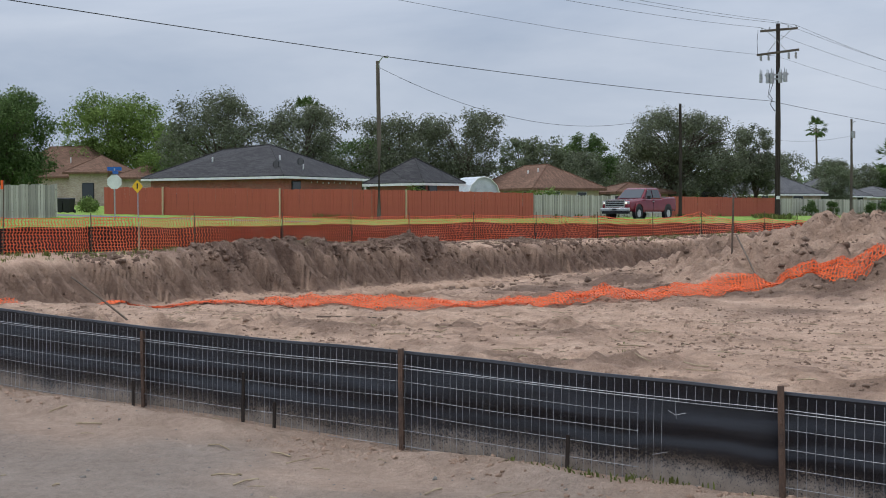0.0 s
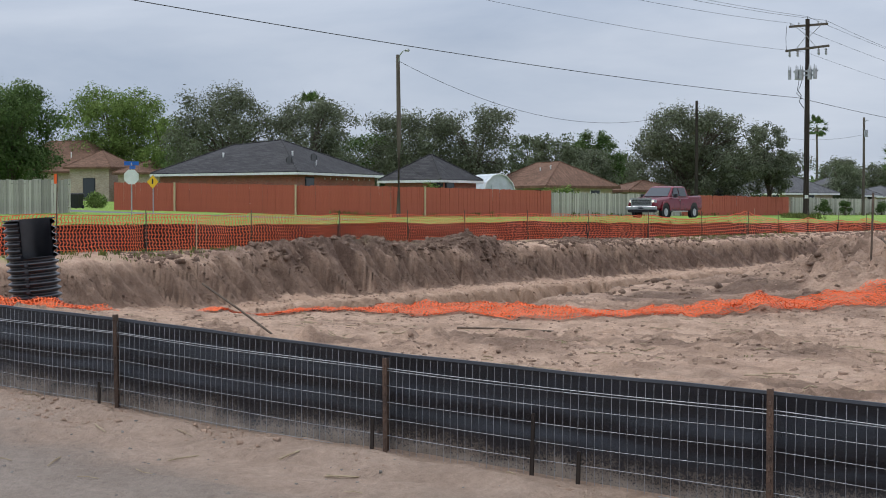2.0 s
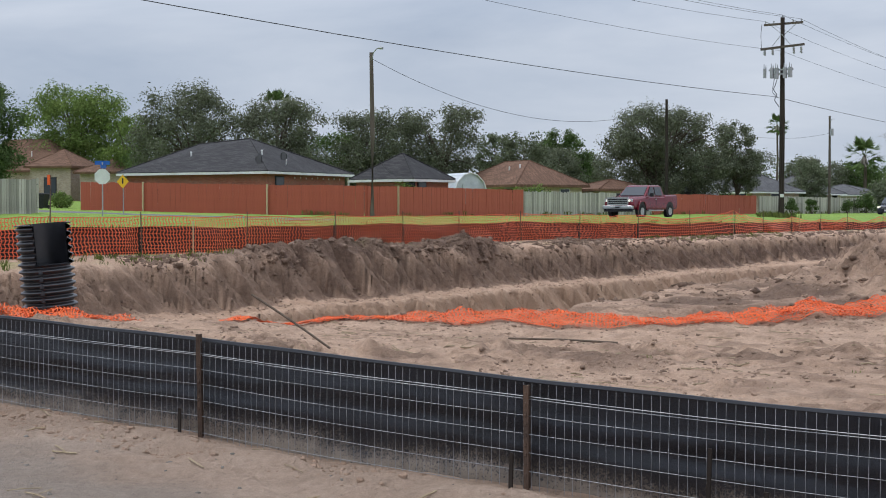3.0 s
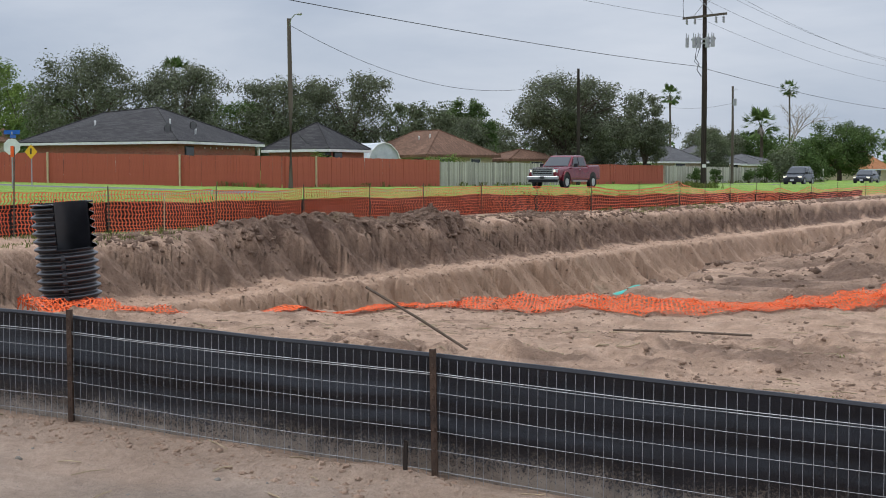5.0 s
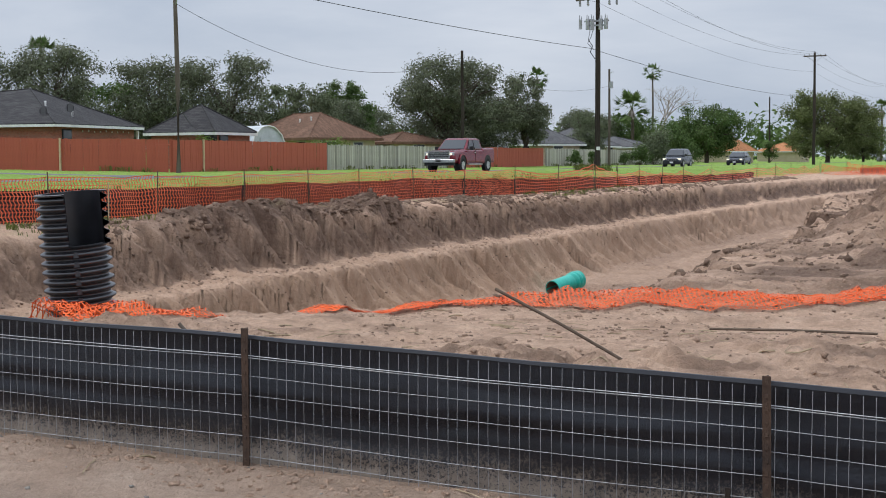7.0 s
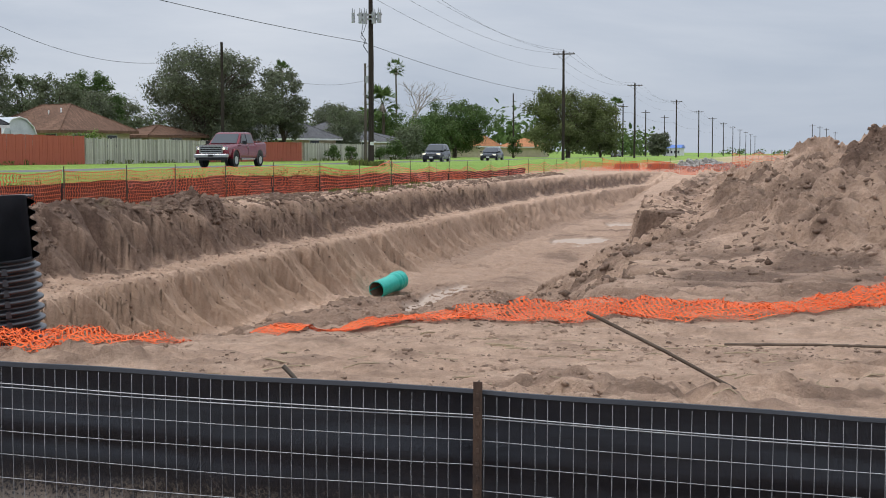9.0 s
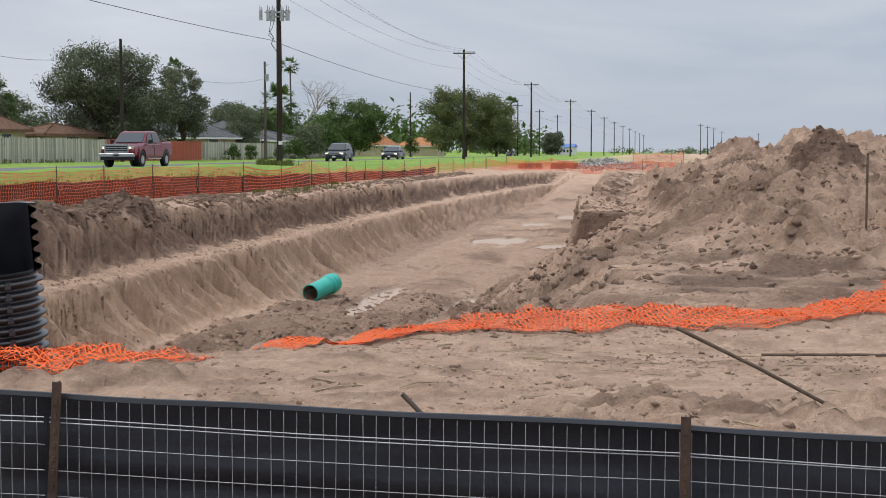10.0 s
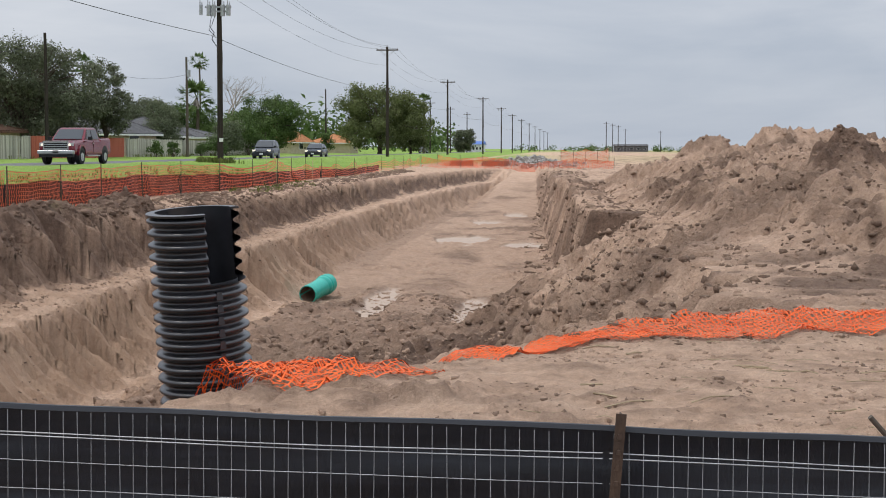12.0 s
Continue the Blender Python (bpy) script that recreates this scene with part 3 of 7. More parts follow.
    clay = np.maximum(clay, 0.5 * sstep(28, 46, y) * (x < -2.4 + shift * 0.8) * sstep(0.95, 1.1, depth))
    clay = np.maximum(clay, np.where((x < -4.7) & (x > -6.9), np.clip(heap * 7, 0, 1), 0))
    clay = np.maximum(clay, np.where(x > 0.5, np.clip((fbm(x * 0.5, y * 0.4, 101, 4) + 0.14) * 1.6, 0, 0.85) * np.clip(mrough + dig * sstep(40, 30, y), 0, 1), 0))
    clay = np.maximum(clay, 0.34 * mrough * np.clip(0.8 + 0.8 * fbm(x * 0.8, y * 0.8, 103, 3), 0, 1))
    clay = np.maximum(clay, np.clip(outcrop * 4, 0, 1))
    # dark diagonal gully from outcrop to trench, coloured in without relief
    along = np.clip((y - 17.0) / 10.5, 0, 1)
    gully_tone = np.exp(-((x - (2.6 + 6.3 * along) + 0.7 * fbm(x * 0.6, y * 0.6, 141, 3)) / (1.1 + 0.5 * along)) ** 2) * sstep(15.5, 17.5, y) * sstep(30.0, 27.8, y)
    clay = np.maximum(clay, 0.8 * gully_tone * (x > 1.0))
    mud = sstep(13.0, 14.5, y + 0.6 * fbm(x * 0.7, y * 0.7, 143, 3)) * sstep(19.5, 17.0, y) * np.clip(0.55 + 1.1 * fbm(x * 0.8, y * 1.3, 145, 4), 0, 1)
    clay = np.maximum(clay, 0.9 * mud * (x > 2.5) * (x < 12) * (dig < 0.4))
    clay = np.maximum(clay, 0.75 * np.exp(-(((x - 8.2) / 0.9) ** 2 + ((y - 48.3) / 1.6) ** 2)))
    # darker end face where the right cut steps in
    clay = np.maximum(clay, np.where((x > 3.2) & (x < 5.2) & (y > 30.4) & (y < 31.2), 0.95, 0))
    clay = np.maximum(clay, (dig > 0.7) * (x > -2.8) * (0.28 + 0.34 * sstep(34, 24, y) + 0.5 * np.clip(fbm(x * 0.7, y * 0.45, 149, 4) + 0.1, 0, 1)) * sstep(100, 80, y))
    clay = np.maximum(clay, 0.45 * np.clip(clods * patch * 4 - 0.3, 0, 1) * (y > 4) * (x > 0) * (dig < 0.3))
    grass = sstep(-7.5, -8.1, x + 0.5 * fbm(y * 0.7, x * 0.7, 111, 3)) * (1 - drive)
    grass = np.maximum(grass, 0.8 * np.clip(fbm(x * 0.9, y * 0.9, 113, 4) - 0.25, 0, 1) * sstep(-5.8, -6.6, x) * (1 - drive))
    grass = np.maximum(grass, far * np.clip(fbm(x * 0.02, y * 0.01, 115, 3) + 0.6, 0, 1) * (1 - 0.85 * sstep(-6, 4, x) * sstep(900, 500, y)))
    wob = 0.9 * fbm(x * 1.3, y * 0.7, 131, 3)
    pud = ((x + 0.55) / 0.9) ** 2 + ((y - 53.5) / 2.6) ** 2 + wob
    wet = sstep(1.2, 0.7, pud)
    for px, py, sx, sy in ((1.9, 50.5, 0.8, 1.8), (1.25, 29.4, 0.42, 2.4), (-1.0, 31.0, 0.42, 3.0), (-0.2, 66, 0.8, 2.0), (1.0, 72, 0.6, 1.4)):
        wet = np.maximum(wet, sstep(1.3, 0.75, ((x - px) / sx) ** 2 + ((y - py) / sy) ** 2 + 0.5 * wob))
    wet = wet * (x > -2.9) * (y > 20)
    z = np.where(wet > 0.02, z * (1 - wet) + np.minimum(z, -1.83 + 1.9 * sstep(62, 103, y) ** 1.5) * wet, z)
    # mottling on trodden soil: damp patches plus shaded lump sides put into the colour
    clay = np.maximum(clay, 0.7 * tread * np.clip(0.3 + 1.5 * fbm(x * 1.5, y * 2.6, 158, 4, 0.65), 0, 1) * (y > 4) * (x > 0) * (dig < 0.3))
    clay = np.maximum(clay, 0.5 * np.clip(churn - 0.6, 0, 1) * rough * (y > 4) * (x > 0) * (dig < 0.3))
    edge = np.exp(-((x - rt - 0.35) / 0.55) ** 2) * sstep(34, 42, y) * sstep(96, 88, y)
    # darker slope of the right cut beyond that step
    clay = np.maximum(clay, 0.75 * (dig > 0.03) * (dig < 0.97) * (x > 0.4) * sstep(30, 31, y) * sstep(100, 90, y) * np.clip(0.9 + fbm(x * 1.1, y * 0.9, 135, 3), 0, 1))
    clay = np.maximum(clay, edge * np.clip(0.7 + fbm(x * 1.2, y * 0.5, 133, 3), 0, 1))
    crumb = np.clip(mrough + (dig > 0.05) * sstep(60, 35, y) * 0.9 + np.where((x < -2.4) & (x > -6.9), np.clip(depth * 5 + heap * 9, 0, 0.8) * (1 - 0.5 * sstep(0.1, 0.25, depth)) * (1 - 0.92 * sstep(0.8, 1.1, depth)), 0) + edge, 0, 1)
    crumb = np.maximum(crumb, 0.5 * np.clip(patch * 1.6 + 0.1, 0, 1) * (y > 4) * (x > -1)) * (1 - wet) * (1 - grass)
    crumb = crumb * (1 - drive) + 0.35 * drive * sstep(1.5, 3.0, y)
    face = sstep(0.88, 1.08, depth) * (x < -2.45 + shift * 0.8) * (x > -6.5) * sstep(3.6, 5.0, y) * sstep(-1.72, -1.58, z)
    face = np.maximum(face, 0.6 * sstep(0.06, 0.2, depth) * (x < -4.5 + shift) * (x > -6.5) * sstep(3.6, 5.0, y))
    sand = sstep(1.9, 3.0, y + 0.5 * fbm(x * 0.9, y * 1.5, 121, 4))
    return z, np.clip(clay, 0, 1) * (1 - drive), np.clip(grass, 0, 1), wet, drive * (1 - 0.5 * sand), crumb, face


def sn(x, y, seed=0):
    """One value of the smooth field."""
    ix, iy = math.floor(x), math.floor(y)
    fx, fy = x - ix, y - iy
    ux, uy = fx * fx * (3 - 2 * fx), fy * fy * (3 - 2 * fy)
    a, b = lattice(ix, iy, seed), lattice(ix + 1, iy, seed)
    c, d = lattice(ix, iy + 1, seed), lattice(ix + 1, iy + 1, seed)
    return (a + (b - a) * ux + (c - a) * uy + (a - b - c + d) * ux * uy) * 2 - 1


FIELD = {}


def gz(x, y):
    """Height of the built ground at one place."""
    xs, ys, z = FIELD["x"], FIELD["y"], FIELD["z"]
    i = min(max(bisect_right(xs, x) - 1, 0), len(xs) - 2)
    j = min(max(bisect_right(ys, y) - 1, 0), len(ys) - 2)
    u, v = (x - xs[i]) / (xs[i + 1] - xs[i]), (y - ys[j]) / (ys[j + 1] - ys[j])
    r0, r1 = z[j], z[j + 1]
    return (r0[i] * (1 - u) + r0[i + 1] * u) * (1 - v) + (r1[i] * (1 - u) + r1[i + 1] * u) * v


def gz_all(x, y):
    """Heights of the built ground at many places."""
    xs, ys, z = FIELD["xa"], FIELD["ya"], FIELD["za"]
    i = np.clip(np.searchsorted(xs, x, "right") - 1, 0, len(xs) - 2)
    j = np.clip(np.searchsorted(ys, y, "right") - 1, 0, len(ys) - 2)
    u, v = (x - xs[i]) / (xs[i + 1] - xs[i]), (y - ys[j]) / (ys[j + 1] - ys[j])
    return (z[j, i] * (1 - u) + z[j, i + 1] * u) * (1 - v) + (z[j + 1, i] * (1 - u) + z[j + 1, i + 1] * u) * v


def bisect_right(seq, v):
    lo, hi = 0, len(seq)
    while lo < hi:
        mid = (lo + hi) // 2
        if v < seq[mid]:
            hi = mid
        else:
            lo = mid + 1
    return lo


def spaced(*runs):
    out = [runs[0][0]]
    for a, b, step in runs:
        n = max(1, int(round((b - a) / step)))
        out += list(np.linspace(a, b, n + 1)[1:])
    return np.array(out)


def build_ground():
    far = [30, 45, 70, 110, 180, 320, 700, 1500, 3500]
    xs = np.concatenate([[-3500, -1500, -700, -320, -200, -160], np.arange(-140, -12, 2.0), spaced((-12, -8.2, 0.25), (-8.2, -6.9, 0.1), (-6.9, -2.6, 0.042), (-2.6, 9.5, 0.052), (9.5, 15, 0.085), (15, 27, 0.3)), far])
    ys = np.concatenate([[-2500, -900, -300, -120, -60, -30, -16, -10], spaced((-6, -1.5, 0.3), (-1.5, 3.2, 0.07), (3.2, 16, 0.05), (16, 30.2, 0.062), (30.2, 31.3, 0.05), (31.3, 42, 0.08), (42, 52, 0.11), (52, 60, 0.16), (60, 112, 0.45), (112, 150, 3)), [165, 190, 230, 300, 400, 600, 1000, 1800, 4000]])
    X, Y = np.meshgrid(xs, ys)
    z, clay, grass, wet, drive, crumb, face = soil(X, Y)
    FIELD.update(x=xs.tolist(), y=ys.tolist(), z=z.tolist(), xa=xs, ya=ys, za=z)
    nx, ny = len(xs), len(ys)
    co = np.stack([X, Y, z], -1).reshape(-1, 3)
    i = np.arange(nx * ny).reshape(ny, nx)
    quads = np.stack([i[:-1, :-1], i[:-1, 1:], i[1:, 1:], i[1:, :-1]], -1).reshape(-1, 4)
    me = bpy.data.meshes.new("ground")
    me.vertices.add(len(co))
    me.vertices.foreach_set("co", co.ravel())
    me.loops.add(quads.size)
    me.loops.foreach_set("vertex_index", quads.ravel().astype(np.int32))
    me.polygons.add(len(quads))
    me.polygons.foreach_set("loop_start", np.arange(0, quads.size, 4, dtype=np.int32))
    me.polygons.foreach_set("use_smooth", np.ones(len(quads), bool))
    me.update(calc_edges=True)
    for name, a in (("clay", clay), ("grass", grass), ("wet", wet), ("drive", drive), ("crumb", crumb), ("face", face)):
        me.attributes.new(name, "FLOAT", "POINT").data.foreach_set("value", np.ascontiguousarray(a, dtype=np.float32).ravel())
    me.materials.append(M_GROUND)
    return tagged(new("ground", me), "bare tan soil with an excavated trench, spoil mound and grass verge", "ground", kind="structure")


build_ground()

# ---- silt fence along the dirt drive ----
def fence_top(x):
    return float(np.interp(x, [-6, 1.1, 3.25, 5.68, 8.25, 10.7, 13.15, 16.3, 26], [0.92, 0.86, 0.812, 0.757, 0.682, 0.592, 0.55, 0.462, 0.38]))


FENCE_Y = 3.47
POSTS = [(-4.1, 1, 0.0), (-1.66, 0, 2.0), (0.79, -1, -1.0), (3.25, 2, 4.0), (5.68, 1, 0.5), (8.25, 0, -0.5), (10.69, -5, 0.6), (13.15, -1, 0.3), (15.72, 0.5, -0.8), (18.2, 1, 1.0), (20.7, -1, 0.0), (23.2, 0, 1.0)]


def belly(x, h):
    """How far the cloth bulges at height share h."""
    crease = 0.030 * max(0.0, 1 - abs(h - 0.47 - 0.06 * math.sin(x * 0.8)) / 0.13)
    folds = crease + 0.0035 * math.sin(h * 31 + 1.1 * math.sin(x * 0.9)) * (0.5 + 0.5 * sn(x * 0.7, h * 3.0, 145)) + 0.014 * math.sin(h * 9.5 + 0.35 * math.sin(x * 1.7)) + 0.010 * (sn(x * 1.1, h * 7.0, 141)) + 0.005 * (sn(x * 5.0, h * 12.0, 143))
    return folds * (1 - h * 0.35)


def t_post(h):
    """A studded steel T post with its anchor side hidden in the soil."""
    g = Geo()
    g.box((0, -0.004, h / 2 - 0.18), (0.036, 0.006, h + 0.36))
    g.box((0, 0.014, h / 2 - 0.18), (0.006, 0.03, h + 0.36))
    for i in range(int(h / 0.055)):
        g.box((0, -0.010, 0.03 + i * 0.055), (0.016, 0.007, 0.017), taper=0.7)
    return g


def silt_fence():
    fence = thing("silt_fence", "black silt fence on rusty posts with wire backing", "fence")
    for i, (px, dz, lean) in enumerate(POSTS):
        zf = gz(px, FENCE_Y - 0.05)
        h = fence_top(px) - zf + 0.03 + 0.012 * dz
        p = part("post", t_post(h), M_RUST, fence)
        p.matrix_local = pose(px, FENCE_Y - 0.035, zf, 1.0, lean, 2 * dz)
    for (xa, _, _), (xb, _, _) in zip(POSTS[:-1], POSTS[1:]):
        n = max(8, int((xb - xa) / 0.07))
        rows = 26
        vs, ups = [], []
        for j in range(rows + 1):
            h = j / rows
            for i in range(n + 1):
                x = xa + (xb - xa) * i / n
                zb = gz(x, FENCE_Y) - 0.06 if j == 0 else None
                zf, zt = gz(x, 3.3) + 0.0, fence_top(x) + 0.002 * math.sin(x * 5.1) - 0.006 * math.sin(math.pi * i / n) + 0.004 * (sn(x * 2.2, 0.5, 149))
                z = zb if j == 0 else zf + (zt - zf) * h
                vs.append((x, FENCE_Y + belly(x, h), z))
                ups.append(h * 0.66)
        fs = [(j * (n + 1) + i, j * (n + 1) + i + 1, (j + 1) * (n + 1) + i + 1, (j + 1) * (n + 1) + i) for j in range(rows) for i in range(n)]
        me = Geo().add(vs, fs).mesh("fabric", M_FABRIC, True)
        me.attributes.new("up", "FLOAT", "POINT").data.foreach_set("value", np.array(ups, dtype=np.float32))
        part("fabric", me, M_FABRIC, fence)
        hem = Geo()
        ring = []
        for i in range(n + 1):
            x, zt = vs[rows * (n + 1) + i][0], vs[rows * (n + 1) + i][2]
            y = vs[rows * (n + 1) + i][1]
            w = 0.011 + 0.003 * (sn(x * 1.6, 3.3, 151))
            ring.append([(x, y - 0.005, zt + 0.004), (x, y + 0.006, zt + 0.005), (x, y + 0.004, zt - w), (x, y - 0.011, zt - w * 1.1)])
        hem.loft(ring)
        part("hem", hem, M_HEM, fence, "folded black plastic top edge")
        torn = 12.9 < xb < 15.9 and xa > 12
        wire = Geo()
        yw = FENCE_Y - 0.032
        nv = int((xb - xa - 0.03) / 0.0508)
        for i in range(nv + 1):
            x = xa + 0.028 + i * 0.0508
            zt, zf = fence_top(x) - 0.02, gz(x, yw) - 0.02
            wob = 0.003 * math.sin(i * 1.9)
            hole = torn and 15.02 < x < 15.68
            if hole:
                wire.tube([(x, yw, zt), (x + wob, yw - 0.004, zt - 0.085)], 0.0016, 4)
            else:
                wire.tube([(x, yw + 0.004, zt), (x + wob, yw - 0.004, (zt + zf) / 2), (x, yw, zf)], 0.00145, 4)
        z0 = [0.0, 0.012, 0.1016, 0.2032, 0.3048, 0.4064, 0.508]
        for j, dz in enumerate(z0):
            pts = []
            for i in range(13):
                x = xa + 0.012 + (xb - xa - 0.024) * i / 12
                if torn and j > 1 and x > 15.06:
                    continue
                zt = fence_top(x) - 0.062 - 0.03
                sag = 0.010 * math.sin(math.pi * i / 12) + 0.004 * (sn(x * 1.3, j, 157))
                pts.append((x, yw - 0.005 + 0.006 * (sn(x * 1.9, j + 9, 159)), zt - dz - sag))
            pts = [p for p in pts if p[2] > gz(p[0], yw) + 0.006]
            if len(pts) > 1:
                wire.tube(pts, 0.0024 if j < 2 else 0.0017, 4)
        if torn:
            wire.tube([(15.05, yw - 0.01, 0.33), (15.10, yw - 0.02, 0.31), (15.16, yw - 0.015, 0.325)], 0.0017, 4)
            wire.tube([(15.09, yw - 0.01, 0.40), (15.10, yw - 0.012, 0.29)], 0.0017, 4)
            wire.tube([(14.95, yw - 0.01, 0.075), (15.05, yw - 0.02, 0.10)], 0.0017, 4)
        part("wire_mesh", wire, M_WIRE, fence, "welded galvanised wire grid")
    # short spare stakes against the cloth
    for x, h in ((11.75, 0.36), (12.05, 0.18), (8.08, 0.16), (10.6, 0.2), (14.4, 0.2)):
        zf = gz(x, FENCE_Y - 0.06)
        g = Geo()
        g.box((0, 0, h / 2 - 0.05), (0.024, 0.012, h + 0.1), taper=0.85)
        st = part("stake", g, M_POLE, fence, "short blackened stake")
        st.matrix_local = pose(x, FENCE_Y - 0.055, zf, 2, 3, 0)
    return fence


silt_fence()


# ---- orange plastic nets ----
def net_mesh(name, surf, nu, nv, mat, wu, wv, thick=0.0018):
    """A plastic net: long bands with ties between them, over surf(u, v) with u and v from 0 to 1."""
    g = Geo()

    def strip(pts, side):
        vs = []
        for p, s in zip(pts, side):
            vs += [p - s, p + s]
        k = len(pts)
        g.add(vs, [(2 * i, 2 * i + 1, 2 * i + 3, 2 * i + 2) for i in range(k - 1)])

    grid = [[Vector(surf(i / nu, j / nv)) for j in range(nv + 1)] for i in range(nu + 1)]
    for j in range(nv + 1):
        pts = [grid[i][j] for i in range(nu + 1)]
        side = []
        for i in range(nu + 1):
            d = grid[i][min(j + 1, nv)] - grid[i][max(j - 1, 0)]
            side.append(d.normalized() * (wu * (1.5 if j in (0, nv) else 1.0)))
        strip(pts, side)
    for i in range(nu):
        sk = 0.5
        pts, side = [], []
        for j in range(nv + 1):
            p = grid[i][j].lerp(grid[i + 1][j], sk + 0.25 * (1 if j % 2 else -1))
            d = (grid[i + 1][j] - grid[i][j]).normalized() * wv
            pts.append(p)
            side.append(d)
        strip(pts, side)
    me = g.mesh(name, mat)
    return me


NET_POSTS = [9.5, 12.2, 15.0, 17.4, 20.5, 23.6, 26.4, 29.1, 32.6, 36.2, 40.1, 43.95, 48.1, 51.2, 54.6, 58, 61.3, 66.4, 72.2, 78.7, 83.5, 88.9, 95.0, 101.0]


def net_line(y):
    return -7.15 + 0.12 * math.sin(y * 0.31) + 0.25 * min(max((y - 30) / 30, 0), 1)


def roadside_net():
    fence = thing("safety_net_fence", "sagging orange plastic safety net on thin posts", "fence")
    rnd = random.Random(5)
    for k, y in enumerate(NET_POSTS):
        x = net_line(y)
        z = gz(x, y)
        g = Geo()
        top = (1.45 - z) if y < 55 else 0.85
        if abs(y - 15.0) < 0.1:
            top = 1.62
        g.rod((0, 0, -0.2), (0.02 * rnd.uniform(-1, 1), 0.05 * rnd.uniform(-1, 1), top), 0.014, 0.012, 6)
        p = part("post", g, M_ROD, fence)
        p.location = (x + 0.03, y, z)
        if abs(y - 15.0) < 0.1:
            c = part("marker_tape", Geo().box((0, 0, top - 0.09), (0.05, 0.03, 0.2)), M_NET, p, "orange tape round the post top")
    for k, (ya, yb) in enumerate(zip(NET_POSTS[:-1], NET_POSTS[1:])):
        low = 0.0 if ya < 46 else 1.0
        za, zb = gz(net_line(ya), ya), gz(net_line(yb), yb)
        ha = 0.80 if ya < 42 else (0.56 + 0.07 * ((k * 7) % 3 - 1))
        hb = 0.80 if yb < 42 else (0.56 + 0.07 * (((k + 1) * 7) % 3 - 1))
        if abs(ya - 48.1) < 0.2:
            ha = 0.92
        if abs(yb - 48.1) < 0.2:
            hb = 0.92
        sag = 0.05 + 0.20 * low * (1 + (k * 5) % 3) / 3
        sd = k * 13.7

        def surf(u, v, ya=ya, yb=yb, za=za, zb=zb, ha=ha, hb=hb, sag=sag, sd=sd, low=low):
            y = ya + (yb - ya) * u
            top = (ha + (hb - ha) * u) - sag * math.sin(math.pi * u) * (0.7 + 0.3 * math.sin(sd + 5 * u))
            z = za + (zb - za) * u
            w = (sn(y * 1.7 + sd, v * 2.2, 171))
            return (net_line(y) + 0.05 * w + (0.10 + 0.18 * low) * (1 - v) * math.sin(math.pi * u) * (0.6 + 0.5 * math.sin(sd)), y + 0.05 * w * v, z - 0.02 + (top + 0.03) * v + 0.02 * (sn(y * 2.3, v * 3 + sd, 173)))

        cell = 0.085 if ya < 40 else (0.15 if ya < 60 else 0.22)
        me = net_mesh("net", surf, max(6, int((yb - ya) / cell)), 11 if ya < 40 else (7 if ya < 60 else 5), M_NETFAR, 0.0056 if ya < 40 else 0.012, 0.0125 if ya < 40 else 0.018)
        part("net", me, M_NETFAR, fence)
    # dark silt cloth standing behind the net along the first stretch
    cloth = thing("silt_cloth", "low black silt cloth standing behind orange net", "fence")
    n = 560
    vs = []
    for j in range(5):
        for i in range(n + 1):
            y = 8.5 + 70.0 * i / n
            x = net_line(y) - 0.10
            z = gz(x, y)
            h = (0.60 - 0.24 * min(max((y - 30) / 40, 0), 1)) * j / 4
            vs.append((x + 0.03 * (sn(y * 1.4, j * 0.7, 181)), y, z - 0.04 + h + (0.03 * (sn(y * 0.9, 2.0, 183)) if j == 4 else 0)))
    fs = [(j * (n + 1) + i, j * (n + 1) + i + 1, (j + 1) * (n + 1) + i + 1, (j + 1) * (n + 1) + i) for j in range(4) for i in range(n)]
    part("cloth", Geo().add(vs, fs), M_CLOTH, cloth)
    return fence


roadside_net()

# laths beside the net
for x, y, h, tilt in ((-6.58, 18.27, 0.70, 2), (-6.9, 48.0, 0.95, -3), (-6.85, 55.0, 0.8, 3), (-7.9, 50.9, 0.95, 2), (-6.7, 66.5, 0.7, 4)):
    g = Geo().box((0, 0, h / 2 - 0.1), (0.012, 0.04, h + 0.2))
    ob = solo("survey_lath", g, M_LATH, "pale wooden survey lath stuck in the soil", "stake", group="survey laths")
    ob.matrix_world = pose(x, y, gz(x, y), tilt, tilt * 0.6, 20)

LAID = [(1.0, 7.5), (1.15, 7.9), (1.4, 8.3), (1.75, 8.65), (2.08, 9.1), (2.4, 9.75), (2.75, 10.45), (3.3, 11.1), (4.3, 11.65), (5.2, 12.0), (6.3, 12.4), (7.4, 13.0), (8.3, 13.9), (8.95, 14.7), (9.6, 16.0), (10.6, 16.6), (11.8, 16.9), (13.5, 17.3)]


def sstep_one(t):
    t = min(max(t, 0.0), 1.0)
    return t * t * (3 - 2 * t)


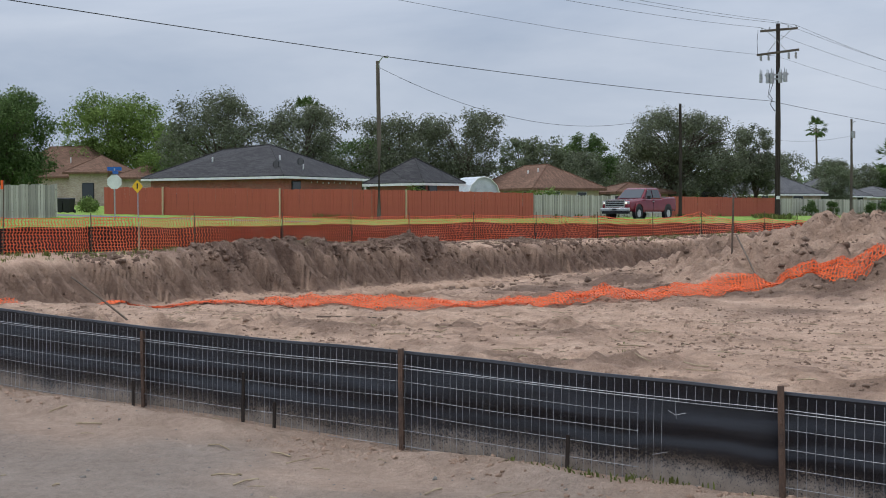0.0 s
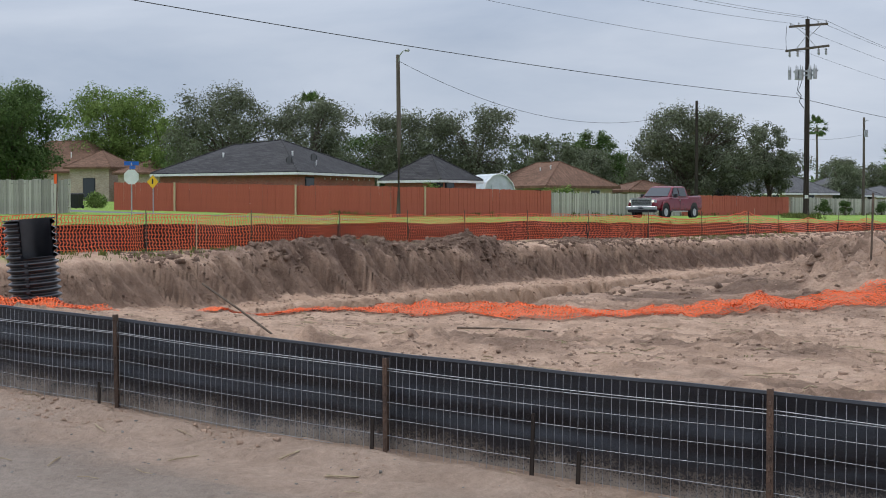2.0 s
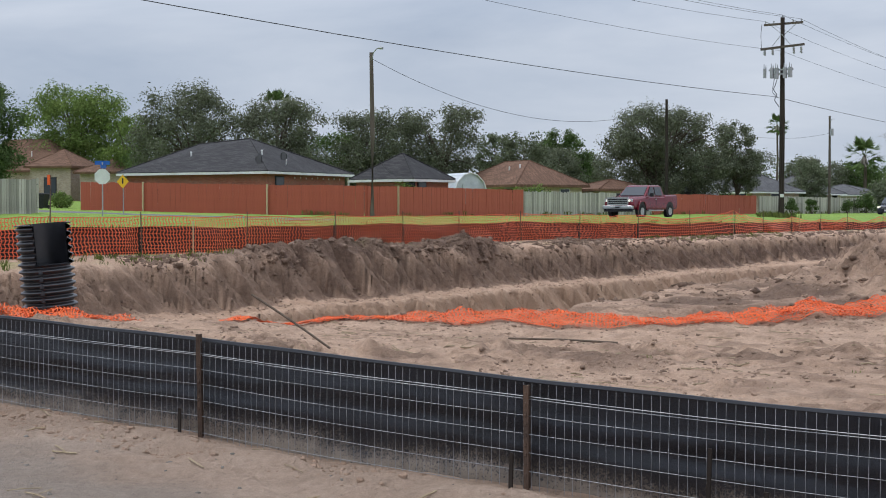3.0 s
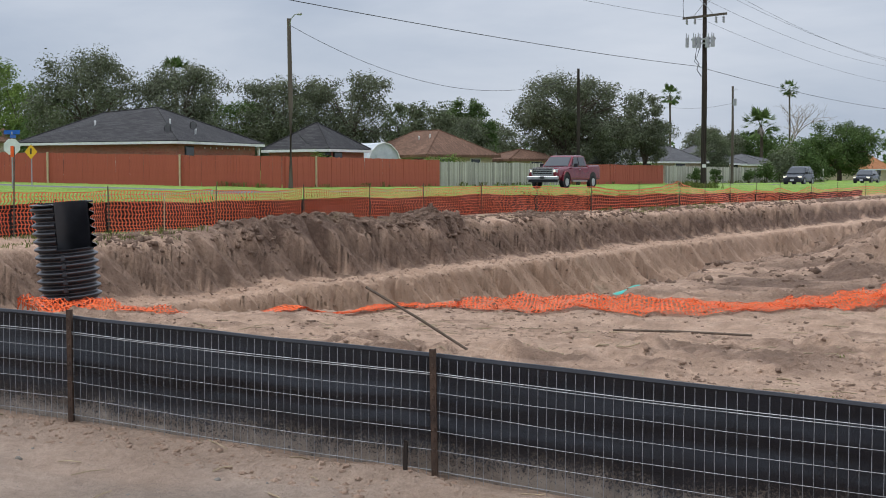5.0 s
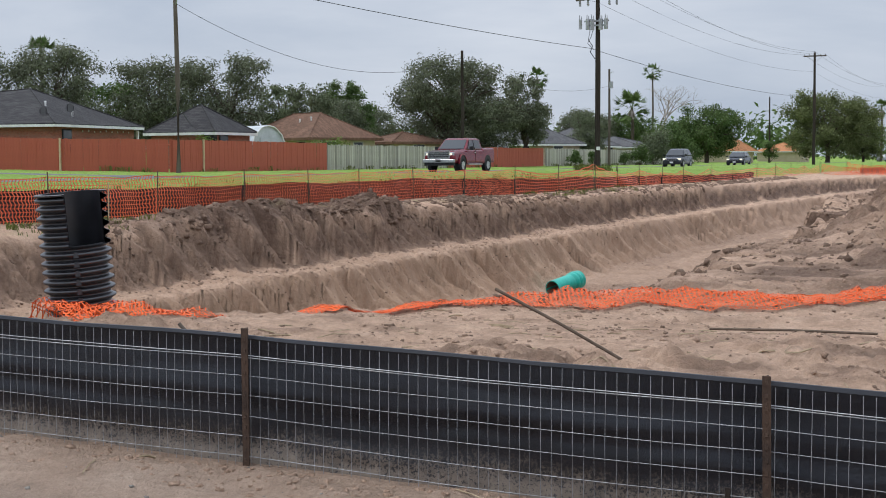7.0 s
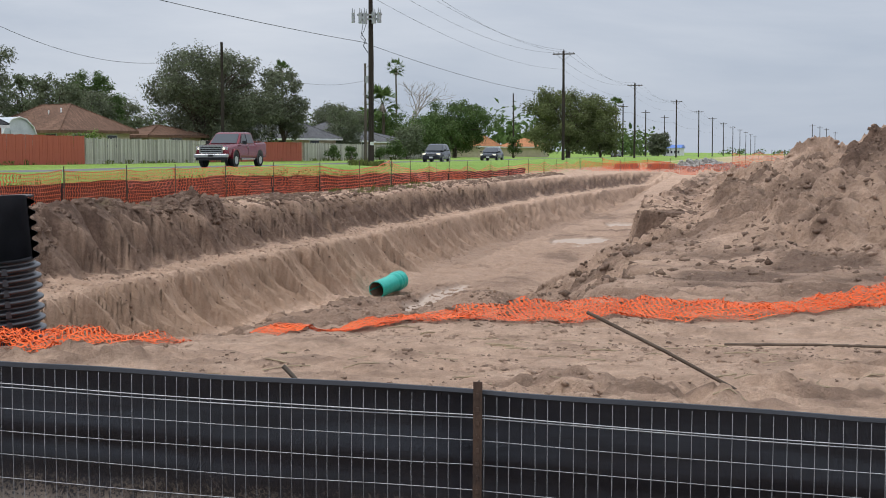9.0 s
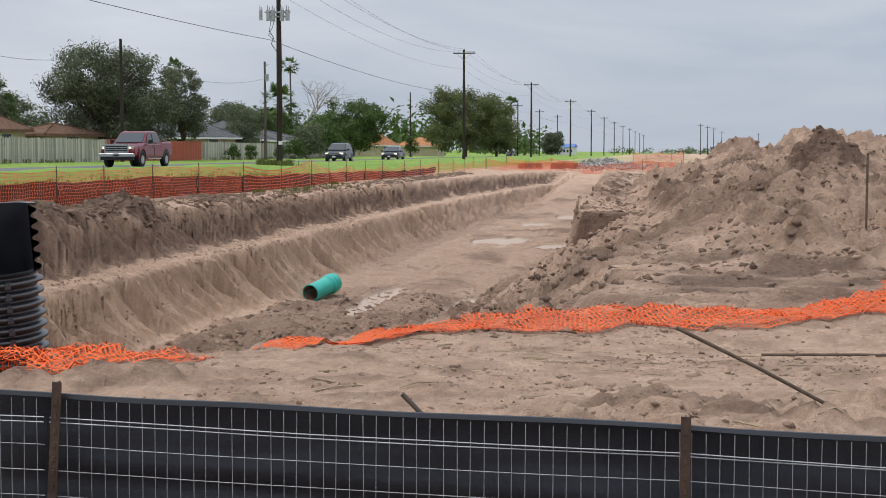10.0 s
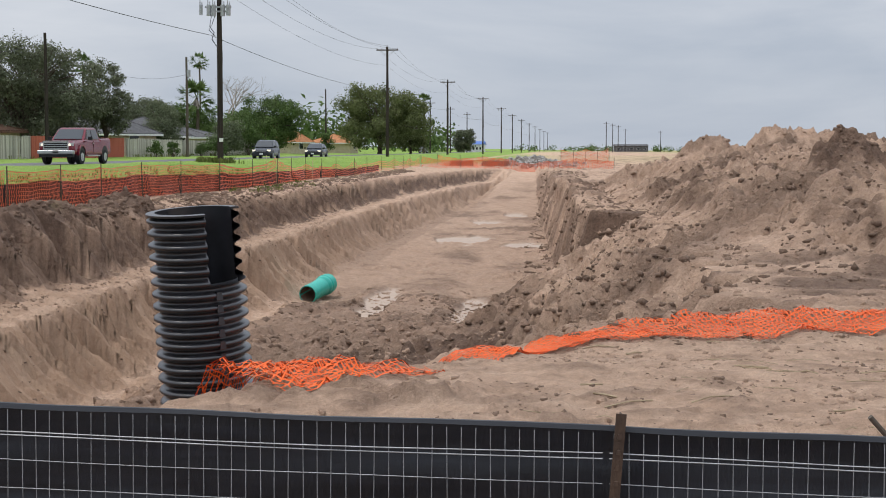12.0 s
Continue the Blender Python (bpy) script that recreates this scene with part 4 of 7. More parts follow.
def laid_net():
    pts = [Vector((x, y, 0)) for x, y in LAID]
    lens = [0.0]
    for a, b in zip(pts[:-1], pts[1:]):
        lens.append(lens[-1] + (b - a).length)
    L = lens[-1]
    xs, ys = [p.x for p in pts], [p.y for p in pts]

    def surf(u, v):
        s = u * L
        x, y = float(np.interp(s, lens, xs)), float(np.interp(s, lens, ys))
        x2, y2 = float(np.interp(s + 0.3, lens, xs)), float(np.interp(s + 0.3, lens, ys))
        d = Vector((x2 - x, y2 - y, 0))
        d = d.normalized() if d.length > 1e-4 else Vector((1, 0.2, 0))
        nrm = Vector((-d.y, d.x, 0))
        w = (0.36 if 1.6 < s < 4.5 else 0.46) + 0.10 * math.sin(s * 1.3) + 0.10 * (sn(s * 0.9, 1.0, 191))
        w += 0.10 * max(0.0, 1 - s / 1.8)
        fold = 2 * v if v < 0.5 else 2 - 2 * v
        upper = sstep_one((v - 0.5) * 8) * 0.018
        w *= 1.0
        o = (fold - 0.5) * 2 * w * (1 + 0.2 * (sn(s * 2.1, v * 3, 193))) + 0.08 * sn(s * 1.2, 7, 195) + 0.05 * sn(s * 6.5, v * 2, 196)
        px, py = x + nrm.x * o + 0.025 * (sn(s * 4, v * 4, 197)), y + nrm.y * o
        cx, cy = px - 0.46, py - 8.55
        away = math.hypot(cx, cy)
        if away < 0.375:
            px, py = 0.46 + cx * 0.375 / away, 8.55 + cy * 0.375 / away
        lean = 0.30 * max(0.0, 1 - s / 1.5) ** 0.8 * fold ** 1.5
        low = gz(px, py)
        base = low + (max(low, gz(x, y) - 0.10 if s > 1.0 else -9) - low) * sstep_one(fold * 2.5) + 0.012
        ruck = 0.035 * abs(sn(s * 5.1, v * 4.7, 199)) + 0.05 * math.exp(-((v - 0.6) / 0.2) ** 2) * max(0.0, (sn(s * 1.1, 4, 201)))
        bunch = 0.12 * math.exp(-((s - 10.2) / 0.7) ** 2) * (0.5 + 0.5 * math.sin(v * 9 + s * 5))
        return (px, py, base + 0.012 + ruck * (0.6 if s < 6 else 1.0) + bunch + lean + upper - 0.13 * math.exp(-((s - 2.1) / 0.5) ** 2))

    net = thing("fallen_net", "bright orange plastic net lying crumpled on the soil", "safety net")
    for ua, ub in ((0.0, 0.3), (0.297, 0.66), (0.657, 1.0)):
        me = net_mesh("net_length", lambda u, v: surf(ua + (ub - ua) * u, v), int(L * (ub - ua) / 0.05), 34, M_NET, 0.0052, 0.0052)
        part("net_length", me, M_NET, net)
    return net


laid_net()


# ---- black corrugated riser ----
def riser():
    pipe = thing("corrugated_pipe", "black corrugated plastic riser with a notched top", "pipe", at=(0.43, 8.55, 0))
    pipe.matrix_world = pose(0.46, 8.55, 1.32, 4.2, -2.6, 0)
    R, pitch, n = 0.345, 0.089, 64
    H = 3.1
    rings_n = int(H / pitch)
    prof = []
    for k in range(rings_n):
        z = -k * pitch
        for q in range(8):
            dz = pitch * q / 8
            c = math.cos(2 * math.pi * (q / 8 - 0.5))
            prof.append((z - dz - 0.005, R - 0.052 * (0.5 - 0.5 * (abs(c) ** 0.5 if c > 0 else -abs(c) ** 0.7))))
    a0, a1 = radians(-62), radians(34)
    g = Geo()
    vs, fs = [], []
    cols = n
    for z, r in prof:
        for i in range(cols):
            a = 2 * math.pi * i / cols
            vs.append((r * math.cos(a), r * math.sin(a), z))
    notch = 0.50
    for j in range(len(prof) - 1):
        for i in range(cols):
            a = 2 * math.pi * (i + 0.5) / cols
            aa = a if a < math.pi else a - 2 * math.pi
            if prof[j][0] > -notch and a0 < aa < a1:
                continue
            p, q = j * cols + i, j * cols + (i + 1) % cols
            fs.append((p, p + cols, q + cols, q))
    g.add(vs, fs)
    part("corrugated_wall", g, M_PIPE, pipe, smooth=True)
    ri = R - 0.062
    gi = Geo()
    vs, fs = [], []
    zs = [0.0, -notch * 0.5, -notch, -1.0, -H]
    for z in zs:
        for i in range(cols):
            a = 2 * math.pi * i / cols
            vs.append((ri * math.cos(a), ri * math.sin(a), z))
    for j in range(len(zs) - 1):
        for i in range(cols):
            a = 2 * math.pi * (i + 0.5) / cols
            aa = a if a < math.pi else a - 2 * math.pi
            if zs[j + 1] >= -notch - 0.01 and a0 < aa < a1:
                continue
            p, q = j * cols + i, j * cols + (i + 1) % cols
            fs.append((p, q, q + cols, p + cols))
    gi.add(vs, fs)
    part("inner_liner", gi, M_PIPE, pipe, "smooth black inner wall", smooth=True)
    rim = Geo()
    ringp = []
    m = 54
    for i in range(m + 1):
        a = a1 + (2 * math.pi - (a1 - a0)) * i / m
        ringp.append([((ri - 0.002) * math.cos(a), (ri - 0.002) * math.sin(a), -0.012), ((ri - 0.002) * math.cos(a), (ri - 0.002) * math.sin(a), 0.006), (R * math.cos(a), R * math.sin(a), 0.004), (R * math.cos(a), R * math.sin(a), -0.010)])
    rim.loft(ringp)
    part("rim", rim, M_PIPE, pipe)
    a = radians(-52)
    lug = Geo().box((0, 0, 0), (0.035, 0.05, 0.055), taper=0.7).mesh("moulded_lug", M_PIPE)
    for k in range(6, rings_n):
        ob = part("moulded_lug", lug, M_PIPE, pipe)
        ob.matrix_local = pose((R - 0.012) * math.cos(a), (R - 0.012) * math.sin(a), -k * pitch - 0.05, 0, 0, -52)
    return pipe


riser()


# ---- green sewer pipe in the trench ----
def green_pipe():
    pipe = thing("sewer_pipe", "short green plastic sewer pipe lying in mud", "pipe")
    a = Vector((-2.98, 32.3, -1.80))
    b = Vector((-2.67, 33.50, -1.63))
    d = (b - a).normalized()
    q = d.to_track_quat("Z", "Y")
    L = (b - a).length

    def ring(s, r, n=32):
        return [a + d * s + q @ Vector((r * math.cos(2 * math.pi * i / n), r * math.sin(2 * math.pi * i / n), 0)) for i in range(n)]

    outer = Geo()
    prof = [(0.0, 0.205), (0.0, 0.226), (L * 0.66, 0.226), (L * 0.70, 0.238), (L * 0.74, 0.25), (L * 0.80, 0.25), (L * 0.82, 0.262), (L * 0.88, 0.262), (L * 0.90, 0.25), (L, 0.25), (L, 0.23), (L * 0.74, 0.226), (L * 0.70, 0.207), (0.0, 0.205)]
    rings = [ring(s, r) for s, r in prof]
    n = 32
    vs = [p for r in rings for p in r]
    fs = []
    for j in range(len(rings) - 1):
        for i in range(n):
            p, k = j * n + i, j * n + (i + 1) % n
            fs.append((p, k, k + n, p + n))
    outer.add(vs, fs)
    part("barrel", outer, M_GREEN, pipe, smooth=False)
    # dark sleeve added so that the bore looks shaded
    lining = Geo().loft([ring(0.004, 0.203), ring(L * 0.7, 0.203), ring(L * 0.72, 0.12)], False)
    part("mud_lining", lining, M_CLAYCLOD, pipe, "dark liner standing in for shade inside the pipe")
    return pipe


green_pipe()


# ---- loose rods and stakes ----
def rod_thing(name, a, b, r, mat, label, category, group=""):
    return solo(name, Geo().tube([a, [(a[i] + b[i]) / 2 + (0.01 if i == 2 else 0) for i in range(3)], b], r, 8), mat, label, category, group)


rod_thing("steel_rod", (6.66, 6.75, gz(6.66, 6.75) - 0.04), (5.7, 6.7, 0.71), 0.0115, M_ROD, "rusty brown steel rod leaning out of the soil", "rod", "loose rods")
rod_thing("steel_rod", (6.45, 10.05, gz(6.45, 10.05) + 0.035), (7.95, 9.75, gz(7.95, 9.75) + 0.045), 0.011, M_ROD, "rusty steel rod lying flat on the soil", "rod", "loose rods")
rod_thing("fence_stake", (8.46, 18.25, gz(8.46, 18.25) - 0.1), (8.47, 18.3, gz(8.46, 18.25) + 1.14), 0.017, M_ROD, "upright rusty steel stake by the spoil mound", "stake", "loose stakes")
rod_thing("fence_stake", (9.9, 16.2, gz(9.9, 16.2) - 0.05), (8.85, 17.6, 1.05), 0.014, M_ROD, "leaning rusty steel stake by the spoil mound", "stake", "loose stakes")
rod_thing("wood_stick", (4.82, 4.78, gz(4.82, 4.78) - 0.02), (4.42, 4.68, 0.63), 0.012, M_POLE2, "short grey stick poking out of the soil", "stick")

# ---- road and street furniture ----
def flat_strip(name, x0, x1, y0, y1, dz, mat, label, step=4.0, along="y", thick=0.10):
    g = Geo()
    rings = []
    a, b = (y0, y1) if along == "y" else (x0, x1)
    k = max(2, int((b - a) / step))
    for i in range(k + 1):
        s = a + (b - a) * i / k
        if along == "y":
            zl, zr = gz(x0, s) + dz, gz(x1, s) + dz
            rings.append([(x0, s, zl - thick), (x1, s, zr - thick), (x1, s, zr), (x0, s, zl)])
        else:
            zl, zr = gz(s, y0) + dz, gz(s, y1) + dz
            rings.append([(s, y0, zl - thick), (s, y0, zl), (s, y1, zr), (s, y1, zr - thick)])
    g.loft(rings)
    return solo(name, g, mat, label, "road", kind="structure")


flat_strip("road", -27.5, -20.0, -60, 900, 0.05, M_ASPHALT, "pale worn asphalt road", 6.0)
flat_strip("road_side", -130, -27.6, 48.2, 53.0, 0.04, M_ASPHALT, "pale asphalt side street", 6.0, "x")


def insulator(g, p):
    x, y, z = p
    g.rod((x, y, z), (x, y, z + 0.16), 0.03, 0.02, 6)
    g.rod((x, y, z + 0.08), (x, y, z + 0.13), 0.055, 0.05, 6)


def line_x(y):
    return float(np.interp(y, [0, 76.5, 149.7, 222, 295, 368, 441, 514, 587, 905], [-15.9, -15.9, -15.2, -14.2, -12.3, -11.2, -10.5, -9.4, -7.9, -2.0]))


def main_pole(y, rich=False, top=13.0):
    z = gz(line_x(y), y)
    pole = thing("utility_pole", "tall dark wooden utility pole with crossarm" if not rich else "tall dark utility pole with two crossarms and transformers", "utility pole", at=(line_x(y), y, z), group="roadside utility poles")
    h = top - z
    part("shaft", Geo().tube([(0, 0, -0.4), (0.02, 0, h * 0.5), (0, 0, h)], [0.19, 0.165, 0.125], 10), M_POLE, pole)
    arm = Geo().box((0, 0.14, h - 0.35), (2.4, 0.1, 0.13))
    part("crossarm", arm, M_POLE2, pole)
    br = Geo()
    for s in (-1, 1):
        br.rod((s * 0.75, 0.16, h - 0.42), (0, 0.16, h - 1.05), 0.018, n=5)
    part("brace", br, M_STEEL, pole)
    for s in (-1.1, -0.6, 0.6, 1.1):
        g = Geo()
        insulator(g, (s, 0.14, h - 0.29))
        part("insulator", g, M_STEEL, pole)
    g = Geo()
    insulator(g, (0, 0, h))
    part("insulator", g, M_STEEL, pole)
    if rich:
        z2 = h - 1.75
        part("crossarm", Geo().box((0.05, -0.14, z2), (2.7, 0.1, 0.13), Matrix.Rotation(radians(-3), 3, "Y")), M_POLE2, pole)
        b2 = Geo()
        for s in (-1, 1):
            b2.rod((s * 0.6, -0.15, z2 + 0.05), (0, -0.15, z2 + 0.75), 0.018, n=5)
        part("brace", b2, M_STEEL, pole)
        for s in (-1.05, -0.55, 0.75, 1.2):
            c = Geo()
            c.rod((s, -0.14, z2 - 0.05), (s + 0.03, -0.14, z2 - 0.45), 0.045, 0.06, 7)
            for q in range(3):
                c.rod((s, -0.14, z2 - 0.12 - q * 0.11), (s, -0.14, z2 - 0.17 - q * 0.11), 0.085, 0.07, 8)
            part("fuse_cutout", c, M_STEEL, pole)
        zr = z2 - 1.55
        fr = Geo()
        fr.box((0, -0.2, zr + 0.2), (1.5, 0.09, 0.09))
        fr.box((0, -0.2, zr - 0.05), (1.3, 0.09, 0.09))
        part("equipment_rack", fr, M_STEEL, pole)
        for s in (-0.95, -0.5, -0.22, 0.3, 0.62):
            t = Geo()
            t.rod((s, -0.34, zr - 0.35 + 0.1 * abs(s)), (s, -0.34, zr + 0.3), 0.13 if abs(s) < 0.9 else 0.10, None, 10)
            t.rod((s - 0.05, -0.34, zr + 0.3), (s - 0.05, -0.34, zr + 0.58), 0.035, 0.02, 6)
            t.rod((s + 0.06, -0.34, zr + 0.3), (s + 0.06, -0.34, zr + 0.5), 0.035, 0.02, 6)
            part("capacitor_can", t, M_STEEL, pole, "grey steel can with bushings")
        lp = Geo()
        lp.tube([(-0.35, -0.35, zr - 0.3), (-0.45, -0.35, zr - 0.9), (-0.2, -0.35, zr - 1.25), (-0.35, -0.3, zr - 1.6), (-0.1, -0.2, zr - 2.0)], 0.025, 5)
        part("jumper_cable", lp, M_CABLE, pole)
        lp = Geo()
        lp.tube([(-0.15, -0.35, zr - 0.3), (-0.3, -0.35, zr - 0.75), (-0.5, -0.35, zr - 1.1), (-0.15, -0.3, zr - 1.45)], 0.02, 5)
        part("jumper_cable", lp, M_CABLE, pole)
        lp = Geo()
        lp.tube([(-1.25, -0.1, h - 0.3), (-1.3, -0.12, h - 1.0), (-1.25, -0.14, z2)], 0.014, 5)
        part("jumper_cable", lp, M_CABLE, pole)
        part("pole_tag", Geo().box((0.10, -0.17, 1.3), (0.22, 0.02, 0.2)), M_WHITE, pole, "small white sign plate")
    return pole


POLE_Y = [3.0, 76.5, 149.7, 222, 295, 368, 441, 514, 587, 662, 740, 820, 905]
for y in POLE_Y:
    main_pole(y, rich=(y == 76.5), top=12.85 if y == 76.5 else 12.9)


def cable(name, pts, r, label):
    return solo(name, Geo().tube(pts, r, 5), M_CABLE, label, "cable", group="overhead cables")


def sag_line(a, b, sag, n=18):
    return [tuple(a[k] + (b[k] - a[k]) * i / n - (sag * 4 * (i / n) * (1 - i / n) if k == 2 else 0) for k in range(3)) for i in range(n + 1)]


for dx, z, sag, r in ((-1.1, 12.7, 1.2, 0.009), (0.0, 13.0, 1.1, 0.009), (1.1, 12.7, 1.3, 0.009), (-0.1, 10.9, 1.0, 0.008), (-0.5, 8.2, 0.55, 0.015)):
    pts = []
    for ya, yb in zip(POLE_Y[:8], POLE_Y[1:9]):
        pts += sag_line((line_x(ya) + dx, ya, z), (line_x(yb) + dx, yb, z), sag)[:-1]
    cable("overhead_cable", pts, r, "thin black overhead cable between the roadside poles" if z > 9 else "thicker black telephone cable between the roadside poles")


def house_pole(x, y, top, lamp=False, mat=None, can=False):
    z = gz(x, y)
    h = top - z
    pole = thing("street_lamp" if lamp else "service_pole", "wooden pole carrying a street lamp on a bracket" if lamp else "slim weathered wooden service pole beside the fence", "lamp post" if lamp else "utility pole", at=(x, y, z), group="" if lamp else "service poles")
    part("shaft", Geo().tube([(0, 0, -0.4), (0.03, 0, h * 0.5), (-0.06 if lamp else 0, 0, h)], [0.17, 0.14, 0.11], 9), mat or M_POLE, pole)
    if lamp:
        part("bracket", Geo().tube([(-0.05, 0, h - 0.55), (0.3, -0.25, h - 0.05), (0.75, -0.5, h + 0.14), (1.0, -0.65, h + 0.12)], 0.03, 6), M_STEEL, pole)
        hd = Geo()
        hd.loft([[(0.95 + 0.55 * k, -0.62 - 0.33 * k, h + 0.12 - 0.03 * k) for k in (0,)] * 6, *[[(0.95 + 0.55 * k + w * 0.4 * math.cos(a), -0.62 - 0.33 * k + w * 0.8 * math.cos(a), h + 0.12 - 0.03 * k + 0.7 * w * math.sin(a)) for a in [2 * math.pi * i / 6 for i in range(6)]] for k, w in ((0.1, 0.06), (0.4, 0.12), (0.8, 0.15), (1.0, 0.06))]])
        part("lamp_head", hd, M_STEEL, pole)
    if can:
        part("transformer", Geo().rod((0.25, -0.1, h - 2.0), (0.25, -0.1, h - 1.3), 0.2, 0.2, 12), M_STEEL, pole)
        part("bracket", Geo().tube([(0, 0, h - 0.6), (0.35, -0.2, h - 0.3), (0.6, -0.3, h - 0.35)], 0.03, 5), M_STEEL, pole)
    return pole


house_pole(-35.9, 62.6, 10.78, lamp=True, mat=M_POLE2)
house_pole(-35.4, 101.6, 10.5)
house_pole(-34.2, 137.6, 11.05, mat=M_POLE2, can=True)
house_pole(-34.8, 227.0, 11.7)
cable("overhead_cable", sag_line((-35.9, 62.6, 10.4), (-35.4, 101.6, 9.9), 2.3, 24), 0.014, "thin service cable sagging between wooden poles")
cable("overhead_cable", sag_line((-35.4, 101.6, 9.4), (-34.2, 137.6, 9.3), 1.2), 0.012, "thin service cable sagging between wooden poles")
cable("overhead_cable", sag_line((-35.9, 62.6, 5.0), (-43.5, 76.5, 3.9), 0.6), 0.012, "thin service cable from the pole to a house")


def stop_sign():
    x, y = -39.65, 45.1
    z = gz(x, y)
    s = thing("stop_sign", "back of a grey octagonal stop sign with blue street name plates", "road sign", at=(x, y, z), rz=38)
    part("post", Geo().rod((0, 0, -0.2), (0, 0, 2.75), 0.035, None, 8), M_STEEL, s)
    g = Geo()
    pts = [(0.41 * math.cos(radians(22.5 + 45 * i)), 2.02 + 0.41 * math.sin(radians(22.5 + 45 * i))) for i in range(8)]
    g.loft([[(px, -0.05, pz) for px, pz in pts], [(px, -0.038, pz) for px, pz in pts]])
    part("octagon_plate", g, M_WHITE, s, "pale unpainted back of the plate")
    part("street_name_plate", Geo().box((0.0, 0, 2.72), (0.75, 0.012, 0.2)), M_SIGNBLUE, s, "blue street name plate")
    part("street_name_plate", Geo().box((0.05, 0, 2.52), (0.55, 0.012, 0.17), Matrix.Rotation(radians(70), 3, "Z")), M_SIGNBLUE, s, "blue street name plate")
    x, y = -43.5, 50.0
    z = gz(x, y)
    d = thing("warning_sign", "yellow diamond warning sign on a thin post", "road sign", at=(x, y, z), rz=15)
    part("post", Geo().rod((0, 0, -0.2), (0, 0, 2.25), 0.03, None, 8), M_STEEL, d)
    part("diamond_plate", Geo().box((0, -0.045, 1.85), (0.54, 0.012, 0.54), Matrix.Rotation(radians(45), 3, "Y")), M_SIGNYELLOW, d)
    part("symbol", Geo().box((0, -0.056, 1.88), (0.09, 0.006, 0.3)), M_CABLE, d, "dark unreadable symbol")


M_SIGNBLUE = plain("blue_sign_sheet", (0.02, 0.10, 0.38), (0.03, 0.14, 0.48), 5, 0.4, 0, 0.05, 40)
M_SIGNYELLOW = plain("yellow_sign_sheet", (0.75, 0.42, 0.02), (0.85, 0.50, 0.03), 5, 0.4, 0, 0.05, 40)
stop_sign()


# ---- plot fences ----
def board_fence(label, a, b, h, mat, group, board=0.145, gap=0.004, jag=0.02, missing=(), post_mat=None):
    a, b = Vector((*a, 0)), Vector((*b, 0))
    d = (b - a).normalized()
    L = (b - a).length
    rot = math.degrees(math.atan2(d.y, d.x))
    fence = thing("board_fence", label, "fence", group="plot fences")
    n = int(L / (board + gap))
    rnd = random.Random(int(L * 100))
    base = Geo().box((0, 0, h / 2), (board, 0.02, h)).mesh("board", mat)
    for i in range(n):
        if i in missing:
            continue
        p = a + d * ((i + 0.5) * (board + gap))
        z = gz(p.x, p.y)
        ob = new("board", base)
        ob.parent = fence
        ob.matrix_local = pose(p.x + rnd.uniform(-0.006, 0.006), p.y + rnd.uniform(-0.006, 0.006), z + rnd.uniform(-jag, jag), rnd.uniform(-0.6, 0.6), rnd.uniform(-0.7, 0.7), rot)
    k = max(1, int(L / 2.4))
    for i in range(k + 1):
        p = a + d * (L * i / k)
        z = gz(p.x, p.y)
        ob = part("post", Geo().box((0, 0, h / 2 - 0.03), (0.09, 0.09, h + 0.1)), post_mat or mat, fence)
        ob.matrix_local = pose(p.x - d.y * 0.07, p.y + d.x * 0.07, z, 0, 0, rot)
    for zz in (0.3, h - 0.3):
        za, zb = gz(a.x, a.y), gz(b.x, b.y)
        g = Geo().tube([(a.x - d.y * 0.03, a.y + d.x * 0.03, za + zz), (b.x - d.y * 0.03, b.y + d.x * 0.03, zb + zz)], 0.04, 4)
        part("rail", g, mat, fence)
    return fence


board_fence("red painted board fence along the side street", (-57.3, 58.9), (-36.9, 63.2), 1.85, M_REDWOOD, "plot", 0.19)
board_fence("red painted board fence facing the road", (-36.8, 63.3), (-36.6, 81.0), 1.83, M_REDWOOD, "plot", 0.19)
board_fence("weathered grey board fence facing the road", (-36.6, 81.15), (-36.5, 101.2), 1.72, M_GREYWOOD, "plot", 0.15, 0.012, 0.05, missing=(107, 108, 111))
board_fence("red painted board fence behind the service pole", (-36.5, 101.3), (-36.0, 122.5), 1.72, M_REDWOOD, "plot", 0.19)
board_fence("weathered grey board fence half hidden by shrubs", (-35.8, 122.7), (-35.2, 178.0), 1.7, M_GREYWOOD, "plot", 0.2, 0.02, 0.06)
board_fence("weathered tall grey board fence at the street corner", (-46.2, 20.0), (-46.2, 46.4), 1.85, M_GREYWOOD, "plot", 0.15, 0.012, 0.03)


for px, py in ((-52.46, 59.92), (-43.47, 61.81), (-36.76, 66.43)):
    post = solo("fence_post", Geo().box((0, 0, 0.92), (0.1, 0.1, 1.95), taper=0.96), M_LATH, "pale bare wooden post in the red fence", "fence post", group="bare fence posts")
    post.matrix_world = pose(px + 0.05, py - 0.12, gz(px, py), 0, 0, 12)


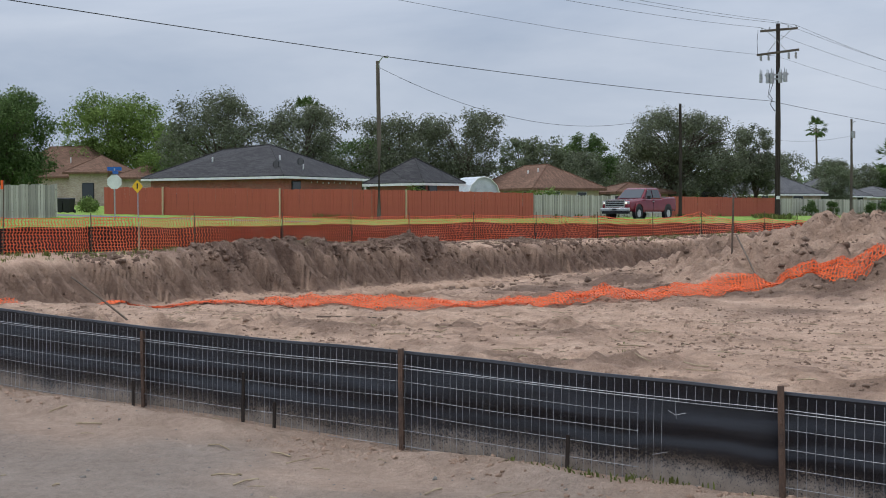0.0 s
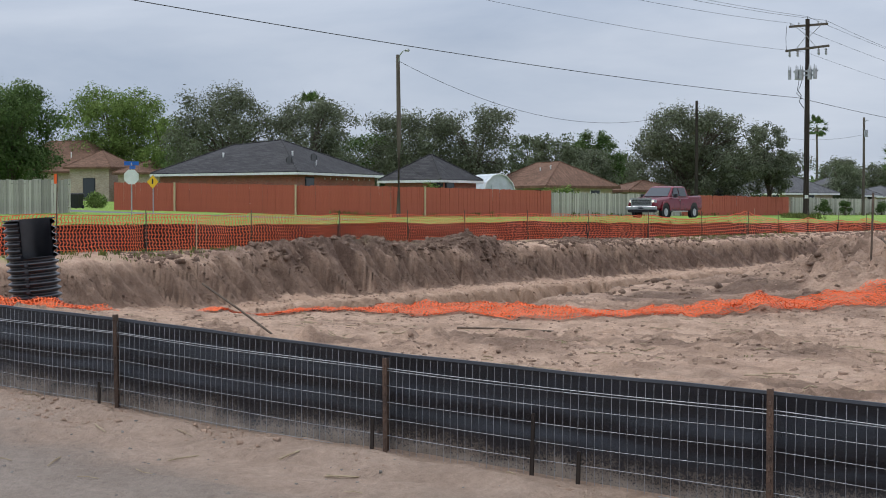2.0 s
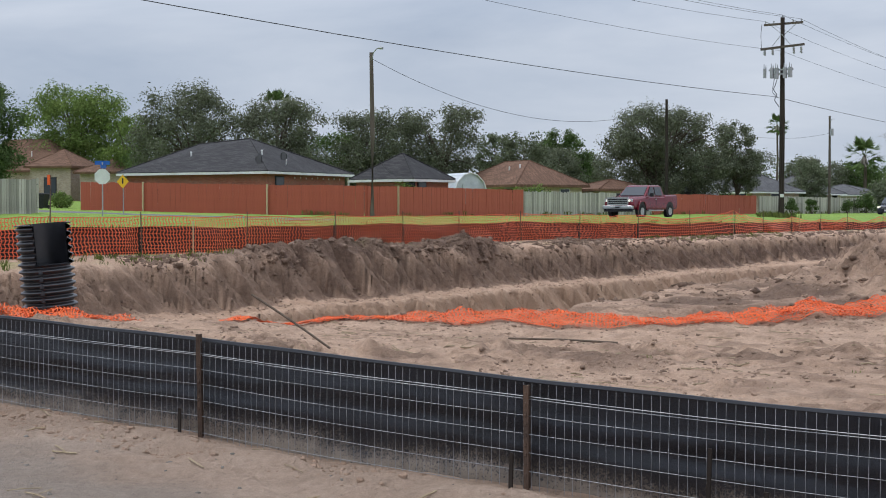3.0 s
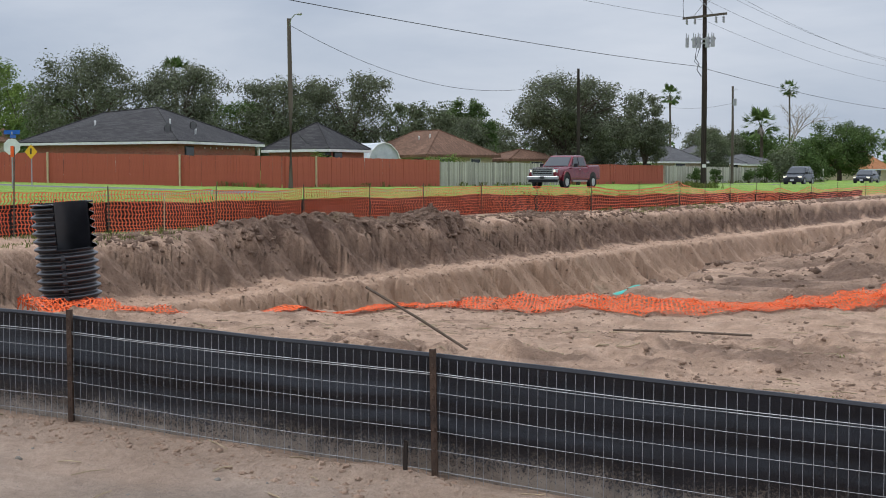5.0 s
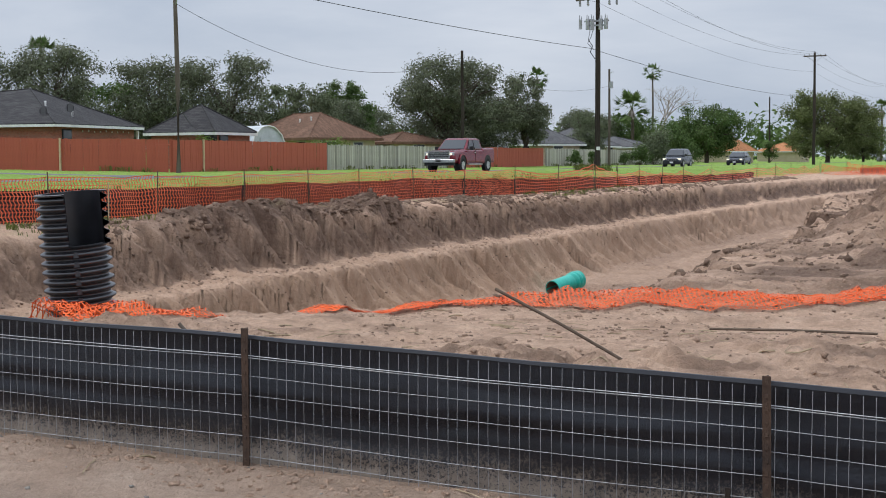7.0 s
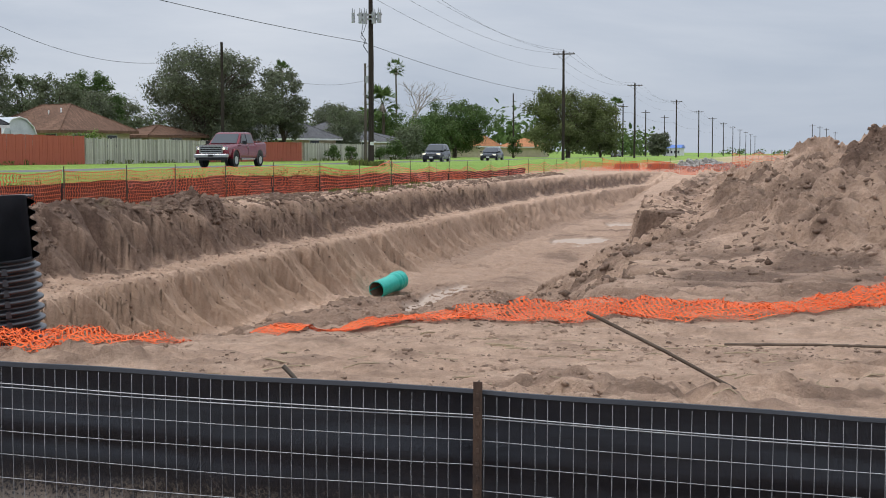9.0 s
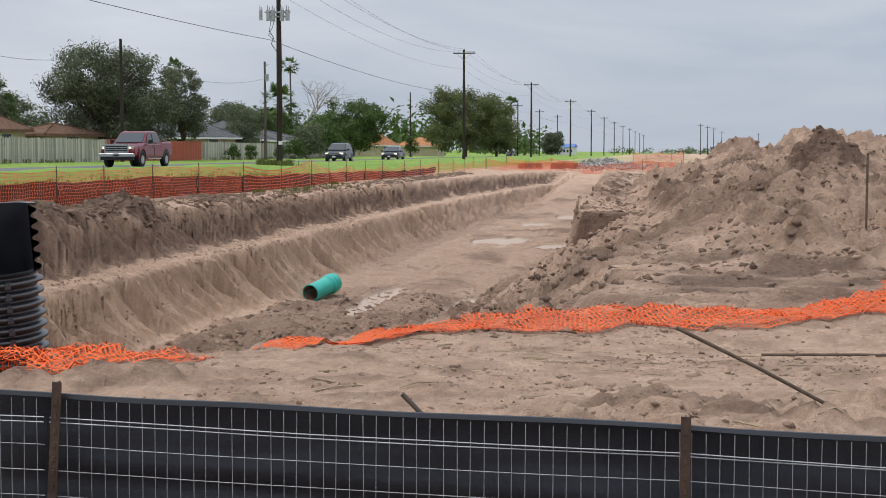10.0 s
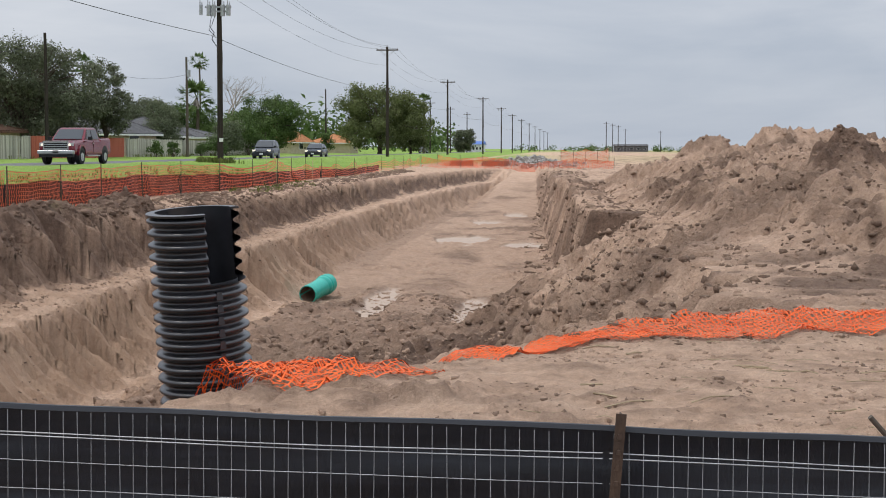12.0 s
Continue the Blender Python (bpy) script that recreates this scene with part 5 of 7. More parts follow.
# ---- houses ----
def hip_house(name, label, x0, x1, y0, y1, eave, ridge, wall, roof, over=0.5, along="x", openings=(), trim=None, rz=0.0, vents=(), ridge_ends=None):
    cx, cy = (x0 + x1) / 2, (y0 + y1) / 2
    zb = min(gz(cx, cy), gz(x0, y0), gz(x1, y0)) - 0.1
    hs = thing(name, label, "house", at=(cx, cy, zb), rz=rz)
    w, d = x1 - x0, y1 - y0
    he, hr = eave - zb, ridge - zb
    t = 0.2
    walls = Geo()
    for c, s in (((0, -d / 2 + over + t / 2, he / 2), (w - 2 * over, t, he)), ((0, d / 2 - over - t / 2, he / 2), (w - 2 * over, t, he)),
                 ((-w / 2 + over + t / 2, 0, he / 2), (t, d - 2 * over - 2 * t, he)), ((w / 2 - over - t / 2, 0, he / 2), (t, d - 2 * over - 2 * t, he))):
        walls.box(c, s)
    part("wall", walls, wall, hs)
    run = min(w, d) / 2
    rw, rd = max(w / 2 - run, 0.02), max(d / 2 - run, 0.02)
    e = [(-w / 2, -d / 2, he), (w / 2, -d / 2, he), (w / 2, d / 2, he), (-w / 2, d / 2, he)]
    if along == "x":
        r0, r1 = (-rw, 0, hr), (rw, 0, hr)
        if ridge_ends:
            r0, r1 = (ridge_ends[0], 0, hr - ridge_ends[2]), (ridge_ends[1], 0, hr)
    else:
        r0, r1 = (0, -rd, hr), (0, rd, hr)
    g = Geo()
    up = [(p[0], p[1], p[2] + 0.06) for p in e]
    if along == "x":
        g.add(e + up + [r0, r1], [(3, 2, 1, 0), (4, 5, 9, 8), (6, 7, 8, 9), (5, 6, 9), (7, 4, 8), (0, 1, 5, 4), (1, 2, 6, 5), (2, 3, 7, 6), (3, 0, 4, 7)])
        hips = [(up[0], r0), (up[3], r0), (up[1], r1), (up[2], r1), (r0, r1)]
    else:
        g.add(e + up + [r0, r1], [(3, 2, 1, 0), (5, 6, 9, 8), (7, 4, 8, 9), (4, 5, 8), (6, 7, 9), (0, 1, 5, 4), (1, 2, 6, 5), (2, 3, 7, 6), (3, 0, 4, 7)])
        hips = [(up[0], r0), (up[1], r0), (up[2], r1), (up[3], r1), (r0, r1)]
    ro = part("roof", g, roof, hs)
    for a, b in hips:
        part("ridge_cap", Geo().tube([Vector(a) + Vector((0, 0, 0.01)), Vector(b) + Vector((0, 0, 0.01))], 0.055, 5), roof, ro)
    fa = trim or M_WHITE
    for c, s in (((0, -d / 2 - 0.015, he - 0.08), (w + 0.06, 0.03, 0.17)), ((0, d / 2 + 0.015, he - 0.08), (w + 0.06, 0.03, 0.17)), ((w / 2 + 0.015, 0, he - 0.08), (0.03, d, 0.17)), ((-w / 2 - 0.015, 0, he - 0.08), (0.03, d, 0.17))):
        part("fascia", Geo().box(c, s), fa, hs, "painted eaves board")
    for side, s, zc, ow, oh, kind in openings:
        win = Geo()
        if side == "s":
            c, fr, gl = (s, -d / 2 + over - 0.02, zc), (ow + 0.16, 0.06, oh + 0.16), (ow, 0.05, oh)
            off = Vector((0, -0.03, 0))
        else:
            c, fr, gl = (w / 2 - over + 0.02, s, zc), (0.06, ow + 0.16, oh + 0.16), (0.05, ow, oh)
            off = Vector((0.03, 0, 0))
        win.box(c, fr)
        wo = part("window" if kind == "w" else "door", win, M_WHITE if kind == "w" else M_CABLE, hs)
        part("pane", Geo().box(Vector(c) + off, gl), M_GLASS, wo)
    for vx, vy, vh in vents:
        f = 1 - max(abs(vy) / (d / 2), (abs(vx) - rw) / (w / 2 - rw) if abs(vx) > rw else 0)
        zz = he + (hr - he) * f
        v = Geo().rod((vx, vy, zz - 0.1), (vx, vy, zz + vh), 0.06, 0.06, 8)
        v.rod((vx, vy, zz + vh - 0.02), (vx, vy, zz + vh + 0.05), 0.09, 0.05, 8)
        part("vent_pipe", v, M_WHITE, ro)
    return hs


h1 = hip_house("house", "red brick house with charcoal hipped roof and white eaves", -62.7, -49.3, 67.0, 77.9, 4.05, 6.62, M_BRICKRED, M_ROOFBLACK, rz=6.0, ridge_ends=(-3.4, 1.2, 0.3),
               openings=[("e", -3.4, 1.75, 0.9, 1.5, "d"), ("s", 2.0, 1.25, 1.2, 1.0, "w"), ("s", -3.5, 1.25, 1.2, 1.0, "w")], vents=[(5.5, -1.6, 0.35), (-2.0, -2.8, 0.3), (4.0, -2.4, 0.3), (-6.2, -0.6, 0.3)])


def dish(parent, x, y, z, s):
    g = Geo()
    rings = []
    for k in range(5):
        r = 0.30 * k / 4
        rings.append([(x + r * math.cos(a) * 0.8, y - 0.12 * (r / 0.30) ** 2 + r * math.cos(a) * 0.3, z + r * math.sin(a)) for a in [2 * math.pi * i / 14 for i in range(14)]])
    g.loft(rings, True)
    part("satellite_dish", g, M_ROOFGREY, parent, "dark grey satellite dish on the roof")
    part("dish_mast", Geo().tube([(x, y + 0.1, z), (x, y + 0.15, z - 0.35), (x + s * 0.1, y + 0.2, z - 0.75)], 0.03, 5), M_STEEL, parent)


dish(h1, 5.0, -4.0, 3.75, 1)
dish(h1, 5.8, -2.2, 4.0, -1)
for k in range(9):
    part("string_light", Geo().rod((6.25, -1.6 + 0.72 * k, 2.45 + 0.03 * math.sin(k * 2)), (6.25, -1.6 + 0.72 * k, 2.56 + 0.03 * math.sin(k * 2)), 0.05, 0.03, 6), M_WHITE, h1)
part("porch_post", Geo().box((6.4, 5.1, 1.3), (0.14, 0.14, 2.7)), M_WHITE, h1, "white porch post")

hip_house("small_house", "small red outbuilding with charcoal hipped roof", -44.9, -39.3, 71.7, 76.4, 3.48, 5.3, M_BRICKRED, M_ROOFBLACK, over=0.35, rz=-2, ridge_ends=(-0.1, 0.1, 0.0), openings=[("e", -1.0, 1.5, 0.8, 1.6, "d"), ("s", 2.2, 1.5, 0.8, 1.5, "d")])
hip_house("house", "tan stucco house with brown hipped roof", -56.0, -44.4, 98.4, 106.0, 3.5, 5.73, M_STUCCO, M_ROOFBROWN, trim=M_ROOFBROWN, rz=-26, openings=[("s", 4.0, 1.6, 1.3, 1.1, "w"), ("s", 0.5, 1.6, 1.0, 1.1, "w"), ("e", -1.5, 1.6, 1.4, 1.1, "w"), ("e", 1.5, 1.6, 0.9, 1.0, "w")], vents=[(1, -1.4, 0.25), (2.4, -1.2, 0.3)])
hip_house("annexe", "low brown roofed end of the stucco house", -46.5, -41.0, 104.5, 111.0, 3.2, 4.15, M_STUCCO, M_ROOFBROWN, trim=M_ROOFBROWN, rz=-26, openings=[("e", 0, 1.5, 1.2, 0.9, "w")])
hip_house("house", "pale brick house with steep brown roof", -122.0, -108.0, 96.5, 105.5, 5.7, 9.4, M_BRICKTAN, M_ROOFBROWN, trim=M_ROOFBROWN, rz=18, openings=[("s", -1.5, 1.6, 1.2, 1.8, "w"), ("s", 4.5, 1.6, 1.3, 1.3, "w"), ("e", 0.0, 1.6, 1.2, 1.2, "w")], vents=[(2.0, -2.5, 0.6)])
hip_house("house_entrance", "raised entrance bay of the pale brick house", -110.5, -104.5, 96.5, 103.0, 6.1, 8.1, M_BRICKTAN, M_ROOFBROWN, trim=M_ROOFBROWN, rz=18, openings=[("s", 0.0, 1.5, 1.4, 2.2, "d")])
hip_house("house_wing", "low wing of the pale brick house", -104.0, -95.0, 98.0, 106.0, 5.4, 7.4, M_BRICKTAN, M_ROOFBROWN, trim=M_ROOFBROWN, rz=18, openings=[("s", 0.0, 1.5, 1.4, 1.2, "w")])
hip_house("house", "grey roofed house behind weathered fence", -48.7, -37.7, 133.8, 140.8, 3.26, 5.2, M_BRICKTAN, M_ROOFGREY, rz=-30, openings=[("s", 3.5, 1.6, 1.1, 1.0, "w"), ("s", 0.5, 1.6, 1.1, 1.0, "w"), ("e", 0, 1.6, 1.2, 1.0, "w")])
hip_house("house", "grey roofed house further along the road", -47.0, -38.5, 147.0, 155.0, 3.2, 5.3, M_STUCCO, M_ROOFGREY, rz=-10, openings=[("e", -2, 1.6, 1.2, 1.0, "w"), ("e", 2, 1.6, 1.2, 1.0, "w")])
hip_house("house", "low grey roofed house behind shrubs", -49.0, -38.5, 165.0, 176.0, 3.2, 4.6, M_STUCCO, M_ROOFGREY, openings=[("e", 0, 1.6, 1.2, 1.0, "w")])
hip_house("house", "house with steep orange clay roof", -49.4, -37.4, 220.0, 228.0, 2.9, 6.1, M_STUCCO, M_ROOFORANGE, rz=-17, openings=[("e", 0, 1.4, 1.2, 1.0, "w")])
hip_house("house", "low house with orange clay roof", -44.3, -35.3, 261.5, 272.5, 3.0, 4.7, M_STUCCO, M_ROOFORANGE, openings=[("e", 0, 1.4, 1.2, 1.0, "w")])
hip_house("house", "brown roofed house across the side street", -92.0, -80.0, 104.0, 113.0, 4.8, 7.0, M_BRICKTAN, M_ROOFBROWN, rz=12)


def barrel_shed(x, y, w, l, h, rz, wall_mat, roof_mat, label):
    z = gz(x, y)
    sh = thing("garden_shed", label, "shed", at=(x, y, z), rz=rz, group="garden sheds")
    prof = [(-0.5, 0.0), (-0.5, 0.55), (-0.40, 0.78), (-0.2, 0.95), (0, 1.0), (0.2, 0.95), (0.40, 0.78), (0.5, 0.55), (0.5, 0.0)]
    body = Geo().loft([[(px * w, s * (l / 2 - 0.08), pz * h) for px, pz in prof] for s in (-1, 1)])
    part("wall", body, wall_mat, sh)
    r = Geo()
    po = [(px * 1.06 * w, pz * h + (0.03 if pz > 0.5 else 0)) for px, pz in prof[1:-1]]
    pi = [(px * 1.0 * w, pz * h - 0.02) for px, pz in prof[1:-1]][::-1]
    r.loft([[(px, s * l / 2, pz) for px, pz in po + pi] for s in (-1, 1)])
    part("roof", r, roof_mat, sh)
    tr = Geo().tube([(px * 1.03 * w, -l / 2 - 0.02, pz * h + 0.01) for px, pz in prof[1:-1]], 0.05, 5)
    part("trim", tr, M_WHITE, sh)
    part("door", Geo().box((0, -l / 2 + 0.05, h * 0.36), (w * 0.5, 0.06, h * 0.7)), wall_mat, sh)
    return sh


barrel_shed(-44.2, 84.2, 2.6, 3.8, 3.0, 60, M_METALSHED, M_METALSHED, "pale ribbed metal shed with barrel roof")
barrel_shed(-39.2, 116.5, 2.2, 4.0, 2.6, 48, M_METALSHED, M_ROOFBLACK, "small grey barn-roofed shed with dark roof")


# ---- plants ----
def leaf_cloud(seed, blobs, count, size, name, mat):
    """Many small leaf sprays, most of them near the outside of uneven clumps: blobs of (centre, radius, flatness)."""
    rng = np.random.default_rng(seed)
    c, r, sz = np.array([b[0] for b in blobs], float), np.array([b[1] for b in blobs]), np.array([b[2] for b in blobs])
    i = np.repeat(np.arange(len(r)), np.maximum(3, (count * r ** 2 / (r ** 2).sum()).astype(int)))
    n = len(i)
    d = rng.normal(0, 1, (n, 3))
    d /= np.linalg.norm(d, axis=1)[:, None]
    k = rng.random(n) ** 0.45 * (1 + np.maximum(0, rng.normal(0, 0.10, n)))
    ph = c[i]
    k = k * (1 + 0.24 * np.sin(d[:, 0] * 5.1 + ph[:, 0] * 3) * np.sin(d[:, 1] * 4.3 + ph[:, 1] * 3) + 0.14 * np.sin(d[:, 2] * 9 + d[:, 0] * 7 + ph[:, 2] * 5))
    p = c[i] + d * (r[i] * k)[:, None] * np.stack([np.ones(n), np.ones(n), sz[i]], -1)
    nm = d + rng.normal((0, 0, 0.5), 0.55, (n, 3))
    nm /= np.linalg.norm(nm, axis=1)[:, None]
    u = np.cross(nm, rng.normal(0, 1, (n, 3)))
    u /= np.linalg.norm(u, axis=1)[:, None]
    s = (size * rng.uniform(0.4, 1.15, n))[:, None]
    w, u, up = np.cross(nm, u) * s * 0.5, u * s, nm * s * 0.28
    return many(name, np.stack([p - u, p - w + up, p + u, p + w + up], 1), np.array([[0, 1, 2, 3]]), mat)


def tree(x, y, top, width, label, leaf, seed, low=0.25, count=9000, size=0.22, tall=0.75, trunks=1, lean=0.0, name="tree"):
    rnd = random.Random(seed)
    z = gz(x, y)
    H = top - z
    t = thing(name, label, "tree", at=(x, y, z), group="trees")
    zc = H * (low + (1 - low) / 2)
    rx, rz_ = width / 2, H * (1 - low) / 2
    blobs = []
    for i in range(105):
        a, b = rnd.uniform(0, 6.28), rnd.uniform(-0.95, 1.0)
        k = rnd.uniform(0.35, 0.90) * (1 + 0.08 * math.sin(3 * a + seed) + 0.06 * math.sin(7 * a + 2 * seed + 3 * b))
        cc = (k * rx * math.cos(a) * math.sqrt(max(0.05, 1 - 0.6 * b * b)) + lean * b, k * rx * math.sin(a) * math.sqrt(max(0.05, 1 - 0.6 * b * b)), zc + (0.84 + 0.08 * math.sin(5 * a + seed)) * rz_ * b)
        blobs.append((cc, rnd.uniform(0.13, 0.28) * min(rx, rz_ * 1.3), tall))
    blobs.append(((0, 0, zc - 0.1 * rz_), min(rx, rz_) * 0.72, 1.0))
    blobs.append(((0.3 * rx, 0, zc - 0.3 * rz_), min(rx, rz_) * 0.6, 0.9))
    blobs.append(((-0.3 * rx, 0, zc - 0.3 * rz_), min(rx, rz_) * 0.6, 0.9))
    g = Geo()
    for j in range(trunks):
        a = 2.1 * j + seed
        ox, oy = (0.35 * math.cos(a), 0.35 * math.sin(a)) if trunks > 1 else (0, 0)
        r = 0.05 * width ** 0.75
        tp = Vector((ox * 3.2, oy * 3.2, zc))
        g.tube([(ox, oy, -0.2), (ox * 1.6 + 0.1, oy * 1.6, H * low * 0.6), tp], [r * 1.25, r, r * 0.55], 8)
        for bl in rnd.sample(blobs, 26):
            c = Vector(bl[0])
            mid = tp.lerp(c, 0.5) + Vector((0, 0, -0.3))
            s0 = Vector((ox * 1.6 + 0.1, oy * 1.6, H * low * 0.6)).lerp(tp, rnd.uniform(0.1, 0.9))
            g.tube([s0, mid, c], [r * 0.36, r * 0.2, r * 0.05], 5)
    part("trunk", g, M_BARK, t)
    part("crown", leaf_cloud(seed, blobs, int(count * 2.4), size * 0.55, "crown", leaf), leaf, t)
    return t


OAK, LIGHT = "broad dark green live oak behind the fences", "bright green leafy tree behind the houses"
tree(-41.5, 112.5, 11.2, 13.6, "broad dark live oak with several trunks", M_LEAFDARK, 1, low=0.14, count=17000, size=0.25, trunks=3)
tree(-36.8, 119.5, 10.0, 5.2, "slim dark oak beside the broad live oak", M_LEAFDARK, 2, low=0.15, count=5500, size=0.24)
tree(-61.5, 96.5, 10.6, 9.5, OAK, M_LEAFDARK, 3, low=0.1, count=9500, size=0.26)
tree(-58.4, 102.5, 11.4, 9.5, OAK, M_LEAFDARK, 33, low=0.1, count=9500, size=0.26)
tree(-53.5, 108.5, 8.8, 6.0, "grey green wispy tree beside the oaks", M_LEAFGREY, 34, low=0.1, count=3500, size=0.28)
tree(-72.8, 84.8, 12.4, 11.5, OAK, M_LEAFDARK, 4, low=0.08, count=13000, size=0.26)
tree(-66.5, 89.0, 11.6, 10.0, OAK, M_LEAFDARK, 5, low=0.08, count=10500, size=0.26)
tree(-69.0, 100.0, 8.8, 9.0, OAK, M_LEAFMID, 35, low=0.08, count=7000, size=0.28)
tree(-114.1, 106.8, 16.2, 14.0, LIGHT, M_LEAFLIGHT, 6, low=0.08, count=15000, size=0.33)
tree(-98.0, 100.5, 12.0, 5.6, LIGHT, M_LEAFLIGHT, 7, low=0.08, count=4500, size=0.28)
tree(-88.0, 96.5, 9.5, 9.0, OAK, M_LEAFMID, 36, low=0.05, count=7000, size=0.28)
tree(-75.5, 64.0, 11.4, 9.6, "grey green tree at the street corner", M_LEAFMID, 8, low=0.08, count=13000, size=0.25)
tree(-84.0, 68.0, 12.4, 9.0, LIGHT, M_LEAFLIGHT, 9, low=0.08, count=9000, size=0.27)
tree(-60.7, 115.5, 9.4, 5.4, "thin wispy grey green tree", M_LEAFGREY, 10, low=0.2, count=2200, size=0.32)
tree(-60.7, 128.0, 10.2, 6.8, "dense fresh green tree behind brown roof", M_LEAFMID, 11, low=0.08, count=8500, size=0.27)
tree(-39.5, 203.0, 9.7, 13.8, "round mid green tree near the far houses", M_LEAFMID, 12, low=0.05, count=11000, size=0.34)
tree(-47.5, 190.0, 8.2, 9.0, "round mid green tree near the far houses", M_LEAFMID, 13, low=0.05, count=6000, size=0.34)
tree(-27.5, 240.0, 12.8, 17.5, "large olive green tree beside the road", M_LEAFOLIVE, 14, low=0.10, count=15000, size=0.40)
tree(-24.0, 258.0, 10.0, 9.0, "large olive green tree beside the road", M_LEAFOLIVE, 15, low=0.05, count=5000, size=0.42)
tree(-18.8, 330.0, 6.7, 6.4, "small dark tree beside the distant road", M_LEAFDARK, 16, low=0.05, count=3000, size=0.45)
tree(-38.4, 143.0, 6.9, 5.2, "pale green garden tree behind the fence", M_LEAFGREY, 17, low=0.1, count=5200, size=0.2)
tree(-44.0, 158.0, 7.7, 6.5, OAK, M_LEAFDARK, 18, low=0.08, count=5500, size=0.28)
tree(-54.0, 152.0, 8.4, 9.0, OAK, M_LEAFDARK, 19, low=0.08, count=6500, size=0.3)
tree(-58.0, 172.0, 9.6, 10.0, OAK, M_LEAFDARK, 20, low=0.05, count=6500, size=0.3)
tree(-66.0, 142.0, 8.4, 10.0, OAK, M_LEAFDARK, 21, low=0.05, count=6500, size=0.3)
tree(-52.0, 186.0, 8.4, 9.0, OAK, M_LEAFDARK, 22, low=0.05, count=5500, size=0.3)
tree(-58.0, 122.0, 8.0, 8.0, OAK, M_LEAFDARK, 23, low=0.05, count=6000, size=0.28)


def shrub(x, y, w, h, label, leaf, seed, count=1500, size=0.12):
    rnd = random.Random(seed)
    z = gz(x, y)
    s = thing("shrub", label, "shrub", at=(x, y, z), group="shrubs")
    blobs = [((rnd.uniform(-0.35, 0.35) * w, rnd.uniform(-0.35, 0.35) * w, h * rnd.uniform(0.25, 0.72)), rnd.uniform(0.22, 0.36) * min(w, h * 1.4), 0.9) for _ in range(9)]
    g = Geo()
    for b in blobs[:5]:
        g.tube([(0, 0, -0.05), Vector(b[0]) * 0.5, b[0]], [0.04, 0.03, 0.01], 5)
    part("stem", g, M_BARK, s)
    part("crown", leaf_cloud(seed, blobs, int(count * 1.4), size * 0.85, "crown", leaf), leaf, s)


shrub(-40.5, 72.0, 2.6, 2.7, "yellow green shrub showing above the red fence", M_LEAFLIGHT, 41)
shrub(-40.2, 88.0, 2.4, 2.7, "yellow green shrub showing above the red fence", M_LEAFLIGHT, 42)
shrub(-64.2, 63.0, 1.6, 1.3, "low bright green bush at the fence end", M_LEAFLIGHT, 43)
shrub(-34.5, 168.0, 6.5, 5.4, "large dark shrub overgrowing the fence", M_LEAFMID, 44, 5200, 0.2)
shrub(-35.0, 158.0, 4.0, 5.0, "pale green shrub overgrowing the fence", M_LEAFGREY, 45, 2600, 0.22)
shrub(-34.4, 150.0, 2.0, 2.6, "dark bush in front of the grey fence", M_LEAFMID, 46, 1200, 0.16)
shrub(-34.6, 128.0, 1.2, 1.9, "dark creeper on the grey fence", M_LEAFMID, 47, 600, 0.14)
shrub(-34.4, 133.0, 1.1, 2.0, "dark creeper on the grey fence", M_LEAFMID, 48, 600, 0.14)
shrub(-34.4, 144.0, 1.2, 2.0, "dark creeper on the grey fence", M_LEAFMID, 49, 600, 0.14)
shrub(-38.8, 117.5, 3.0, 2.6, "dark shrubs beside the small shed", M_LEAFMID, 50, 1800, 0.16)
shrub(-34.6, 226.5, 2.2, 4.2, "creeper climbing a service pole", M_LEAFMID, 51, 1200, 0.2)


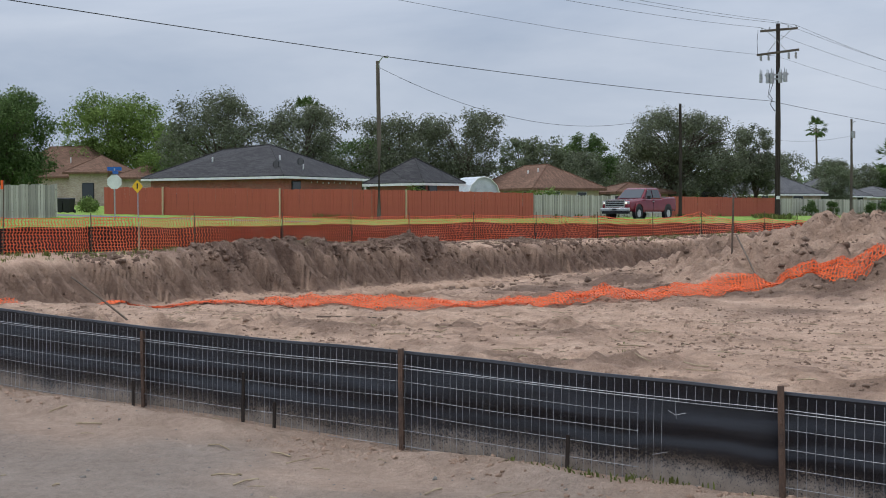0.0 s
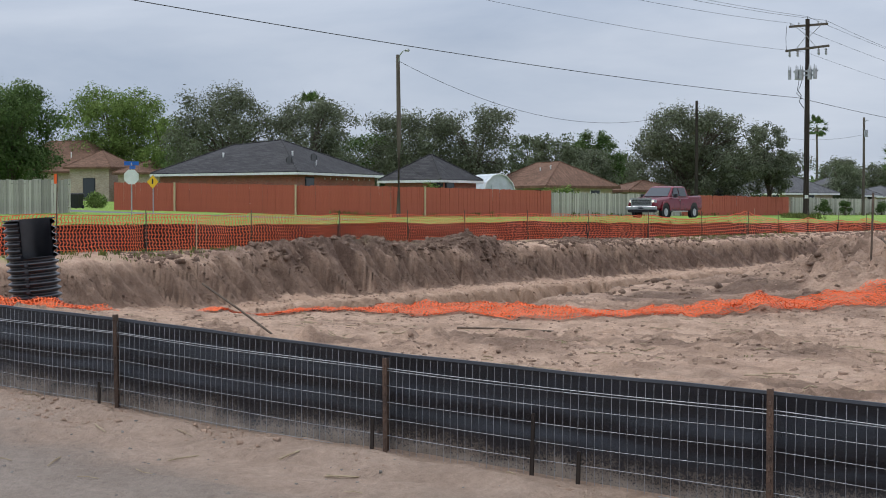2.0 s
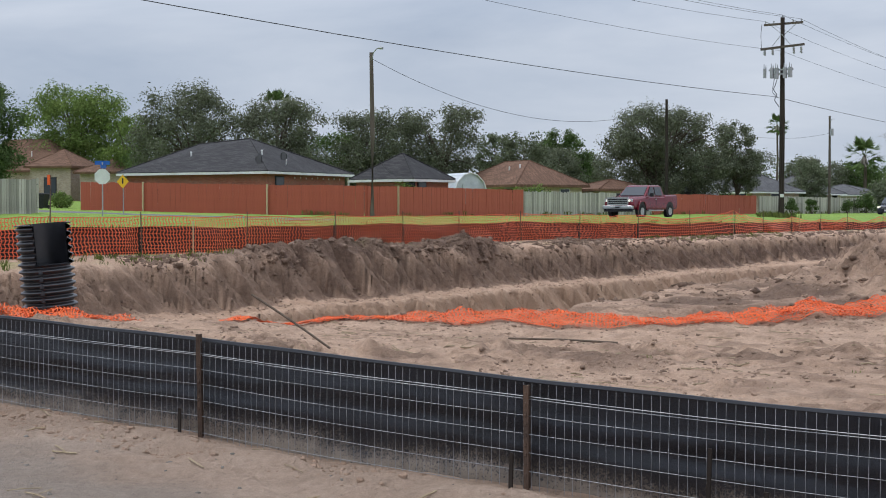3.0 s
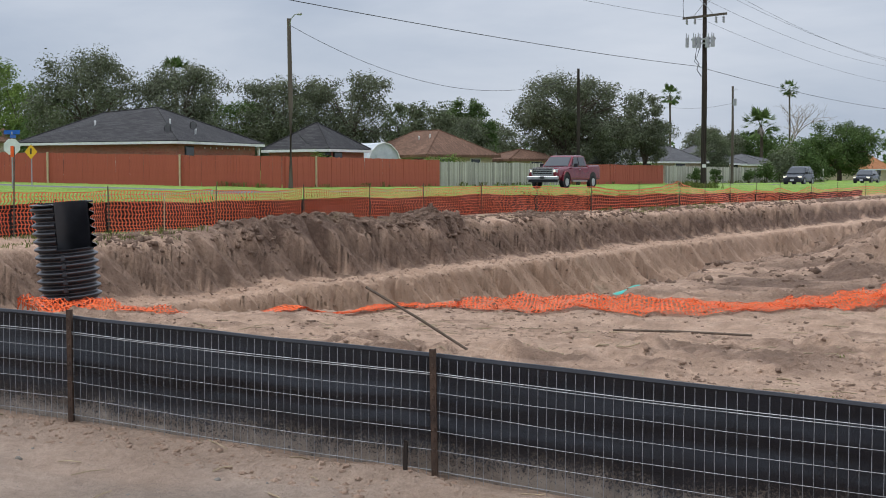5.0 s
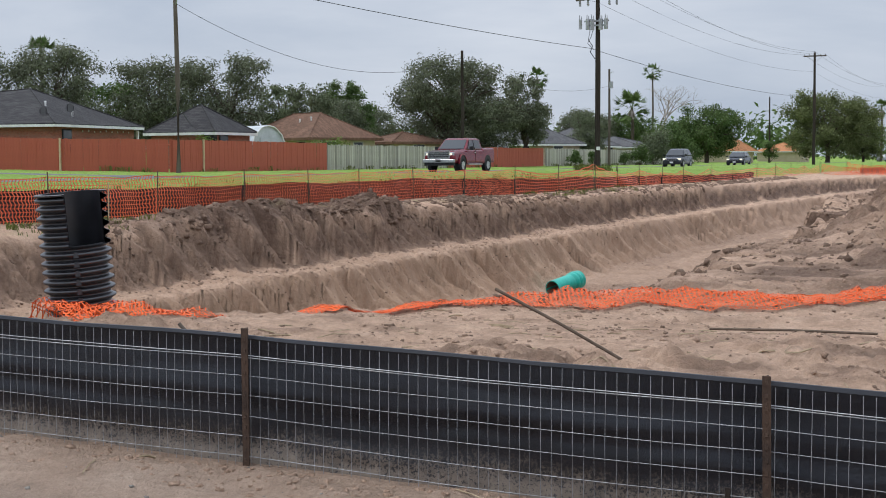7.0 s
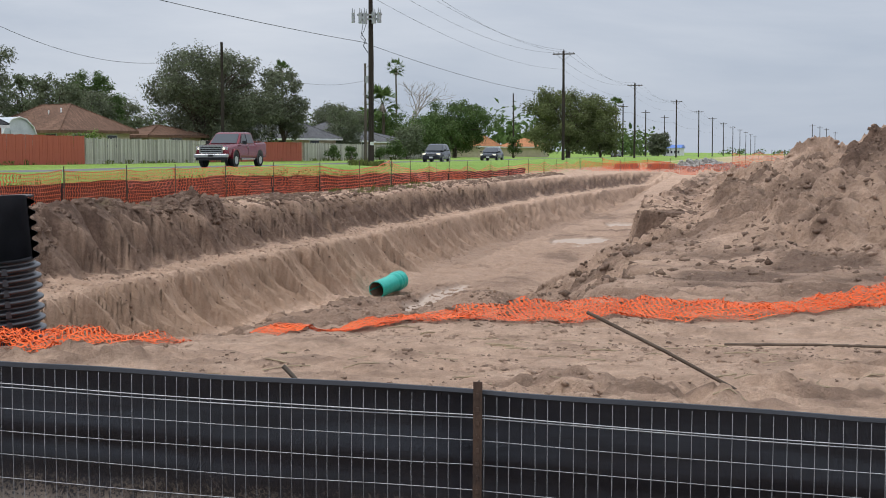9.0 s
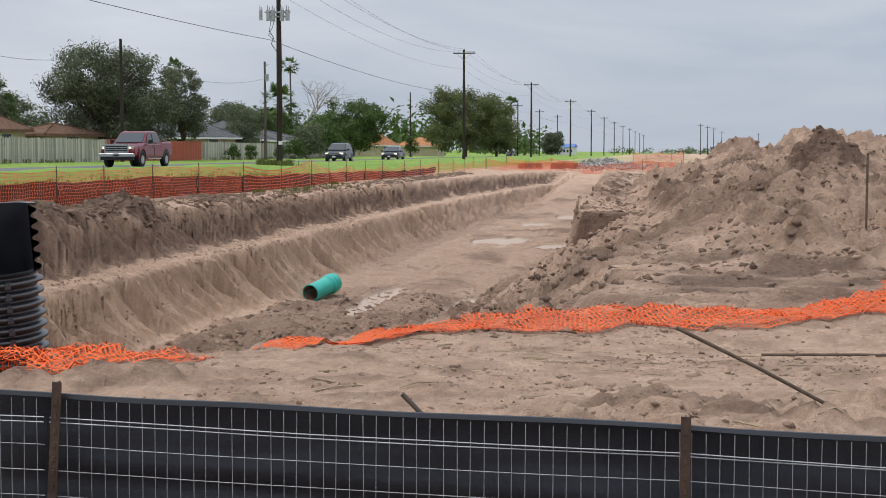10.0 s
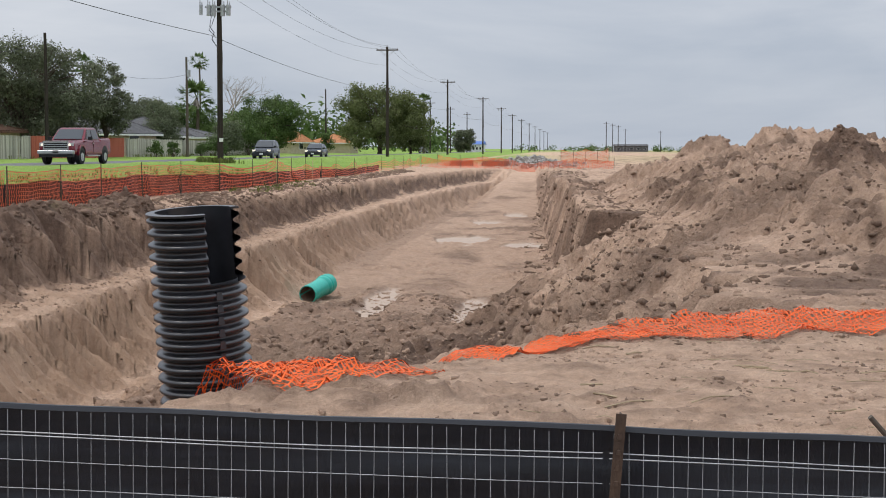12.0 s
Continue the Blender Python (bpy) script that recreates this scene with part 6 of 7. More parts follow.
def palm(x, y, top, label, seed, r=1.9):
    rnd = random.Random(seed)
    z = gz(x, y)
    H = top - z
    p = thing("palm_tree", label, "palm", at=(x, y, z), group="palms")
    part("trunk", Geo().tube([(0, 0, -0.2), (0.15, 0, H * 0.5), (0, 0, H - r)], [0.3, 0.22, 0.18], 8), M_BARK, p)
    g = Geo()
    for i in range(34):
        a = 2 * math.pi * i / 34 * 5 + rnd.uniform(-0.2, 0.2)
        el = rnd.uniform(-0.9, 1.2)
        d = Vector((math.cos(a) * math.cos(el), math.sin(a) * math.cos(el), math.sin(el)))
        c = Vector((0, 0, H - r))
        tip = c + d * r * 0.65
        side = d.cross(Vector((0, 0, 1)))
        side = side.normalized() if side.length > 0.05 else Vector((1, 0, 0))
        upv = side.cross(d).normalized()
        for j in range(9):
            b = (j - 4) / 4 * 1.15
            q = d * math.cos(b) + side * math.sin(b) * 0.8 + upv * 0.1
            e = tip + q * r * 0.55 + Vector((0, 0, -0.22 * r * abs(math.sin(b))))
            n = (side * math.cos(b) - d * math.sin(b)) * 0.06 * r
            g.add([tip, (tip + e) / 2 + n, e, (tip + e) / 2 - n], [(0, 1, 2, 3)])
        n = side * 0.03
        g.add([c - n, c + n, tip + n, tip - n], [(0, 1, 2, 3)])
    part("fronds", g, M_LEAFMID, p)
    sk = Geo()
    for i in range(40):
        a = rnd.uniform(0, 6.28)
        c = Vector((0, 0, H - r * rnd.uniform(0.95, 1.3)))
        e = c + Vector((math.cos(a) * 0.55, math.sin(a) * 0.55, -rnd.uniform(0.6, 1.3)))
        n = Vector((-math.sin(a), math.cos(a), 0)) * 0.15
        sk.add([c - n * 0.3, c + n * 0.3, e + n, e - n], [(0, 1, 2, 3)])
    part("dead_skirt", sk, M_BARE, p, "dry hanging fronds")
    return p


palm(-88.0, 262.0, 20.4, "tall fan palm far behind the houses", 61, 2.3)
palm(-76.4, 306.0, 23.5, "tall fan palm far behind the houses", 62, 2.2)
palm(-44.5, 181.0, 11.2, "shaggy fan palm behind a dead tree", 63, 2.6)
palm(-85.1, 109.7, 14.4, "fan palm rising behind live oaks", 64, 1.8)
palm(-24.0, 285.0, 13.4, "fan palm behind the olive tree", 65, 1.8)


def dead_tree(x, y, top):
    rnd = random.Random(7)
    z = gz(x, y)
    H = top - z
    t = thing("bare_tree", "leafless pale tree with fine twisting branches", "tree", at=(x, y, z))
    g = Geo()

    def grow(p, d, L, r, depth):
        pts, rs = [p], [r]
        for k in range(3):
            d = (d + Vector((rnd.gauss(0, 0.16), rnd.gauss(0, 0.16), rnd.gauss(0.04, 0.1)))).normalized()
            p = p + d * L / 3
            pts.append(p)
            rs.append(r * (1 - 0.16 * (k + 1)))
        g.tube(pts, rs, 5 if depth < 3 else 4)
        if depth < 5:
            for _ in range(3 if depth < 4 else 2):
                nd = (d + Vector((rnd.gauss(0, 0.55), rnd.gauss(0, 0.55), rnd.gauss(0.1, 0.35)))).normalized()
                grow(p, nd, L * rnd.uniform(0.55, 0.8), r * 0.52, depth + 1)

    grow(Vector((0, 0, -0.2)), Vector((0.05, 0, 1)), H * 0.34, 0.3, 0)
    part("trunk", g, M_BARE, t)


dead_tree(-38.7, 173.5, 12.6)


# ---- vehicles on the road ----
M_TYRE = plain("black_tyre_rubber", (0.012, 0.012, 0.012), (0.03, 0.03, 0.03), 6, 0.85, 0, 0.3, 60)
M_RIM = plain("bright_wheel_alloy", (0.45, 0.46, 0.47), (0.62, 0.63, 0.64), 6, 0.3, 0.7, 0.05, 60)
M_CHROME = plain("chrome_trim", (0.38, 0.39, 0.40), (0.5, 0.51, 0.52), 6, 0.28, 0.9, 0.02, 60)
M_REDPAINT = plain("dark_red_car_paint", (0.15, 0.014, 0.024), (0.19, 0.019, 0.032), 2, 0.16, 0.35, 0.02, 30, spec=0.6)
M_GREYPAINT = plain("dark_blue_grey_car_paint", (0.028, 0.033, 0.042), (0.045, 0.052, 0.064), 2, 0.22, 0.2, 0.02, 30, spec=0.6)
M_BLACKTRIM = plain("black_plastic_trim", (0.012, 0.012, 0.013), (0.025, 0.025, 0.026), 6, 0.5, 0, 0.1, 60)
M_SILVERPAINT = plain("pale_silver_car_paint", (0.42, 0.43, 0.44), (0.5, 0.51, 0.52), 2, 0.25, 0.3, 0.02, 30, spec=0.6)
lamp_k = Nodes("lit_headlight")
lamp_k.bsdf.inputs["Emission Color"].default_value = (1.0, 0.86, 0.62, 1)
lamp_k.bsdf.inputs["Emission Strength"].default_value = 0.7
M_HEADLIGHT = lamp_k.done((0.8, 0.78, 0.7), 0.2, 0, 0.5)


def ring8(x, hw, z0, z1, c=0.10, top=1.0):
    """A rounded upright section of a car body."""
    t = hw * top
    return [(x, -hw + c * 0.5, z0), (x, hw - c * 0.5, z0), (x, hw, z0 + c), (x, hw, (z0 + z1) / 2), (x, t, z1 - c), (x, t - c, z1), (x, -t + c, z1), (x, -t, z1 - c), (x, -hw, (z0 + z1) / 2), (x, -hw, z0 + c)]


def wheel(parent, x, y, r, w):
    g = Geo()
    s = 1 if y > 0 else -1
    prof = [(-w / 2, r * 0.62), (-w / 2, r * 0.93), (-w / 2 + 0.03, r), (w / 2 - 0.03, r), (w / 2, r * 0.93), (w / 2, r * 0.62)]
    n = 24
    g.loft([[(x + q * math.cos(2 * math.pi * i / n), y + o * s, r + q * math.sin(2 * math.pi * i / n)) for i in range(n)] for o, q in prof])
    wh = part("wheel", g, M_TYRE, parent)
    rim = Geo()
    rim.rod((x, y + s * (w / 2 - 0.03), r), (x, y + s * (w / 2 + 0.004), r), r * 0.60, r * 0.56, 20)
    for k in range(5):
        a = 2 * math.pi * k / 5
        rim.box((x + 0.32 * r * math.cos(a), y + s * (w / 2 + 0.012), r + 0.32 * r * math.sin(a)), (r * 0.5, 0.02, r * 0.16), Matrix.Rotation(-a, 3, "Y"))
    part("rim", rim, M_RIM, wh)


def rounded(ob, width, steps=3):
    """Round the edges of a body part and shade it smoothly between them."""
    m = ob.modifiers.new("bevel", "BEVEL")
    m.width, m.segments, m.limit_method, m.angle_limit, m.harden_normals = width, steps, "ANGLE", radians(14), True
    ob.data.polygons.foreach_set("use_smooth", [True] * len(ob.data.polygons))
    return ob


def pane(parent, pts, mat=None, name="window"):
    a = [Vector(p) for p in pts]
    n = (a[1] - a[0]).cross(a[2] - a[0]).normalized() * 0.012
    k = len(a)
    g = Geo().loft([[p - n for p in a], [p + n for p in a]])
    return part(name, g, mat or M_GLASS, parent)


def pickup(at, rz):
    car = thing("pickup_truck", "dark red four-door pickup truck with chrome grille, headlights lit", "pickup truck", at=at, rz=rz)
    body = Geo()
    body.loft([ring8(2.92, 0.86, 0.62, 1.08, 0.14, 0.92), ring8(2.75, 0.95, 0.52, 1.20, 0.14, 0.95), ring8(1.35, 0.985, 0.48, 1.30, 0.12, 0.94), ring8(1.1, 0.985, 0.48, 1.30, 0.10, 0.96), ring8(-1.2, 0.985, 0.48, 1.30, 0.08, 0.97), ring8(-1.25, 0.985, 0.48, 1.36, 0.07, 0.98), ring8(-2.85, 0.98, 0.55, 1.40, 0.07, 0.98), ring8(-2.93, 0.95, 0.62, 1.36, 0.07, 0.98)])
    rounded(part("body", body, M_REDPAINT, car), 0.05)
    cab = Geo()
    cab.loft([[(1.25, -0.88, 1.26), (1.25, 0.88, 1.26), (-1.28, 0.90, 1.28), (-1.28, -0.90, 1.28)], [(0.48, -0.74, 1.86), (0.48, 0.74, 1.86), (-1.06, 0.75, 1.90), (-1.06, -0.75, 1.90)], [(0.28, -0.66, 1.94), (0.28, 0.66, 1.94), (-0.9, 0.67, 1.95), (-0.9, -0.67, 1.95)]])
    rounded(part("cabin", cab, M_REDPAINT, car), 0.05)
    pane(car, [(1.20, -0.76, 1.33), (1.20, 0.76, 1.33), (0.54, 0.66, 1.84), (0.54, -0.66, 1.84)], name="windscreen")
    for s in (1, -1):
        pane(car, [(0.86, s * 0.88, 1.34), (0.02, s * 0.895, 1.34), (0.02, s * 0.775, 1.83), (0.42, s * 0.775, 1.83)])
        pane(car, [(-0.08, s * 0.895, 1.34), (-1.0, s * 0.895, 1.34), (-0.92, s * 0.775, 1.84), (-0.08, s * 0.775, 1.83)])
        part("wing_mirror", Geo().box((0.78, s * 1.08, 1.36), (0.12, 0.22, 0.2)), M_BLACKTRIM, car)
        lamp = part("headlight", Geo().loft([[(2.90, s * 0.60, 0.90), (2.90, s * 0.60, 1.14), (2.80, s * 0.90, 1.12), (2.80, s * 0.90, 0.94)], [(2.955, s * 0.61, 0.92), (2.945, s * 0.61, 1.12), (2.84, s * 0.90, 1.10), (2.845, s * 0.90, 0.96)]]), M_CHROME, car, "clear headlight in a chrome housing")
        part("bulb", Geo().rod((2.90, s * 0.72, 1.02), (2.945, s * 0.72, 1.02), 0.07, 0.06, 12), M_HEADLIGHT, lamp, "lit bulb")
        part("fender", Geo().loft([[(1.82 + q * math.cos(a), s * 0.94, 0.48 + q * math.sin(a)) for q, a in ((0.50, 0.0), (0.50, 0.6), (0.50, 1.2), (0.50, 1.9), (0.50, 2.5), (0.50, 3.14), (0.58, 3.14), (0.58, 2.5), (0.58, 1.9), (0.58, 1.2), (0.58, 0.6), (0.58, 0.0))], [(1.82 + q * math.cos(a), s * 1.03, 0.48 + q * math.sin(a)) for q, a in ((0.50, 0.0), (0.50, 0.6), (0.50, 1.2), (0.50, 1.9), (0.50, 2.5), (0.50, 3.14), (0.58, 3.14), (0.58, 2.5), (0.58, 1.9), (0.58, 1.2), (0.58, 0.6), (0.58, 0.0))]]), M_REDPAINT, car)
        part("door_seam", Geo().box((0.0, s * 0.984, 0.92), (0.015, 0.02, 0.66)), M_BLACKTRIM, car)
        part("fog_lamp", Geo().box((2.96, s * 0.66, 0.60), (0.06, 0.16, 0.1)), M_HEADLIGHT, car)
        part("running_board", Geo().box((0.1, s * 0.98, 0.46), (2.0, 0.14, 0.07)), M_CHROME, car)
        for x in (1.82, -1.85):
            part("wheel_arch", Geo().rod((x, s * 0.80, 0.50), (x, s * 0.992, 0.50), 0.50, 0.49, 22), M_BLACKTRIM, car)
            wheel(car, x, s * 0.87, 0.40, 0.27)
        part("door_handle", Geo().box((0.05, s * 0.99, 1.12), (0.22, 0.03, 0.04)), M_CHROME, car)
    gr = part("grille", Geo().box((2.90, 0, 0.98), (0.08, 1.22, 0.38)), M_BLACKTRIM, car, "dark grille with chrome bars")
    for z in (0.82, 0.93, 1.04, 1.14):
        part("grille_bar", Geo().box((2.95, 0, z), (0.03, 1.2, 0.035)), M_CHROME, gr)
    for c, sz in (((2.93, 0, 1.20), (0.08, 1.30, 0.05)), ((2.93, 0, 0.79), (0.08, 1.30, 0.05)), ((2.93, 0.64, 0.99), (0.08, 0.05, 0.42)), ((2.93, -0.64, 0.99), (0.08, 0.05, 0.42))):
        part("grille_frame", Geo().box(c, sz), M_CHROME, gr, "chrome grille surround")
    rounded(part("bumper", Geo().box((2.92, 0, 0.64), (0.20, 1.94, 0.20)), M_CHROME, car, "chrome front bumper"), 0.05)
    part("air_dam", Geo().box((2.84, 0, 0.48), (0.16, 1.8, 0.18)), M_BLACKTRIM, car)
    part("number_plate", Geo().box((3.01, 0, 0.66), (0.02, 0.31, 0.14)), M_WHITE, car)
    bed = Geo().box((-2.05, 0, 1.415), (1.5, 1.6, 0.02))
    part("bed_cover", bed, M_BLACKTRIM, car)
    return car


def small_car(at, rz, name, label, category, paint, L, W, H, hood, lit=True, suv=True):
    car = thing(name, label, category, at=at, rz=rz)
    f, b = L / 2, -L / 2
    body = Geo()
    body.loft([ring8(f, W * 0.40, 0.38, hood * 0.72, 0.10, 0.9), ring8(f - 0.18, W * 0.47, 0.26, hood * 0.88, 0.12, 0.92), ring8(f - 0.95, W * 0.5, 0.24, hood, 0.12, 0.92), ring8(0.2, W * 0.5, 0.24, hood + 0.06, 0.10, 0.95), ring8(b + 0.7, W * 0.5, 0.24, hood + 0.10, 0.10, 0.95), ring8(b + 0.12, W * 0.48, 0.28, hood + 0.08, 0.12, 0.94), ring8(b, W * 0.44, 0.36, hood - 0.05, 0.12, 0.94)])
    rounded(part("body", body, paint, car), 0.05)
    x1, x2, x3, x4 = f - 1.0, f - 1.75, b + (0.55 if suv else 1.15), b + (0.12 if suv else 0.55)
    hb = hood + 0.02
    wb, wt = W * 0.465, W * 0.375
    cab = Geo().loft([[(x1, -wb, hb), (x1, wb, hb), (x4, wb, hb + 0.05), (x4, -wb, hb + 0.05)], [(x2, -wt, H - 0.09), (x2, wt, H - 0.09), (x3, wt, H - 0.08), (x3, -wt, H - 0.08)], [(x2 - 0.3, -wt * 0.86, H), (x2 - 0.3, wt * 0.86, H), (x3 + 0.25, wt * 0.86, H - 0.01), (x3 + 0.25, -wt * 0.86, H - 0.01)]])
    rounded(part("cabin", cab, paint, car), 0.05)
    pane(car, [(x1 - 0.04, -wb * 0.9, hb + 0.05), (x1 - 0.04, wb * 0.9, hb + 0.05), (x2 + 0.04, wt * 0.92, H - 0.12), (x2 + 0.04, -wt * 0.92, H - 0.12)], name="windscreen")
    xm = (x1 + x4) / 2
    for s in (1, -1):
        pane(car, [(x1 - 0.25, s * (wb + 0.004), hb + 0.05), (xm, s * (wb + 0.004), hb + 0.06), (xm, s * (wt + 0.012), H - 0.13), (x2 - 0.05, s * (wt + 0.012), H - 0.13)])
        pane(car, [(xm - 0.08, s * (wb + 0.004), hb + 0.06), (x4 + 0.35, s * (wb + 0.004), hb + 0.10), (x3 + 0.1, s * (wt + 0.012), H - 0.14), (xm - 0.08, s * (wt + 0.012), H - 0.13)])
        part("wing_mirror", Geo().box((x1 - 0.25, s * (W * 0.56), hb + 0.08), (0.1, 0.2, 0.14)), M_BLACKTRIM, car)
        part("headlight", Geo().box((f - 0.14, s * W * 0.36, hood * 0.74), (0.22, 0.3, 0.15)), M_HEADLIGHT if lit else M_RIM, car, "lit headlight" if lit else "clear headlight")
        for x in (f - 0.85, b + 0.80):
            part("wheel_arch", Geo().rod((x, s * W * 0.38, 0.36), (x, s * (W * 0.503), 0.36), 0.40, 0.39, 22), M_BLACKTRIM, car)
            wheel(car, x, s * W * 0.44, 0.335, 0.22)
    part("grille", Geo().box((f - 0.03, 0, hood * 0.62), (0.1, W * 0.5, 0.2)), M_BLACKTRIM, car)
    part("grille_bar", Geo().box((f + 0.03, 0, hood * 0.64), (0.02, W * 0.48, 0.03)), M_CHROME, car)
    part("lower_bumper", Geo().box((f - 0.10, 0, 0.34), (0.22, W * 0.86, 0.2)), M_BLACKTRIM, car)
    part("number_plate", Geo().box((f + 0.03, 0, hood * 0.44), (0.02, 0.31, 0.14)), M_WHITE, car)
    return car


def on_road(x, y):
    return (x, y, gz(x, y) + 0.05)


pickup(on_road(-22.4, 71.0), -90)
small_car(on_road(-22.6, 121.0), -90, "crossover_car", "dark blue-grey crossover car with headlights lit", "car", M_GREYPAINT, 4.25, 1.78, 1.66, 0.98)
small_car(on_road(-22.4, 146.0), -90, "sedan_car", "dark sedan car driving on the road", "car", M_GREYPAINT, 4.7, 1.82, 1.45, 0.86, suv=False)
small_car(on_road(-25.4, 300.0), 90, "sedan_car", "pale silver car far along the road", "car", M_SILVERPAINT, 4.7, 1.82, 1.5, 0.86, lit=False, suv=False)
small_car((-84.5, 72.5, gz(-84.5, 72.5)), 40, "sedan_car", "dark car parked beside a house", "car", M_GREYPAINT, 4.6, 1.8, 1.45, 0.86, lit=False, suv=False)


def bin_thing(x, y, rz):
    z = gz(x, y)
    b = thing("rubbish_bin", "black wheeled rubbish bin by the street", "rubbish bin", at=(x, y, z), rz=rz, group="rubbish bins")
    part("tub", Geo().loft([[(-0.24, -0.26, 0.05), (0.24, -0.26, 0.05), (0.24, 0.26, 0.05), (-0.24, 0.26, 0.05)], [(-0.3, -0.36, 0.98), (0.3, -0.36, 0.98), (0.3, 0.36, 0.98), (-0.3, 0.36, 0.98)]]), M_BLACKTRIM, b)
    part("lid", Geo().box((0, 0.02, 1.02), (0.64, 0.78, 0.08), taper=0.85), M_BLACKTRIM, b)
    for s in (-1, 1):
        part("wheel", Geo().rod((s * 0.24, 0.30, 0.13), (s * 0.3, 0.30, 0.13), 0.13, None, 12), M_TYRE, b)


for x, y in ((-63.5, 58.0), (-62.6, 58.3), (-61.6, 58.6), (-60.9, 58.7)):
    bin_thing(x, y, 20)


# ---- far end of the works ----
def far_net(name, a, b, h, n, label, k):
    f = thing(name, label, "fence", group="distant nets")
    za, zb = gz(*a), gz(*b)

    def surf(u, v):
        x, y = a[0] + (b[0] - a[0]) * u, a[1] + (b[1] - a[1]) * u
        return (x + 0.1 * sn(u * 9, v * 2, k), y + 0.15 * sn(u * 7, v * 2, k + 1), gz(x, y) + v * h * (1 - 0.25 * abs(math.sin(u * n * 1.57))) + 0.02)

    part("net", net_mesh("net", surf, int(math.dist(a, b) / 0.14), 8, M_NETFAR, 0.011, 0.014), M_NETFAR, f)
    for i in range(n + 1):
        u = i / n
        x, y = a[0] + (b[0] - a[0]) * u, a[1] + (b[1] - a[1]) * u
        part("post", Geo().rod((x, y, gz(x, y) - 0.2), (x, y, gz(x, y) + h + 0.15), 0.02, None, 5), M_ROD, f)


far_net("safety_net_fence", (-6.8, 101.0), (7.5, 104.0), 0.72, 5, "orange plastic net across the end of the trench", 201)
far_net("safety_net_fence", (3.6, 125.0), (8.2, 132.0), 1.35, 4, "orange plastic net round a distant work area", 203)
far_net("safety_net_fence", (-6.5, 112.0), (-1.0, 112.5), 0.8, 3, "orange plastic net round a distant work area", 205)

g = Geo()
rnd = random.Random(9)
for _ in range(500):
    x, y = 0.8 + rnd.gauss(0, 1.6), 126 + rnd.gauss(0, 5.0)
    s = rnd.uniform(0.10, 0.35)
    hh = max(0.0, 0.9 - 0.25 * abs(x - 0.8) - 0.06 * abs(y - 126)) * rnd.random()
    g.box((x, y, gz(x, y) + hh + s * 0.3), (s, s * rnd.uniform(0.5, 1), s * rnd.uniform(0.4, 0.9)), Euler((rnd.random(), rnd.random(), rnd.random() * 3)).to_matrix())
solo("rubble_heap", g, plain("pale_broken_concrete", (0.26, 0.25, 0.23), (0.42, 0.40, 0.37), 2, 0.9, 0, 0.4, 30), "heap of pale broken concrete beside the works", "rubble", kind="stuff")

# concrete kerb blocks at the road edge
for x, y, l in ((-1.8, 113.5, 2.6), (-4.6, 113.0, 2.2)):
    solo("concrete_barrier", Geo().box((x, y, gz(x, y) + 0.2), (l, 0.5, 0.6), taper=0.8), plain("dark_wet_concrete", (0.09, 0.085, 0.075), (0.15, 0.14, 0.125), 2, 0.9, 0, 0.3, 30), "dark low concrete barrier beside the works", "barrier", group="low barriers")


def low_shed(x0, x1, y, h, label, mat, roof):
    z = gz(x0, y)
    b = thing("warehouse", label, "building", at=((x0 + x1) / 2, y, z))
    w = x1 - x0
    part("wall", Geo().box((0, 0, h / 2), (w, 20, h)), mat, b)
    part("roof", Geo().loft([[(-w / 2 - 0.4, -10.4, h), (-w / 2 - 0.4, 10.4, h), (-w / 2 - 0.4, 0, h + 1.0)], [(w / 2 + 0.4, -10.4, h), (w / 2 + 0.4, 10.4, h), (w / 2 + 0.4, 0, h + 1.0)]]), roof, b)
    for i in range(5):
        wn_ = part("window", Geo().box((-w / 2 + (i + 0.5) * w / 5, -10.03, h * 0.5), (w / 9, 0.1, h * 0.35)), M_WHITE, b)
        part("pane", Geo().box((-w / 2 + (i + 0.5) * w / 5, -10.08, h * 0.5), (w / 10, 0.08, h * 0.3)), M_GLASS, wn_)


low_shed(36, 54, 780, 3.2, "long low grey warehouse on the horizon", M_ROOFGREY, M_ROOFGREY)
low_shed(-23.5, -18.5, 420, 2.4, "blue and white roadside building far off", M_WHITE, M_SIGNBLUE)

# far woods along the horizon
rnd = random.Random(77)
blobs = []
for i in range(210):
    x = rnd.uniform(-420, 160)
    y = rnd.uniform(520, 900) if x > -30 else rnd.uniform(300, 620)
    h = rnd.uniform(4, 9) * 1.2
    if x > -30:
        y, h = rnd.uniform(880, 1250), rnd.uniform(2.2, 4.5)
    blobs.append(((x, y, gz(x, y) + h * 0.45), h * rnd.uniform(0.8, 1.5), 0.6))
tagged(new("far_woods", leaf_cloud(77, blobs, 26000, 1.0, "far_woods", M_LEAFMID)), "distant low green woods along the horizon", "woods", kind="stuff")

# far side poles
for i, (x, y) in enumerate(((22, 520), (30, 600), (-24, 300), (-23, 345), (-22, 395), (38, 700), (26, 560), (60, 760))):
    z = gz(x, y)
    p = thing("distant_pole", "slim dark pole far along the road", "utility pole", at=(x, y, z), group="distant poles")
    part("shaft", Geo().rod((0, 0, -0.2), (0, 0, 11.5), 0.17, 0.12, 7), M_POLE, p)
    part("crossarm", Geo().box((0, 0, 10.9), (2.2, 0.12, 0.14)), M_POLE2, p)


